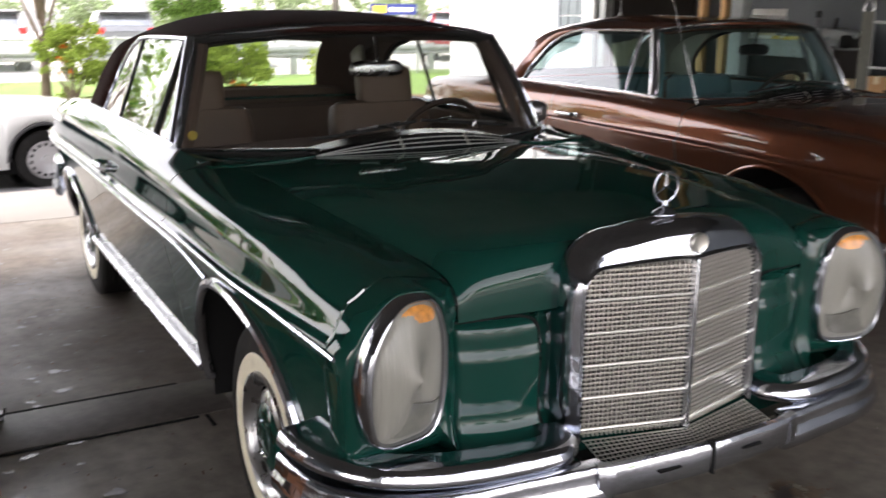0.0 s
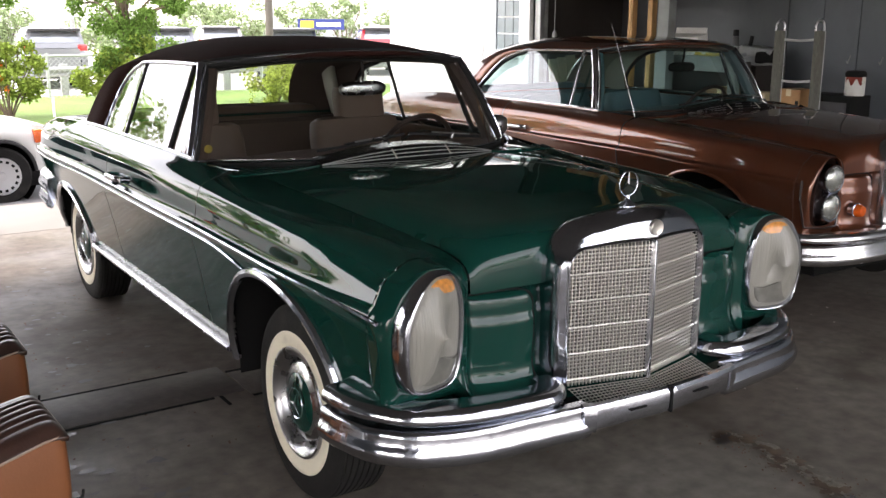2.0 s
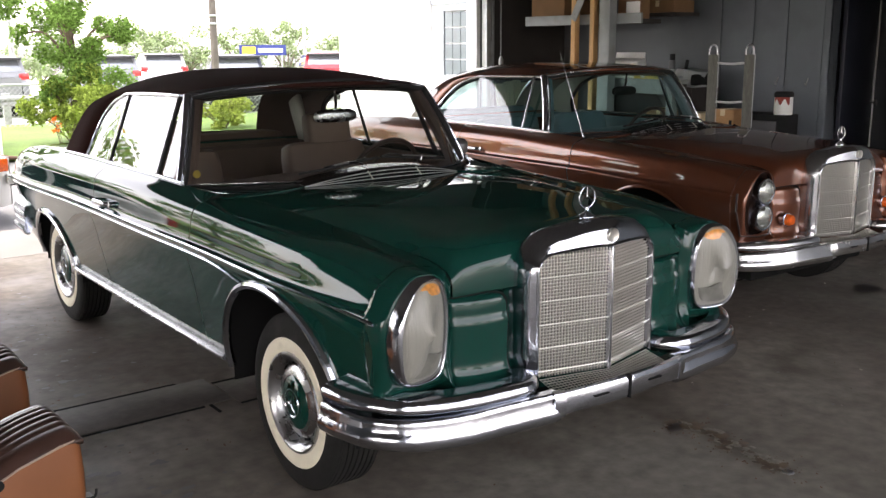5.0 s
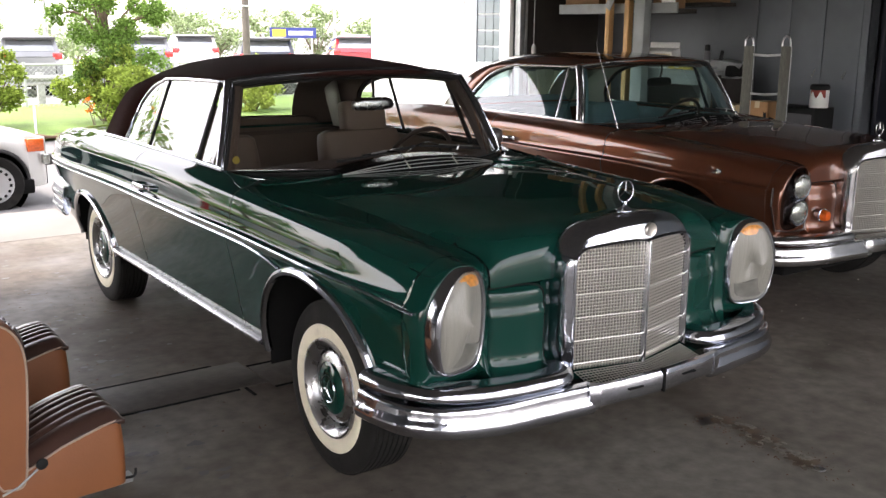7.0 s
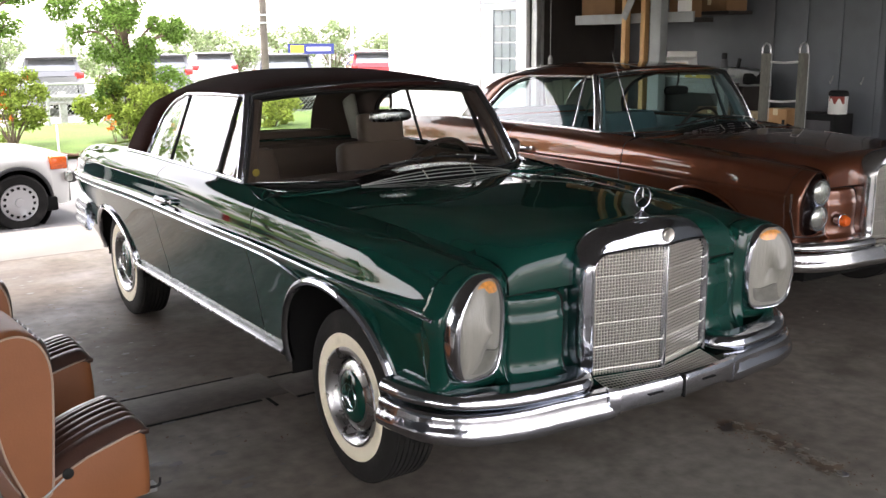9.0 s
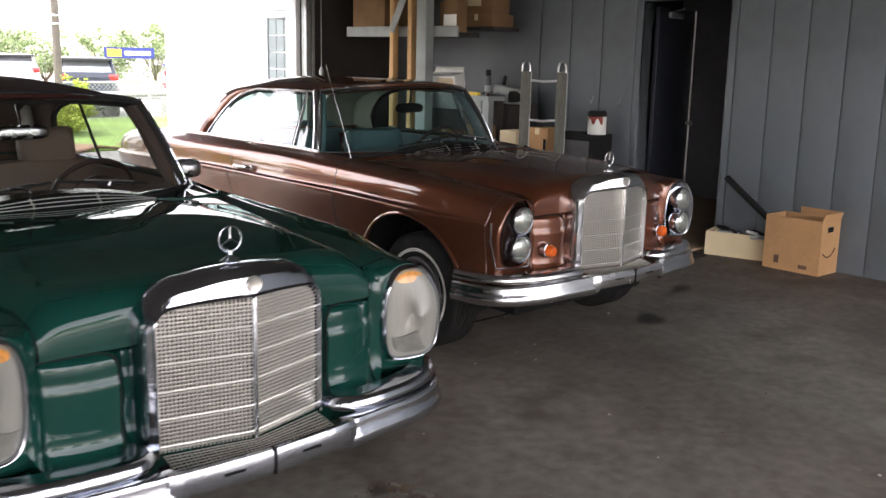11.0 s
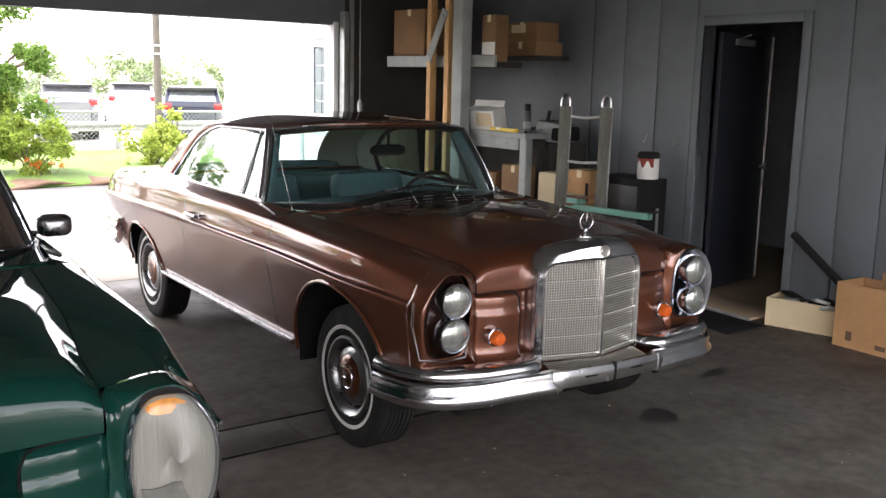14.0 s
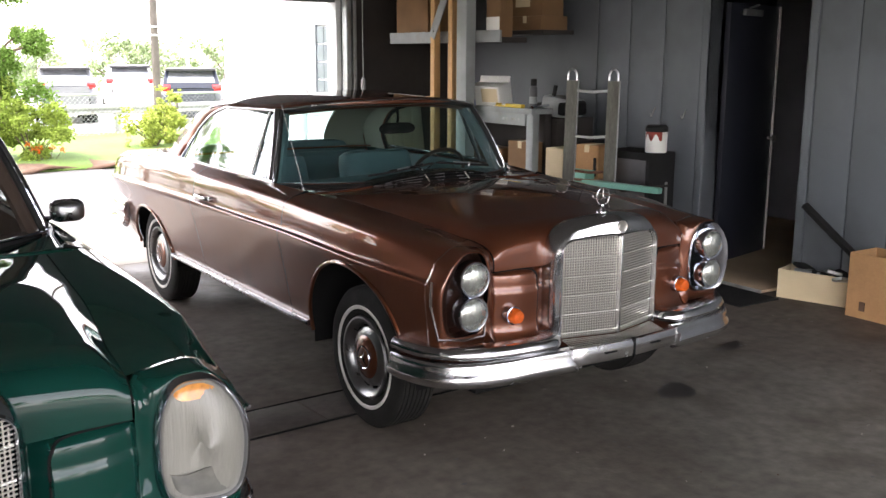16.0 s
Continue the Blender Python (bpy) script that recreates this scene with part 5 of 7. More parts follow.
part("disc", Geo().lathe([(0.0, 0.003), (0.015, 0.003), (0.016, 0.002)], (0, 0, 0), "z", 28), DARKSTEEL, cover)
part("rim", Geo().lathe([(0.017, 0.0), (0.018, 0.005), (0.022, 0.004), (0.023, 0.0)], (0, 0, 0), "z", 28), DARKSTEEL, cover)

# ---- right-hand side: doorway, boards, boxes ----
fr = Geo().box(-0.02, 0.14, -0.07, 0.0, 0, 2.17, 0.004).box(-0.02, 0.14, 0.9, 0.97, 0, 2.17, 0.004).box(-0.02, 0.14, 0.0, 0.9, 2.1, 2.17, 0.004)
solid("door_frame", walled(fr), WALL, "grey painted door frame", "door frame", "structure")
NAVY = material("dark_door_paint", (0.02, 0.022, 0.03), 0.4, vary=0.1)
BACK_ROOM = material("unlit_room_paint", (0.22, 0.22, 0.235), 0.8, vary=0.1)
DULL_FLOOR = material("old_lino", (0.4, 0.3, 0.2), 0.5, vary=0.15, vscale=2)
door = thing("door_1", "dark open door standing ajar in the unlit back room", "door", WALL_M @ pose(0.15, 0.87, 0, 0, 0, 104), kind="structure")
part("leaf", Geo().box(-0.02, 0.02, -0.86, 0.0, 0.01, 2.06, 0.003), NAVY, door)
part("edge_strip", Geo().box(-0.026, 0.026, -0.885, -0.86, 0.01, 2.06, 0.002), WHITE_PLASTIC, door, "bare pale edge of the door")
part("door_knob", Geo().lathe([(0.012, 0), (0.012, 0.03), (0.028, 0.04), (0.028, 0.06), (0, 0.068)], (-0.02, -0.80, 0.98), "x", 20, -1), GREY_METAL, door)
part("door_closer", Geo().box(-0.05, -0.02, -0.5, -0.2, 1.97, 2.02, 0.005).tube([(-0.03, -0.3, 2.03), (-0.2, -0.1, 2.04)], 0.008, 6), GREY_METAL, door)
room = Geo().box(0.12, 2.6, -1.6, -1.5, 0, 2.5).box(0.12, 2.6, 2.3, 2.4, 0, 2.5).box(2.5, 2.6, -1.5, 2.3, 0, 2.5).box(0.12, 2.6, -1.6, 2.4, 2.5, 2.6)
solid("wall_back_room", walled(room), BACK_ROOM, "unlit walls of the back room", "wall", "structure")
solid("floor_back_room", walled(Geo().box(0.12, 2.6, -1.6, 2.4, -0.05, 0.006)), DULL_FLOOR, "worn tan floor of the back room", "floor", "structure")
step = thing("doorstep", "low tan doorstep with a pale metal edge", "step", WALL_M, kind="structure")
part("tread", Geo().box(-0.3, 0.118, 0.02, 0.86, 0.0, 0.022, 0.004), DULL_FLOOR, step)
part("edge_strip", Geo().box(-0.312, -0.301, 0.02, 0.86, 0.0, 0.024, 0.002), GREY_METAL, step)
solid("door_mat", Geo().box(-0.2, 0.2, -0.25, 0.3, 0.0, 0.012, 0.004).turned(WALL_M @ pose(-0.55, 0.08, 0.001)), BLACK, "black rubber mat before the doorway", "mat")
solid("baseboard", walled(Geo().box(-0.012, 0, -8, -0.07, 0.0, 0.07, 0.003)), WALL, "grey baseboard", "baseboard", "structure")


def open_box(name, label, m, w, d, h, mat, flaps=0.0, t=0.006):
    b = thing(name, label, "box", m)
    part("body", Geo().box(-w / 2, w / 2, -d / 2, -d / 2 + t, 0, h).box(-w / 2, w / 2, d / 2 - t, d / 2, 0, h).box(-w / 2, -w / 2 + t, -d / 2 + t, d / 2 - t, 0, h)
         .box(w / 2 - t, w / 2, -d / 2 + t, d / 2 - t, 0, h).box(-w / 2 + t, w / 2 - t, -d / 2 + t, d / 2 - t, 0, t), mat, b)
    if flaps:
        part("flap", Geo().box(-w / 2, w / 2, 0, flaps, -t / 2, t / 2).turned(pose(0, d / 2, h, 70, 0, 0)), mat, b)
        part("flap", Geo().box(-w / 2, w / 2, -flaps, 0, -t / 2, t / 2).turned(pose(0, -d / 2, h, 35, 0, 0)), mat, b)
    return b


open_box("carton", "long low pale cardboard carton, open, full of parts", pose(5.80, 0.86, 0, 0, 0, 14), 0.24, 0.60, 0.20, CARD_PALE)
for k in range(6):
    g = Geo().box(-0.09, 0.09, -0.05, 0.05, -0.012, 0.012, 0.004).turned(pose(5.80 + rnd.uniform(-0.06, 0.06), 0.68 + k * 0.075, 0.175 + 0.01 * (k % 3), rnd.uniform(-25, 25), rnd.uniform(-20, 20), rnd.uniform(0, 180)))
    solid("car_part", g, BLACK if k % 2 else GREY_METAL, "dull metal car part lying in the carton", "car part", group="parts in the carton")
strip = solid("bumper_strip", Geo().sweep([(-0.02, -0.03), (0.02, -0.02), (0.02, 0.02), (-0.02, 0.03)], spline([(0.03, -0.62, -0.13), (0.0, -0.3, 0.1), (-0.01, 0.05, 0.36)], 6), up=(0.9, 0, 0.1)).turned(pose(5.79, 1.02, 0.28)), BLACK, "black plastic trim strip leaning out of the carton", "trim strip")
big = open_box("cardboard_box", "brown cardboard box standing open against the wall", pose(5.685, 0.325, 0, 0, 0, -3.3), 0.28, 0.47, 0.42, CARD)
part("flap", Geo().box(0.134, 0.14, -0.235, 0.1, 0.42, 0.475, 0.001), CARD, big)
part("flap", Geo().box(-0.14, 0.14, -0.003, 0.003, 0, 0.06, 0.001).turned(pose(0, -0.232, 0.418, 18, 0, 0)), CARD, big)
part("tape", Geo().box(-0.144, -0.14, 0.10, 0.14, 0.05, 0.11), SOIL, big)
part("printed_mark", Geo().box(-0.1435, -0.141, -0.14, -0.07, 0.035, 0.065), SOIL, big)
part("hand_hole", Geo().box(-0.05, 0.03, -0.2385, -0.2345, 0.33, 0.37, 0.0015), DARK, big)
part("marker_stroke", Geo().tube(spline([(-0.1, -0.2365, 0.17), (-0.04, -0.2365, 0.14), (0.03, -0.2365, 0.15), (0.08, -0.2365, 0.2)], 5), 0.004, 5), DARK, big)

# ---- storage corner ----
shelf = thing("wall_shelf", "grey plank shelf on posts in the storage corner", "shelf")
part("plank", Geo().box(5.2, 5.5, 3.72, 5.44, 1.765, 1.81, 0.004), SHADE_WOOD, shelf)
part("plank", Geo().box(5.56, 5.93, 3.58, 4.5, 1.84, 1.875, 0.004), SHADE_WOOD, shelf)
part("fascia_board", Geo().box(5.175, 5.2, 3.70, 5.42, 1.765, 1.868, 0.003), GREY_PAINT, shelf, "grey painted front board of the shelf")
part("post", Geo().box(5.06, 5.165, 4.02, 4.16, 0, CEIL, 0.004), GREY_PAINT, shelf, "grey painted post")
for x, y in ((5.12, 4.565), (5.12, 4.292)):
    solid("timber_stud", Geo().box(x - 0.035, x + 0.035, y - 0.03, y + 0.03, 0, CEIL, 0.003), PINE, "bare pine stud standing from floor to ceiling", "timber", group="pine studs")
brace = thing("brace_plate", "slanting grey steel brace bolted across the studs", "brace", pose(5.075, 4.43, 2.04, 30, 0, 0))
part("plate", Geo().box(-0.006, 0.006, -0.045, 0.045, -0.26, 0.26, 0.003), GREY_PAINT, brace)
for z in (-0.2, 0.2):
    part("bolt", Geo().lathe([(0.014, 0.0), (0.014, 0.01), (0.0, 0.012)], (-0.006, 0.0, z), "x", 6, -1), GREY_METAL, brace)
# sheet added to darken the corner; its colour carries the shade
solid("wall_panel", Geo().box(4.93, 6.15, 5.78, 5.845, 0, CEIL), SHADE_WOOD, "back panel of the storage corner, shade put into its dark colour", "panel", "structure")
solid("door_track", Geo().box(4.84, 4.9, 5.70, 5.79, 0, 2.3, 0.004).box(4.93, 4.97, 5.72, 5.76, 0, 2.6, 0.003), GREY_METAL, "steel track of the roller door", "track", "structure")
solid("door_jamb", Geo().box(4.80, 4.86, 5.84, 6.02, 0, 2.2, 0.004), WHITE, "white jamb of the garage opening", "jamb", "structure")
rope = thing("pull_cord", "hanging pull cord with a grey weight", "cord")
part("cord", Geo().tube([(4.97, 5.61, CEIL), (4.975, 5.61, 1.42)], 0.005, 6), GREY_PAINT, rope)
part("weight", Geo().lathe([(0.0, 0.0), (0.025, 0.005), (0.028, 0.09), (0.012, 0.13), (0.0, 0.135)], (4.975, 5.61, 1.30), "z", 16), GREY_METAL, rope)


def carton(cx, cy, z, w, d, h, turn, mat=CARD, label="brown cardboard carton on the plank shelf", cat="box"):
    b = thing("carton", label, cat, pose(cx, cy, z, 0, 0, turn), "cartons on the shelf")
    part("body", Geo().box(-w / 2, w / 2, -d / 2, d / 2, 0, h, 0.006), mat, b)
    part("tape", Geo().box(-w / 2 - 0.001, w / 2 + 0.001, -0.025, 0.025, h - 0.06, h + 0.001), CARD_PALE, b)
    return b


# the brown cardboard at half brightness, the corner's shade put into its colour
CARD_SHADE = material("shaded_cardboard", (0.2, 0.11, 0.05), 0.85, vary=0.15, vscale=4, dirt=(0.12, 0.07, 0.035), dirt_amount=0.5)
carton(5.45, 5.12, 1.811, 0.45, 0.5, 0.5, 3, CARD_SHADE)
lab = carton(5.3, 3.86, 1.811, 0.14, 0.2, 0.4, -2, CARD_SHADE)
part("paper_label", Geo().box(-0.074, -0.0705, -0.095, 0.09, 0.01, 0.17), WHITE_PLASTIC, lab, "white shipping label")
carton(5.72, 4.24, 1.876, 0.16, 0.18, 0.13, 6, CARD_SHADE, "small flat brown carton on the plank shelf")
carton(5.73, 3.84, 1.876, 0.3, 0.46, 0.12, -3, CARD_SHADE, "long low brown carton on the plank shelf")
top_box = carton(5.73, 3.86, 1.997, 0.27, 0.4, 0.17, 4, CARD_SHADE, "brown carton stacked on a lower one")
part("paper_label", Geo().box(-0.138, -0.1355, -0.05, 0.13, 0.08, 0.15), CARD_PALE, top_box, "torn pale label")
carton(5.78, 4.4, 1.876, 0.2, 0.16, 0.26, 0, CARD_SHADE, "tall brown carton at the back of the shelf")

bench = thing("workbench", "tall narrow grey painted workbench cluttered with tools", "workbench")
part("top", Geo().box(5.2, 5.44, 3.29, 4.36, 1.17, 1.215, 0.004), GREY_PAINT, bench)
part("apron", Geo().box(5.22, 5.25, 3.4, 4.3, 1.07, 1.17, 0.003), GREY_PAINT, bench)
# front legs grey, back legs with the shade behind the bench in their colour
for x, y, mt in ((5.265, 3.35, GREY_PAINT), (5.265, 4.3, GREY_PAINT), (5.405, 3.35, SHADE_WOOD), (5.405, 4.3, SHADE_WOOD)):
    part("leg", Geo().box(x - 0.036, x + 0.036, y - 0.042, y + 0.042, 0, 1.17, 0.004), mt, bench)
part("lower_shelf", Geo().box(5.25, 5.42, 3.4, 4.26, 0.4, 0.43), SHADE_WOOD, bench)
for y in (3.48, 3.53, 3.56, 3.64, 3.68):
    part("bolt_head", Geo().lathe([(0.012, 0.0), (0.012, 0.006), (0.0, 0.008)], (5.22, y, 1.12), "x", 8, -1), GREY_METAL, bench)
solid("wall_cabinet", Geo().box(5.45, 5.88, 3.25, 4.3, 0.0, 1.13, 0.01), SHADE_WOOD, "low dark cupboard behind the workbench", "cupboard")
can = thing("spray_can", "black and grey spray can standing on the workbench", "can", pose(5.3, 3.39, 1.215))
part("body", Geo().lathe([(0.0, 0), (0.032, 0.0), (0.033, 0.01), (0.033, 0.17), (0.02, 0.19), (0.018, 0.195)], (0, 0, 0), "z", 24), DARKSTEEL, can)
part("band", Geo().lathe([(0.0335, 0.04), (0.034, 0.05), (0.034, 0.09), (0.0335, 0.1)], (0, 0, 0), "z", 24), GREY_PAINT, can)
part("cap", Geo().lathe([(0.026, 0.19), (0.026, 0.245), (0.0, 0.25)], (0, 0, 0), "z", 24), BLACK, can)
wrench = thing("breaker_bar", "chrome breaker bar with a black grip on the workbench", "tool", pose(5.36, 3.36, 1.229, 0, 0, -62))
part("shaft", Geo().tube([(-0.02, -0.15, 0), (0.0, 0.2, 0.004)], 0.013, 8), CHROME, wrench)
part("grip", Geo().tube([(0.0, 0.2, 0.0), (0.02, 0.24, 0.04), (0.035, 0.27, 0.17)], 0.018, 10), BLACK, wrench)
YELLOW = material("yellow_plastic", (0.62, 0.42, 0.03), 0.45, vary=0.1)
level = thing("spirit_level", "yellow and black spirit level on the workbench", "tool", pose(5.27, 3.72, 1.216, 0, 0, -8))
part("body", Geo().box(-0.02, 0.02, -0.28, 0.28, 0, 0.03, 0.003), YELLOW, level)
part("end", Geo().box(-0.021, 0.021, 0.2, 0.285, -0.0, 0.031, 0.003), BLACK, level)
part("vial", Geo().box(-0.021, 0.021, -0.03, 0.03, 0.012, 0.032, 0.002), WHITE_PLASTIC, level)
pale = thing("parts_box", "pale printed cardboard box tipped against the wall on the workbench", "box", pose(5.33, 4.02, 1.217, 0, -12, 12))
part("body", Geo().box(-0.09, 0.09, -0.2, 0.16, 0, 0.19, 0.005), WHITE_PLASTIC, pale)
part("open_lid", Geo().box(-0.004, 0.004, -0.19, 0.15, 0, 0.06, 0.002).turned(pose(0.085, 0, 0.186, 0, 25, 0)), WHITE_PLASTIC, pale)
part("printed_panel", Geo().box(-0.0915, -0.09, -0.18, 0.0, 0.05, 0.17), CARD_PALE, pale)
part("printed_mark", Geo().box(-0.0915, -0.09, 0.08, 0.17, 0.02, 0.07), material("blue_print", (0.05, 0.1, 0.4), 0.6), pale)
for cx, cy, z, w, d, h, a in ((5.335, 3.95, 0.431, 0.16, 0.4, 0.42, 2), (5.335, 3.5, 0.431, 0.16, 0.32, 0.5, -2)):
    carton(cx, cy, z, w, d, h, a, CARD_SHADE, "brown carton stowed under the workbench")
solid("rag_heap", Geo().add(*_vf(seat_geo(0.3, 0.5, 0.13, 4).turned(pose(5.7, 3.5, 1.13)))), BLACK, "heap of dark rags on the cupboard", "rags")
solid("plastic_bag", Geo().add(*_vf(seat_geo(0.3, 0.32, 0.17, -8).turned(pose(5.68, 3.05 + 0.4, 1.135, 0, 0, 20)))), GREY_PAINT, "crumpled grey plastic bag on the cupboard", "bag")

GREY_WOOD = material("weathered_wood", (0.12, 0.118, 0.098), 0.75, vary=0.25, vscale=4, stretch=(6, 6, 0.6), fine=0.2, fscale=30, dirt=(0.07, 0.06, 0.05), dirt_amount=0.6, dirt_scale=3)
BRIGHT_METAL = material("bright_steel", (0.58, 0.58, 0.56), 0.4, 0.3, vary=0.1)
RUST = material("rusty_steel", (0.22, 0.11, 0.07), 0.6, 0.4, vary=0.3, vscale=20)
truck = thing("hand_truck", "grey metal hand truck with loop handles standing against the wall", "hand truck")
p0, p1 = Vector((5.227, 2.848, 0)), Vector((5.422, 2.587, 0))
lean = Vector((0.12, 0.09, 0))
for p in (p0, p1):
    a, b = p - lean * 0.9, p + lean * 0.1
    rail = Geo()
    u = (p1 - p0).normalized()
    rows = []
    for t, z in ((0, 0.03), (0.35, 0.5), (0.7, 1.0), (1, 1.46)):
        c = a + (b - a) * t
        rows.append([c + u * (dx * 0.043) + Vector((-u.y, u.x, 0)) * (dy * 0.016) + Vector((0, 0, z)) for dx, dy in ((-1, -1), (1, -1), (1, 1), (-1, 1))])
    part("rail", Geo().loft(rows, closed=True, cap=True), GREY_WOOD, truck, "weathered grey side rail")
    part("edge_strip", Geo().loft([[r[1] + u * 0.004, r[1] + u * 0.010, r[2] + u * 0.010, r[2] + u * 0.004] for r in rows[1:]], closed=True, cap=True), GREY_METAL, truck, "dull steel strip along the rail")
    loop = [b + u * (0.036 * math.cos(q)) + Vector((0, 0, 1.45 + 0.10 * max(0, math.sin(q)) ** 0.6)) for q in np.linspace(0, math.pi, 14)]
    part("loop_handle", Geo().tube(loop, 0.009, 8), DULL_CHROME, truck)
for k, z in enumerate((0.25, 0.69, 0.755, 1.03, 1.385)):
    t = z / 1.43
    a, b = p0 - lean * 0.9 + lean * t, p1 - lean * 0.9 + lean * t
    part("rung", Geo().tube([(a.x, a.y, z), ((a.x + b.x) / 2 - 0.01, (a.y + b.y) / 2 - 0.01, z - 0.012), (b.x, b.y, z)], 0.011, 8), BRIGHT_METAL if z > 1 else RUST, truck, "bright steel rung" if z > 1 else "rusty steel rung")
part("toe_plate", Geo().box(-0.2, 0.2, -0.2, 0.02, 0, 0.012).turned(pose(5.22, 2.64, 0.0, 0, 0, -53)), GREY_METAL, truck)
for s in (-1, 1):
    m = pose(5.27 + 0.13 * s, 2.70 - 0.175 * s, 0.1, 0, 0, -53)
    part("wheel", Geo().lathe([(0.03, -0.02), (0.09, -0.025), (0.1, -0.015), (0.1, 0.015), (0.09, 0.025), (0.03, 0.02)], (0, 0, 0), "x", 24).turned(m), BLACK, truck)

stool = thing("metal_cabinet", "low black metal cabinet against the wall", "cabinet")
part("body", Geo().box(5.62, 5.93, 2.36, 2.86, 0.0, 0.9, 0.01), BLACK, stool)
part("drawer", Geo().box(5.612, 5.62, 2.39, 2.83, 0.5, 0.84, 0.004), DARKSTEEL, stool)
part("drawer", Geo().box(5.612, 5.62, 2.39, 2.83, 0.1, 0.46, 0.004), DARKSTEEL, stool)
pail = thing("paint_can", "white paint can with a red lid rim and dark drips", "can", pose(5.76, 2.42, 0.9))
part("body", Geo().lathe([(0.0, 0), (0.083, 0.0), (0.085, 0.01), (0.085, 0.17), (0.08, 0.18)], (0, 0, 0), "z", 32), WHITE_PLASTIC, pail)
splash = []
for q in np.linspace(2.6, 4.4, 14):
    lowz = 0.12 + 0.03 * math.sin(7 * q)
    splash.append([(0.0865 * math.cos(q), 0.0865 * math.sin(q), lowz), (0.0865 * math.cos(q), 0.0865 * math.sin(q), 0.172)])
part("red_splash", Geo().loft(splash), material("red_print", (0.3, 0.045, 0.03), 0.5), pail, "red splash of paint below the rim", thick=0.001)
part("lid", Geo().lathe([(0.088, 0.165), (0.09, 0.195), (0.075, 0.215), (0.0, 0.22)], (0, 0, 0), "z", 32), BLACK, pail)
side_rack = thing("parts_rack", "low rack of cartons and green trays by the wall", "rack")
part("board", Geo().box(5.3, 5.85, 2.35, 3.0, 0.62, 0.64), SHADE_WOOD, side_rack)
part("board", Geo().box(5.3, 5.85, 2.35, 3.0, 0.30, 0.32), SHADE_WOOD, side_rack)
for x, y in ((5.32, 2.37), (5.83, 2.37), (5.32, 2.98), (5.83, 2.98)):
    part("leg", Geo().box(x - 0.015, x + 0.015, y - 0.015, y + 0.015, 0, 0.66), GREY_METAL, side_rack)
car_box = carton(5.52, 2.86, 0.642, 0.22, 0.24, 0.3, 8, CARD, "brown carton with black printing on the rack")
part("printed_bar", Geo().box(-0.112, -0.11, -0.1, -0.07, 0.05, 0.2), BLACK, car_box)
carton(5.42, 3.12, 0.0, 0.24, 0.2, 0.9, 3, CARD_PALE, "pale carton with a white label standing on the floor")
MINT = material("mint_plastic", (0.18, 0.42, 0.33), 0.5, vary=0.1)
solid("plastic_tray", Geo().box(-0.03, 0.03, -0.42, 0.42, 0, 0.045, 0.008).turned(pose(5.3, 2.42, 0.642, 0, 0, 8)), MINT, "long mint green plastic strip lying on the rack", "strip")
solid("plastic_bin", Geo().box(-0.1, 0.1, -0.1, 0.1, 0, 0.1, 0.01).turned(pose(5.42, 2.86, 0.642)), MINT, "small mint green plastic bin on the rack", "bin")
for y in (2.30, 2.62):
    solid("coat_hook", Geo().tube(spline([(5.955, y, 1.24), (5.93, y, 1.2), (5.915, y, 1.17), (5.90, y, 1.19)], 4), 0.006, 6), GREY_METAL, "small metal hook on the grey wall", "hook", group="wall hooks")

lean = thing("leaning_boards", "pale weathered boards leaning in the dark corner", "boards")
PALE_WOOD = material("pale_board", (0.42, 0.41, 0.29), 0.8, vary=0.12, vscale=3, stretch=(6, 6, 0.6))
for k in range(6):
    part("board", Geo().box(-0.062, 0.062, -0.01, 0.01, 0, 1.13 + 0.02 * (k % 3), 0.003).turned(pose(4.98 + 0.13 * k, 5.46, 0.005, -9, 0, 0)), PALE_WOOD, lean)

# ---- yard ----
YARD = -0.45
solid("driveway", Geo().loft([[(x, y, z) for x in (-40, -10, 0, 6, 40)] for y, z in ((5.9, -0.02), (6.5, -0.14), (7.2, -0.32), (8.0, -0.43), (9.0, YARD), (15.4, YARD))]), ASPHALT, "grey asphalt driveway sloping away from the garage", "driveway", "structure", sharp=180, thick=0.02)
CONC_OUT = material("pale_concrete", (0.17, 0.162, 0.15), 0.9, vary=0.1, vscale=1.5, bump=0.1)
solid("apron_slab", Geo().box(-30, 6.0, 4.75, 5.95, -0.1, 0.002), CONC_OUT, "pale concrete apron at the doorway", "apron", "structure")
FRONT_CONC = material("weathered_concrete", (0.2, 0.193, 0.18), 0.85, vary=0.15, vscale=0.6, fine=0.15, fscale=30)
solid("front_yard", Geo().box(-40, 40, -45, -4.35, -0.1, -0.004), FRONT_CONC, "pale concrete yard before the garage", "yard", "structure")
# one pale paving colour, much lighter than the asphalt
LOT = material("pale_paving", (0.4, 0.39, 0.37), 0.85, vary=0.1, vscale=0.5)
solid("parking_lot", Geo().box(-60, 90, 22.6, 70, -0.48, YARD + 0.004), LOT, "pale parking lot beyond the fence", "parking lot", "structure")
lawn = []
for y in np.linspace(15.3, 22.8, 24):
    lawn.append([(x, y, YARD + 0.01 + 0.06 * math.sin(0.9 * x) * math.sin(0.7 * y) * min(1, (y - 15.3)) + 0.05 * min(1, y - 15.3)) for x in np.linspace(-30, 40, 90)])
solid("lawn", Geo().loft(lawn), GRASS, "bright green mown grass strip", "lawn", "structure", sharp=180, thick=0.05)
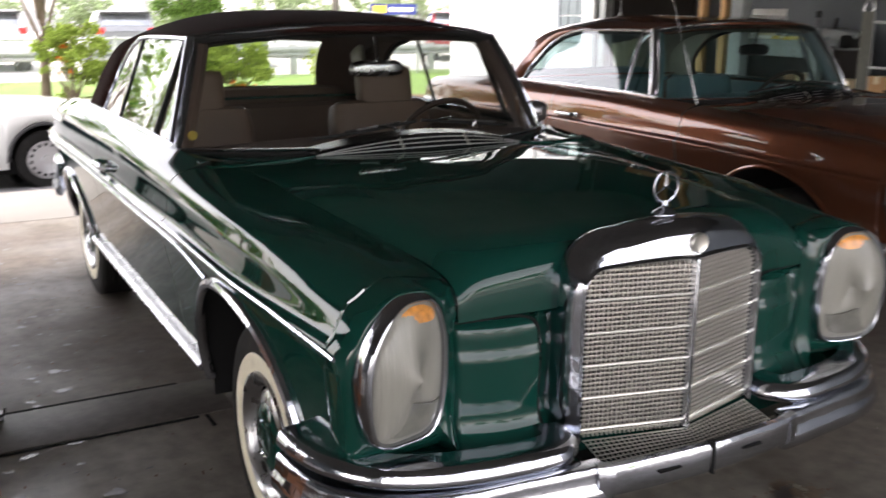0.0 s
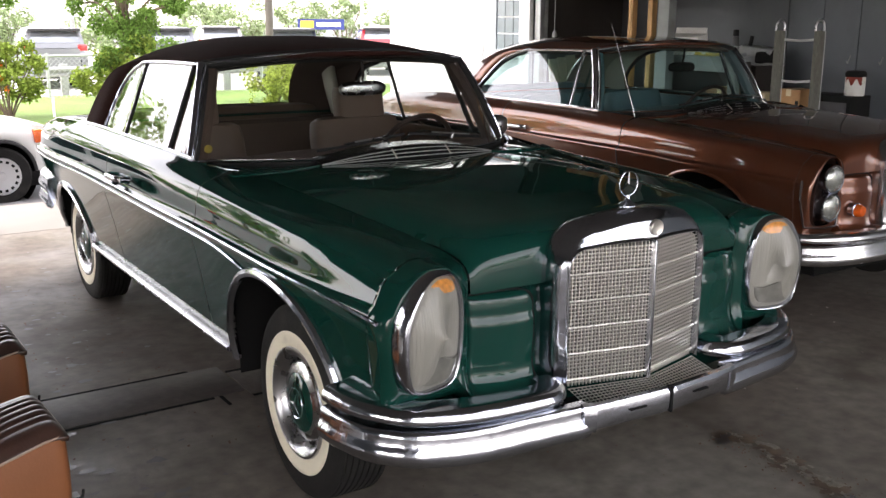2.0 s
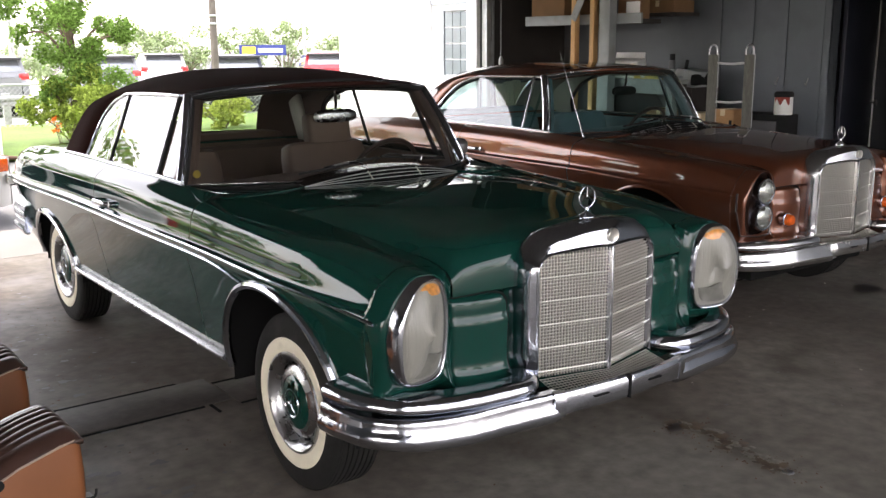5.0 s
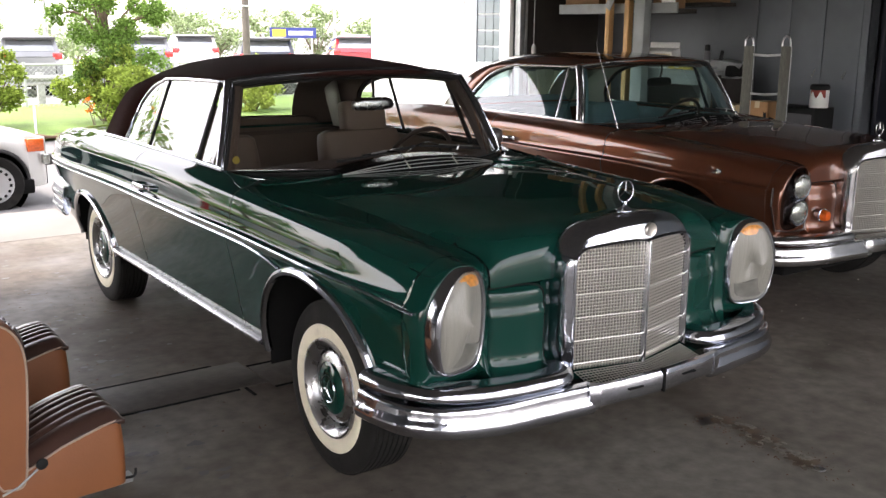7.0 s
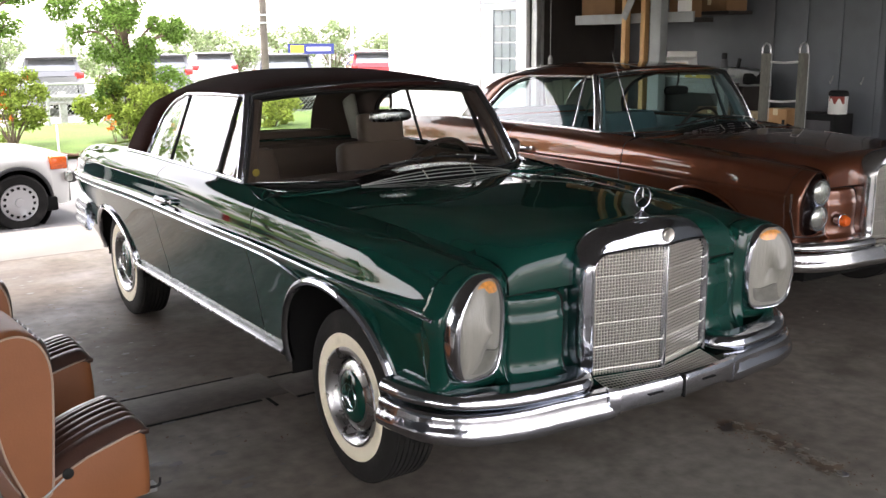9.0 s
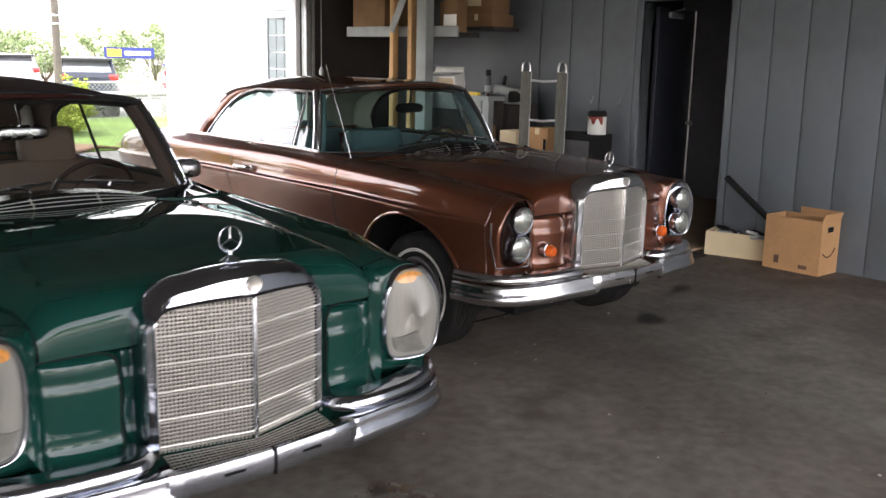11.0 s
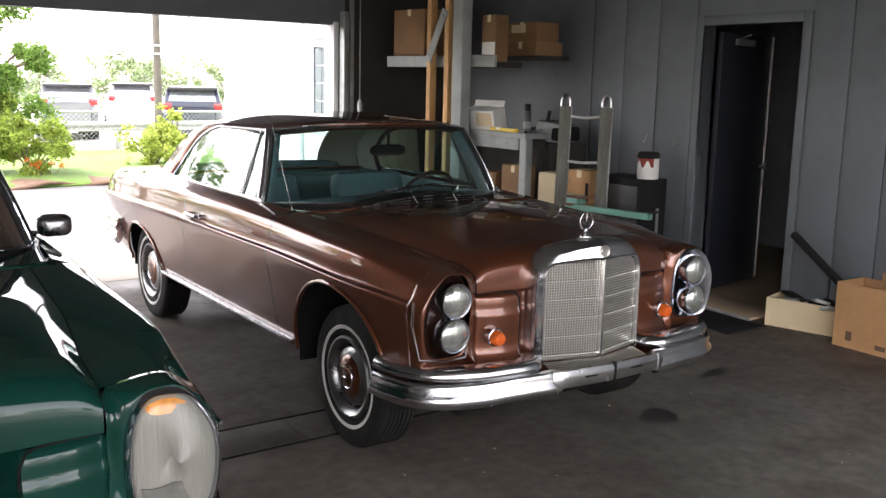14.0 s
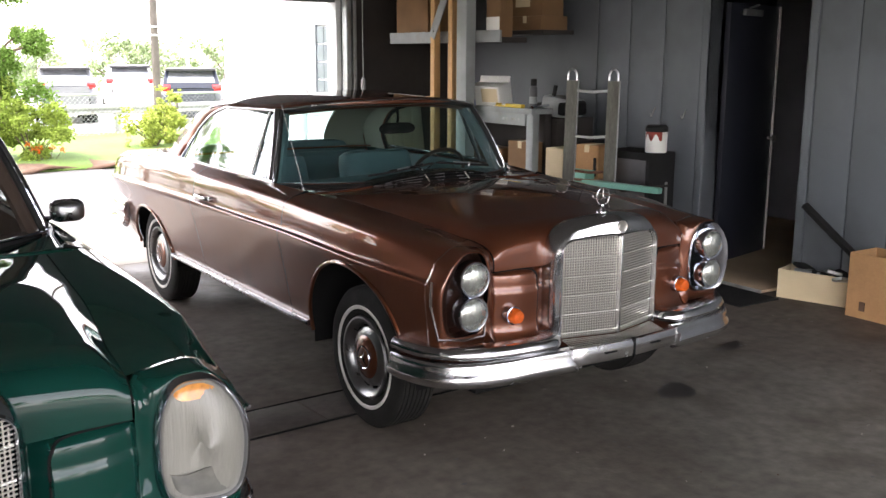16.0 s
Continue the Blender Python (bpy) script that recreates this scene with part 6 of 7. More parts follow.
solid("planting_bed", Geo().loft([[(x, y + 0.12 * math.sin(3 * x), YARD + 0.04 + 0.05 * math.sin(5 * x + 2 * y)) for x in np.linspace(-20, 30, 160)] for y in np.linspace(15.2, 16.0, 6)]), SOIL, "strip of brown mulch along the drive", "mulch", "structure", thick=0.05)

GREY_TRIM = material("pale_grey_trim", (0.3, 0.33, 0.35), 0.6, vary=0.08)
house = thing("white_building", "white sided building beside the yard with a paned window", "building")
part("wall", Geo().box(5.2, 5.32, 6.1, 9.5, YARD, 4.2).box(5.32, 12, 9.38, 9.5, YARD, 4.2).box(5.32, 12, 6.1, 6.22, YARD, 4.2), WHITE, house)
part("roof", Geo().box(5.0, 12.2, 5.95, 9.7, 4.2, 4.35), GREY_PAINT, house)
for k in range(23):
    part("siding_board", Geo().box(5.185, 5.205, 6.05, 9.52, YARD + 0.02 + k * 0.2, YARD + 0.215 + k * 0.2, 0.004), WHITE, house)
win = part("window", Geo().box(5.155, 5.19, 6.38, 6.44, 1.12, 2.04).box(5.155, 5.19, 6.93, 6.99, 1.12, 2.04).box(5.155, 5.19, 6.44, 6.93, 1.12, 1.19).box(5.155, 5.19, 6.44, 6.93, 1.98, 2.04), GREY_TRIM, house, "pale grey framed window with small panes")
PANE = material("window_pane", (0.16, 0.19, 0.2), 0.1, vary=0.15)
for i in range(3):
    for j in range(4):
        part("pane", Geo().box(5.17, 5.184, 6.447 + i * 0.163, 6.447 + i * 0.163 + 0.148, 1.197 + j * 0.196, 1.197 + j * 0.196 + 0.178), PANE, win)
part("sill", Geo().box(5.13, 5.19, 6.34, 7.03, 1.08, 1.12, 0.004), GREY_TRIM, win)
part("corner_trim", Geo().box(5.16, 5.19, 6.05, 6.2, YARD, 4.15, 0.004), GREY_TRIM, house, "pale grey corner board")
part("wall_band", Geo().box(5.16, 5.184, 6.2, 7.2, 2.06, 2.12, 0.004), GREY_TRIM, house)
solid("downpipe", Geo().tube([(5.16, 7.25, 0.05), (5.16, 7.25, 4.1)], 0.04, 10), WHITE, "white downpipe on the building's corner", "pipe")

# ---- fence ----
fence = thing("chain_fence", "low chain-link fence with round posts", "fence")
FY = 22.0
part("top_rail", Geo().tube([(-14, FY, 0.67), (30, FY, 0.67)], 0.028, 8), GALV, fence)
for k in range(15):
    x = -13.5 + k * 2.75
    part("post", Geo().tube([(x, FY, YARD), (x, FY, 0.73)], 0.038, 10), GALV, fence)
wire = Geo()
for k in range(215):
    x = -8 + k * 0.12
    for s in (1, -1):
        a = (x, FY, YARD + 0.04) if s > 0 else (x + 1.06, FY, YARD + 0.04)
        b = (x + 1.06, FY, 0.65) if s > 0 else (x, FY, 0.65)
        wire.loft([[(a[0], FY, a[2]), (a[0] + 0.011, FY - 0.004, a[2])], [(b[0], FY, b[2]), (b[0] + 0.011, FY - 0.004, b[2])]])
tagged(part("wire_mesh", wire, GALV, fence), kind="stuff")


# ---- plants ----
def leaves(blobs, count, size, seed, hole=0.35):
    """Small folded leaves scattered through blobs (x, y, z, r)."""
    rnd = random.Random(seed)
    g = Geo()
    tot = sum(b[3] ** 2 for b in blobs)
    for bx, by, bz, br in blobs:
        for _ in range(int(count * br ** 2 / tot)):
            d = Vector((rnd.gauss(0, 1), rnd.gauss(0, 1), rnd.gauss(0, 1))).normalized() * br * rnd.uniform(0.45, 1.05)
            p = Vector((bx, by, bz)) + Vector((d.x, d.y, d.z * 0.85))
            if noise.noise(p * (1.3 / max(0.3, br))) < -hole * 0.5:
                continue
            u = Vector((rnd.gauss(0, 1), rnd.gauss(0, 1), rnd.gauss(-0.2, 0.7))).normalized()
            w = u.cross(Vector((rnd.gauss(0, 1), rnd.gauss(0, 1), rnd.gauss(0, 1)))).normalized()
            s = size * rnd.uniform(0.6, 1.3)
            up = u.cross(w) * s * 0.25
            k = len(g.v)
            g.v += [tuple(p), tuple(p + u * s * 0.5 + w * s * 0.32 + up), tuple(p + u * s), tuple(p + u * s * 0.5 - w * s * 0.32 + up)]
            g.f += [(k, k + 1, k + 2), (k, k + 2, k + 3)]
    return g


def raw(name, g, mat, parent):
    me = bpy.data.meshes.new(name)
    me.from_pydata(g.v, [], g.f)
    me.materials.append(mat)
    ob = new(name, me)
    ob.parent = parent
    return ob


def tree(x, y, h, spread, seed, count, size, mat, label, name="tree", trunk=True, low=0.3):
    rnd = random.Random(seed)
    t = thing(name, label, name, pose(x, y, YARD), "trees and shrubs in the yard")
    g = Geo()
    blobs = []
    if trunk:
        base = [(0, 0, -0.05), (0.05 * h * 0.2, 0.02, h * 0.3), (rnd.uniform(-0.1, 0.1) * h * 0.3, rnd.uniform(-0.05, 0.05), h * 0.75)]
        g.tube(spline(base, 5), [0.022 * h * (1 - 0.075 * i) for i in range(11)], 8)
    for k in range(15 if trunk else 12):
        a = k * 2.4 + rnd.uniform(-0.4, 0.4)
        z0 = h * (low + 0.5 * rnd.random()) if trunk else 0.02
        r = spread * rnd.uniform(0.45, 0.95)
        z1 = min(h * 0.95, z0 + h * rnd.uniform(0.1, 0.35)) if trunk else h * rnd.uniform(0.35, 0.85)
        e = (r * math.cos(a), r * math.sin(a), z1)
        g.tube(spline([(0.0, 0, z0), (e[0] * 0.5, e[1] * 0.5, (z0 + z1) * 0.5 + 0.06 * h), e], 4), [0.008 * h * (1 - 0.09 * i) + 0.004 for i in range(9)], 6)
        blobs.append((*e, spread * rnd.uniform(0.18, 0.36)))
    if trunk:
        for k in range(13):
            blobs.append((rnd.gauss(0, spread * 0.4), rnd.gauss(0, spread * 0.35), h * rnd.uniform(low + 0.15, 0.98), spread * rnd.uniform(0.18, 0.36)))
    else:
        for k in range(14):
            blobs.append((rnd.gauss(0, spread * 0.42), rnd.gauss(0, spread * 0.42), h * rnd.uniform(0.12, 0.9), spread * rnd.uniform(0.18, 0.36)))
    part("trunk" if trunk else "woody_base", g, BARK, t)
    raw("crown", leaves(blobs, count, size, seed), mat, t)
    return t


tree(3.8, 18.0, 5.0, 1.2, 11, 21000, 0.078, LEAF, "slender airy green tree beside the fence", low=0.02)
tree(3.55, 17.5, 1.7, 0.75, 12, 9500, 0.082, LEAF_LIGHT, "dense upright bright green shrub", "shrub", False)
tree(0.9, 18.2, 5.2, 1.1, 13, 14000, 0.085, LEAF, "leafy green tree with drooping branches", low=0.1)
tree(1.3, 17.4, 1.7, 0.65, 14, 6500, 0.08, LEAF_LIGHT, "loose light green shrub", "shrub", False)
tree(4.3, 16.7, 1.3, 0.8, 15, 9000, 0.075, LEAF_LIGHT, "low green shrub by the mulch strip", "shrub", False)
tree(7.25, 18.3, 1.05, 0.68, 16, 2900, 0.085, LEAF_YELLOW, "yellow-green shrub beside the lawn", "shrub", False)
tree(7.75, 18.6, 1.6, 0.3, 17, 1300, 0.085, LEAF_YELLOW, "thin yellow-green shrub beside the lawn", "shrub", False)
tree(-2.6, 19.0, 5.0, 1.4, 18, 4500, 0.14, LEAF, "broad green tree beyond the drive", low=0.15)
tree(-5.4, 18.3, 4.1, 1.9, 19, 4200, 0.15, LEAF, "spreading green tree beyond the drive", low=0.05)
tree(-9.4, 16.5, 5.5, 2.0, 20, 3600, 0.16, LEAF, "tall spreading green tree beyond the drive", low=0.1)
# far leaves: the haze of distance is mixed into a paler green
LEAF_HAZE = material("haze_pale_leaf", (0.2, 0.27, 0.12), 0.6, vary=0.3, vscale=1.5, fine=0.3, fscale=9)
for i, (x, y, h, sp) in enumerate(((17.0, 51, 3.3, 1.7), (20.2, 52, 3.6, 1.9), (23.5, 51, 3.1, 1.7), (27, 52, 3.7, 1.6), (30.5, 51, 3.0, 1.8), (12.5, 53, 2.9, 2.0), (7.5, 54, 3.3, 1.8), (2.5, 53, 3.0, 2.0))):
    tree(x, y, h, sp, 40 + i, 2400, 0.22, LEAF_HAZE, "distant green tree beyond the parking lot, haze put into its leaf colour", "tree", False)

# across the road before the garage: the trees that the chrome mirrors
for i, (x, y, h, sp) in enumerate(((-12.5, -30, 7.5, 3.4), (-3.5, -33, 7.0, 3.2), (5.5, -31, 8.0, 3.6), (15.5, -33, 7.5, 3.4))):
    tree(x, y, h, sp, 60 + i, 3400, 0.3, LEAF, "green roadside tree across the road from the garage", low=0.2)

for i, (x, y, h, sp) in enumerate(((-18.0, 18.5, 2.4, 1.9), (-16.5, 27.0, 3.0, 2.1), (-10.5, 24.0, 2.2, 1.6), (-24.0, 14.0, 2.8, 2.0), (-8.0, 29.0, 2.6, 1.9))):
    tree(x, y, h, sp, 80 + i, 2600, 0.24, LEAF, "green tree along the yard's far edge", low=0.1)

ORANGE_PETAL = leaf_material("orange_petal", (0.62, 0.16, 0.03))
for x, y, z, seed in ((3.2, 16.9, 0.55, 71), (4.4, 16.2, 0.35, 72), (1.2, 17.0, 0.9, 73)):
    bloom = thing("flower_cluster", "loose cluster of small orange blossoms among the shrubs", "flowers", pose(x, y, YARD), "blossoms in the yard")
    stem = Geo()
    heads = []
    rnd = random.Random(seed)
    for k in range(6):
        p = (rnd.uniform(-0.35, 0.35), rnd.uniform(-0.2, 0.2), z * rnd.uniform(0.7, 1.3))
        stem.tube([(p[0] * 0.3, p[1] * 0.3, 0), p], [0.008, 0.004], 5)
        heads.append((*p, 0.06))
    part("stems", stem, BARK, bloom)
    for k, h in enumerate(heads):
        raw("petals", leaves([h], 27, 0.042, seed + 10 * k, 5), ORANGE_PETAL, bloom)
stake = solid("marker_stake", Geo().tube([(0, 0, -0.02), (0, 0, 0.57)], 0.022, 8).turned(pose(1.87, 16.2, YARD)), WHITE_PLASTIC, "thin white plastic stake standing in the grass", "stake")

# ---- poles and sign ----
pole = thing("utility_pole", "weathered brown wooden utility pole", "pole", pose(8.25, 20.8, YARD))
part("shaft", Geo().tube([(0, 0, -0.02), (0, 0, 9)], [0.1, 0.085], 14), POLE, pole)
for z in (2.55, 2.75):
    part("band", Geo().lathe([(0.112, 0), (0.117, 0.01), (0.117, 0.04), (0.112, 0.05)], (0, 0, z), "z", 16), GALV, pole)
for x, y, h in ((14.6, 35, 8), (20.5, 38, 8), (6.2, 33, 8)):
    lp = thing("lamp_post", "slim dark lamp post in the parking lot", "lamp post", pose(x, y, YARD), "lamp posts")
    part("shaft", Geo().tube([(0, 0, -0.02), (0, 0, h)], [0.09, 0.06], 10), GREY_METAL, lp)
    part("arm", Geo().tube([(0, 0, h - 0.05), (1.0, 0, h + 0.1)], 0.04, 8), GREY_METAL, lp)
BLUE = material("blue_sign", (0.012, 0.025, 0.14), 0.6)
sign = thing("sign_board", "blue roadside sign with yellow shapes", "sign", pose(22.9, 47.1, YARD, 0, 0, -26))
part("panel", Geo().box(-1.3, 1.3, -0.06, 0.06, 1.46, 2.04), BLUE, sign)
part("yellow_shape", Geo().box(-1.15, -0.4, -0.08, -0.06, 1.55, 1.95), YELLOW, sign)
part("pale_bar", Geo().box(-0.25, 1.1, -0.08, -0.06, 1.63, 1.85), WHITE_PLASTIC, sign)
part("leg", Geo().box(-1.1, -1.0, -0.05, 0.05, 0, 1.5), GREY_METAL, sign)
part("leg", Geo().box(1.0, 1.1, -0.05, 0.05, 0, 1.5), GREY_METAL, sign)

guard = thing("guard_rail", "grey steel guard rail on posts behind the fence", "guard rail")
part("beam", Geo().sweep([(0.0, 0.0), (0.05, 0.05), (0.0, 0.1), (0.05, 0.16), (0.05, 0.2), (0.0, 0.26), (-0.02, 0.26), (-0.02, 0.0)], [(-9, 23.2, 0.1), (4, 23.2, 0.1), (17, 23.2, 0.12)]), GREY_METAL, guard)
for x in (-5.05, -0.7, 3.65, 8.0, 12.35):
    part("post", Geo().box(x - 0.09, x + 0.09, 23.22, 23.36, YARD, 0.42, 0.01), GREY_METAL, guard)

# ---- modern vehicles ----
WHITE_CAR = material("white_car_paint", (0.62, 0.62, 0.6), 0.3, 0.0, 0.8, vary=0.03)
SILVER_CAR = material("silver_car_paint", (0.2, 0.21, 0.22), 0.3, 0.4, 0.8, vary=0.03)
NAVY_CAR = material("navy_car_paint", (0.008, 0.014, 0.03), 0.3, 0.0, 0.5, vary=0.03)
RED_CAR = material("red_car_paint", (0.32, 0.02, 0.03), 0.3, 0.2, 1.0, vary=0.03)
CAR_GLASS = material("dark_car_glass", (0.02, 0.024, 0.028), 0.2, 0.0, 0.0, spec=0.25)
ALLOY = material("alloy_wheel", (0.55, 0.55, 0.56), 0.3, 0.8, vary=0.05)
BUMPER = material("dark_bumper_plastic", (0.03, 0.03, 0.032), 0.5)


# the sky's bright reflection is put into this pale, part-metal pane colour
SKY_GLASS = material("sky_toned_glass", (0.3, 0.32, 0.34), 0.06, 0.65, vary=0.2, vscale=2)


def modern_car(name, label, m, paint, length, width, belt, roof, suv, sill=0.28, wheel_r=0.33, group=""):
    """A plain modern vehicle: nose at y=0, tail at y=length."""
    car = thing(name, label, "car", m, group)
    w = width / 2
    axles = (0.18 * length, 0.79 * length) if suv else (0.135 * length, 0.74 * length)
    ys = set(np.linspace(0.0, length, 60).round(4).tolist())
    ar = wheel_r + 0.07
    for yc in axles:
        for q in np.linspace(-math.pi / 2, math.pi / 2, 21):
            ys.add(round(yc + ar * 0.999 * math.sin(q), 4))
        ys |= {yc - ar - 0.003, yc + ar + 0.003}
    ys = sorted(ys)
    nose = 0.32 if suv else 0.24

    def half(y):
        e = min(1, max(0, y / 0.55)) ** 0.5 * min(1, max(0, (length - y) / 0.4)) ** 0.35
        return w * (0.72 + 0.28 * e)

    def top(y):
        t = y / length
        if suv:
            return smooth_curve([(0, belt * 0.78), (0.05, belt * 0.9), (0.22, belt * 0.97), (0.3, belt), (0.9, belt * 1.03), (1, belt * 0.98)], t)
        return smooth_curve([(0, belt * 0.98), (0.04, belt * 1.05), (0.2, belt * 1.1), (0.32, belt * 1.12), (0.75, belt * 1.12), (0.95, belt * 1.08), (1, belt * 0.95)], t)
    for s in (1, -1):
        rows = []
        for y in ys:
            lowz = sill
            for yc in axles:
                if abs(y - yc) < ar:
                    lowz = max(lowz, wheel_r + math.sqrt(ar ** 2 - (y - yc) ** 2))
            zt = top(y)
            h = half(y)
            rows.append([(s * h * (0.93 + 0.07 * math.sin(math.pi * min(1, 0.15 + 0.8 * q)) if q < 1 else 1) * (1 - 0.10 * max(0, q - 0.8) / 0.2), y, lowz + (zt - lowz) * q) for q in np.linspace(0, 1, 11)])
        part("body_side", Geo().loft(rows), paint, car, sharp=60)
        for yc in axles:
            c = (s * (w - 0.12), yc, wheel_r)
            wh = part("wheel", Geo().lathe([(0.04, 0.07), (wheel_r * 0.6, 0.085), (wheel_r * 0.64, 0.09), (wheel_r * 0.66, 0.07)], c, "x", 32, s), ALLOY, car, "silver alloy wheel")
            part("tyre", Geo().lathe([(wheel_r * 0.66, -0.09), (wheel_r * 0.9, -0.1), (wheel_r, -0.08), (wheel_r, 0.08), (wheel_r * 0.93, 0.1), (wheel_r * 0.66, 0.088)], c, "x", 40, s), TYRE, wh)
            if not suv:
                for k in range(15):
                    a = 2 * math.pi * k / 15
                    mm = pose(*c) @ Matrix.Rotation(a, 4, "X")
                    part("wheel_slot", Geo().box(s * 0.087 - 0.006, s * 0.087 + 0.006, -0.016, 0.016, wheel_r * 0.47, wheel_r * 0.56, 0.003).turned(mm), DARK, wh)
                part("hub", Geo().lathe([(0.05, 0.07), (0.045, 0.092), (0, 0.098)], c, "x", 20, s), ALLOY, wh)
            part("wheel_well", Geo().lathe([(ar + 0.005, 0.02), (ar + 0.005, -0.35), (0.0, -0.35)], (c[0], yc, wheel_r), "x", 28, s), DARK, car)
            lip = [(s * (half(yc - ar * math.cos(q)) * 0.985), yc - ar * math.cos(q), wheel_r + ar * math.sin(q)) for q in np.linspace(0, math.pi, 20)]
            part("arch_lip", Geo().tube(lip, 0.02, 6, up=(1, 0, 0)), BUMPER, car)
        part("head_lamp", Geo().box(s * w * 0.74 - 0.15, s * w * 0.74 + 0.15, 0.0, 0.08, belt * 0.62, belt * 0.76, 0.02), LAMP, car)
        tz = 0.6 * belt if suv else 0.81 * belt
        part("turn_lamp", Geo().box(s * (w * 0.86) - 0.06, s * (w * 0.86) + (0.06 if suv else 0.085), 0.02 if suv else 0.06, 0.2 if suv else 0.25, tz, tz + 0.15, 0.02), AMBER, car)
        th = 0.18 if suv else 0.12
        part("tail_lamp", Geo().box(s * w * 0.78 - 0.13, s * w * 0.78 + 0.13, length - 0.10, length + 0.015, belt * (0.93 if suv else 0.78), belt * (0.93 if suv else 0.78) + th, 0.02), RED, car)
    flat = [[(half(y) * 0.90 * u, y, top(y) + 0.02 * (1 - u * u)) for u in np.linspace(-1, 1, 9)] for y in ys]
    part("body_top", Geo().loft(flat), paint, car)
    for y, k in ((0.0, 0), (length, 1)):
        part("end_panel", Geo().loft([[(half(y) * 0.95 * u, y + (0.02 if k else -0.02), z) for u in np.linspace(-1, 1, 9)] for z in (sill, belt * 0.5, top(y) + 0.005)]), paint, car)
        part("bumper", Geo().box(-half(y) - 0.02, half(y) + 0.02, y - 0.10, y + (0.10 if suv else 0.22 if not k else 0.1), sill + (0.05 if suv else 0.22), sill + (0.20 if suv else 0.35), 0.03), BUMPER if not suv else paint, car)
    part("side_skirt", Geo().box(-w * 0.93, w * 0.93, 0.2, length - 0.2, sill - 0.06, sill + 0.1, 0.02), DARK, car)
    if suv:
        b0, b1, t0, t1 = 0.26 * length, 0.985 * length, 0.42 * length, 0.93 * length
    else:
        b0, b1, t0, t1 = 0.32 * length, 0.86 * length, 0.46 * length, 0.72 * length
    cab = [[(-w * 0.88, b0, belt * 0.99), (w * 0.88, b0, belt * 0.99), (w * 0.88, b1, belt * 1.0), (-w * 0.88, b1, belt * 1.0)], [(-w * 0.72, t0, roof - 0.07), (w * 0.72, t0, roof - 0.07), (w * 0.76, t1, roof - 0.05), (-w * 0.76, t1, roof - 0.05)],
           [(-w * 0.67, t0 + 0.06, roof - 0.025), (w * 0.67, t0 + 0.06, roof - 0.025), (w * 0.69, t1 - 0.04, roof - 0.015), (-w * 0.69, t1 - 0.04, roof - 0.015)],
           [(-w * 0.6, t0 + 0.15, roof), (w * 0.6, t0 + 0.15, roof), (w * 0.6, t1 - 0.1, roof), (-w * 0.6, t1 - 0.1, roof)]]
    part("cabin", Geo().loft(cab, closed=True, cap=True), paint, car, sharp=30)

    def pane(nm, a, b, c, d, k=0.09):
        q = [Vector(i) for i in (a, b, c, d)]
        mid = sum(q, Vector()) / 4
        nrm = (q[1] - q[0]).cross(q[3] - q[0]).normalized()
        if nrm.dot(mid - Vector((0, length * 0.6, belt))) < 0:
            nrm = -nrm
        q = [i + (mid - i) * k + nrm * 0.012 for i in q]
        part(nm, Geo().add(q + [i - nrm * 0.01 for i in q], [(0, 1, 2, 3), (7, 6, 5, 4), (0, 4, 5, 1), (1, 5, 6, 2), (2, 6, 7, 3), (3, 7, 4, 0)]), SKY_GLASS if suv else CAR_GLASS, car)
    lo, hi = cab[0], cab[1]
    pane("windscreen", lo[0], lo[1], hi[1], hi[0])
    up = 0.22 if suv else 0.0
    pane("rear_window", Vector(lo[2]).lerp(Vector(hi[2]), up), Vector(lo[3]).lerp(Vector(hi[3]), up), hi[3], hi[2], 0.14 if suv else 0.12)
    for i, j in ((1, 2), (3, 0)):
        n = 3 if suv else 2
        for k in range(n):
            a, b = Vector(lo[i]).lerp(Vector(lo[j]), k / n), Vector(lo[i]).lerp(Vector(lo[j]), (k + 1) / n)
            c, d = Vector(hi[i]).lerp(Vector(hi[j]), (k + 1) / n), Vector(hi[i]).lerp(Vector(hi[j]), k / n)
            pane("side_window", a, b, c, d)
    if suv:
        part("roof_spoiler", Geo().box(-w * 0.76, w * 0.76, t1 - 0.1, t1 + 0.26, roof - 0.09, roof - 0.02, 0.015), BUMPER, car)
    return car


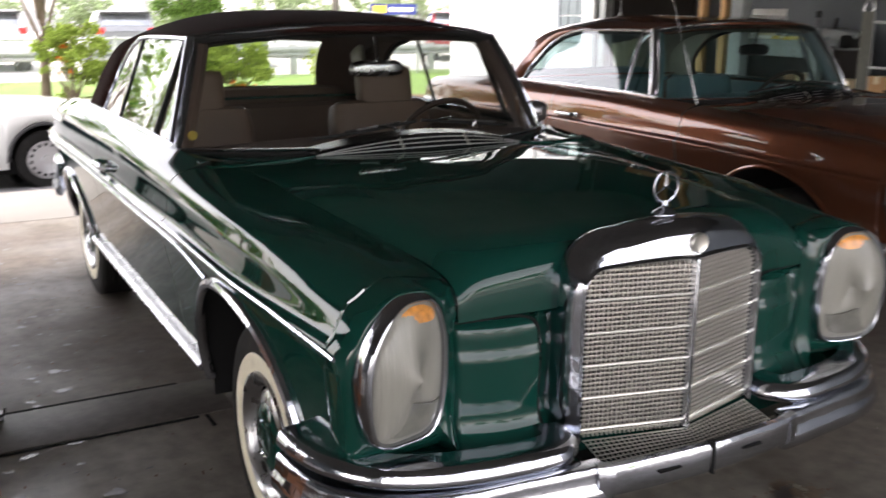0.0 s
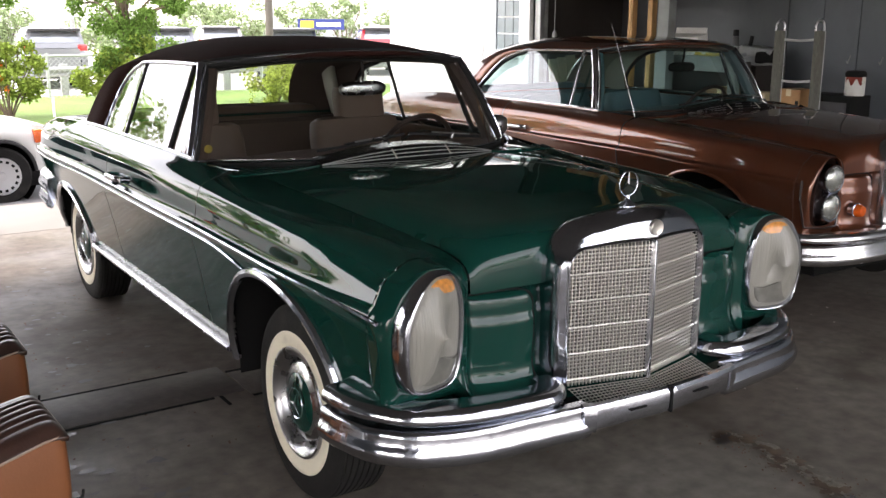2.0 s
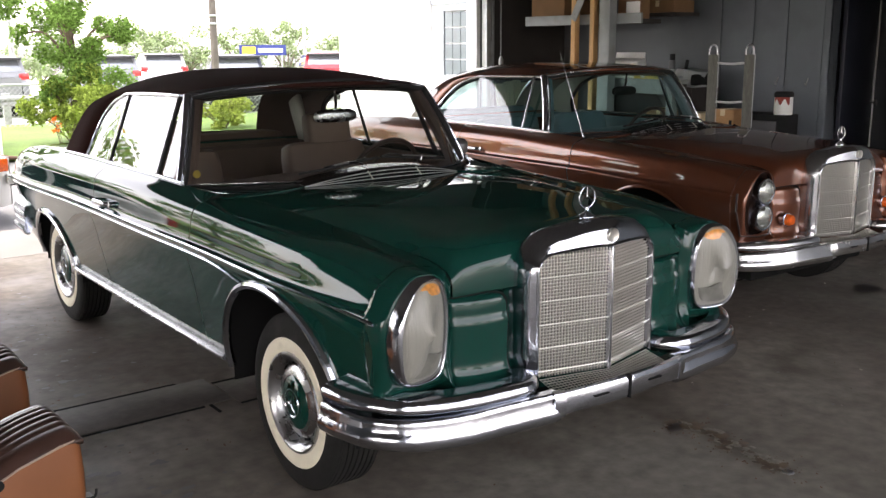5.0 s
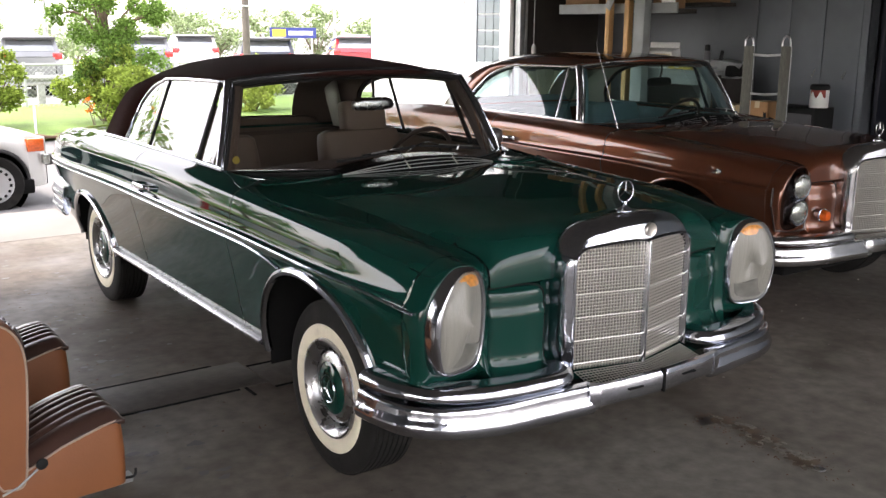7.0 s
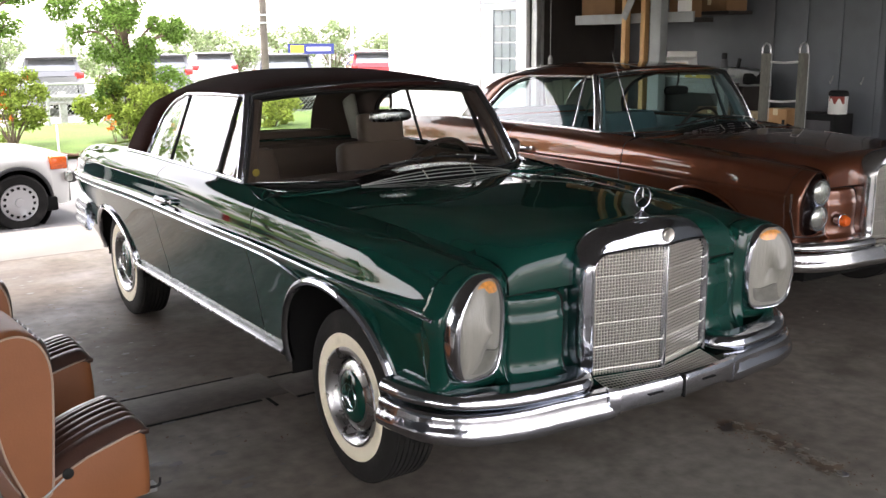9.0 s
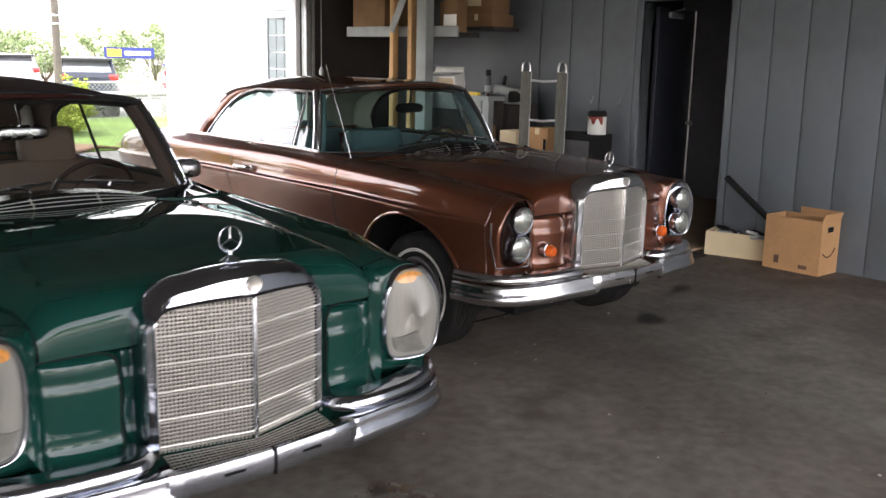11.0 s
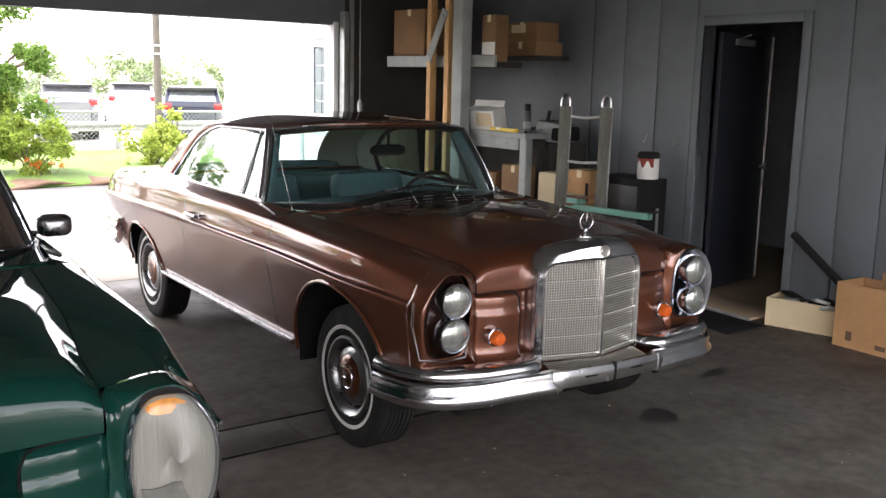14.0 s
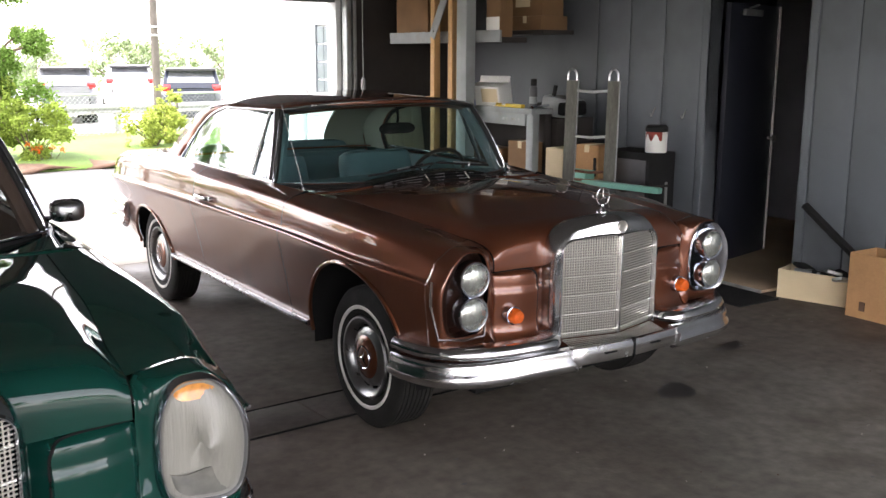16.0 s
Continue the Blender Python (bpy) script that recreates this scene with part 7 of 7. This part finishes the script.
white = modern_car("sedan_car", "white eighties saloon with fifteen-hole alloy wheels and amber turn signal", pose(0.23, 9.42, YARD, 0, 0, 96), WHITE_CAR, 4.7, 1.78, 0.80, 1.38, False, 0.24, 0.315)
lot = "vehicles in the parking lot"
for x, y, turn, paint, label in ((12.05, 28.53, 160, NAVY_CAR, "dark blue sport utility vehicle with red tail lamps"),
                                 (8.85, 32.18, 168, SILVER_CAR, "silver sport utility vehicle parked beyond the fence"),
                                 (12.58, 36.81, 165, WHITE_CAR, "white vehicle in the parking lot"),
                                 (17.87, 32.37, 155, RED_CAR, "red vehicle in the parking lot"),
                                 (4.66, 31.33, 175, SILVER_CAR, "pale silver sport utility vehicle beyond the fence"),
                                 (1.26, 32.33, 175, WHITE_CAR, "white vehicle parked beyond the fence"),
                                 (22.66, 40.06, 152, SILVER_CAR, "silver vehicle in the parking lot")):
    modern_car("parked_car", label, pose(x, y, YARD, 0, 0, turn), paint, 4.6, 1.85, 1.17, 1.74, True, 0.35, 0.36, lot)

PANEL = material("dark_grey_panel", (0.085, 0.093, 0.1), 0.6, vary=0.15, vscale=1.5, dirt=(0.05, 0.055, 0.06), dirt_amount=0.5, dirt_scale=2)
solid("wall_lining", walled(Geo().box(-0.012, -0.001, 2.17, 4.7, 0.0, CEIL - 0.002, 0.002)), PANEL, "smooth dark grey sheet lining in the storage corner", "wall lining", "structure")

# ---- boards of the right-hand wall ----
rnd = random.Random(9)
wall_right = bpy.data.objects["wall_right"]
BOARDS = {}
for a, b in ((0.975, 2.16), (-7.6, -0.075)):
    n = int((b - a) / 0.312)
    for i in range(n):
        y0 = a + (b - a) * i / n
        w = (b - a) / n - 0.009
        key = round(w, 4)
        if key not in BOARDS:
            me_ob = part("board", walled(Geo().box(-0.016, -0.001, 0, w, 0.0, CEIL - 0.002, 0.003)), WALL, wall_right)
            BOARDS[key] = me_ob.data
        else:
            me_ob = new("board", BOARDS[key])
            me_ob.parent = wall_right
        d = (WALL_M.to_3x3() @ Vector((0, 1, 0))) * y0
        me_ob.location = d
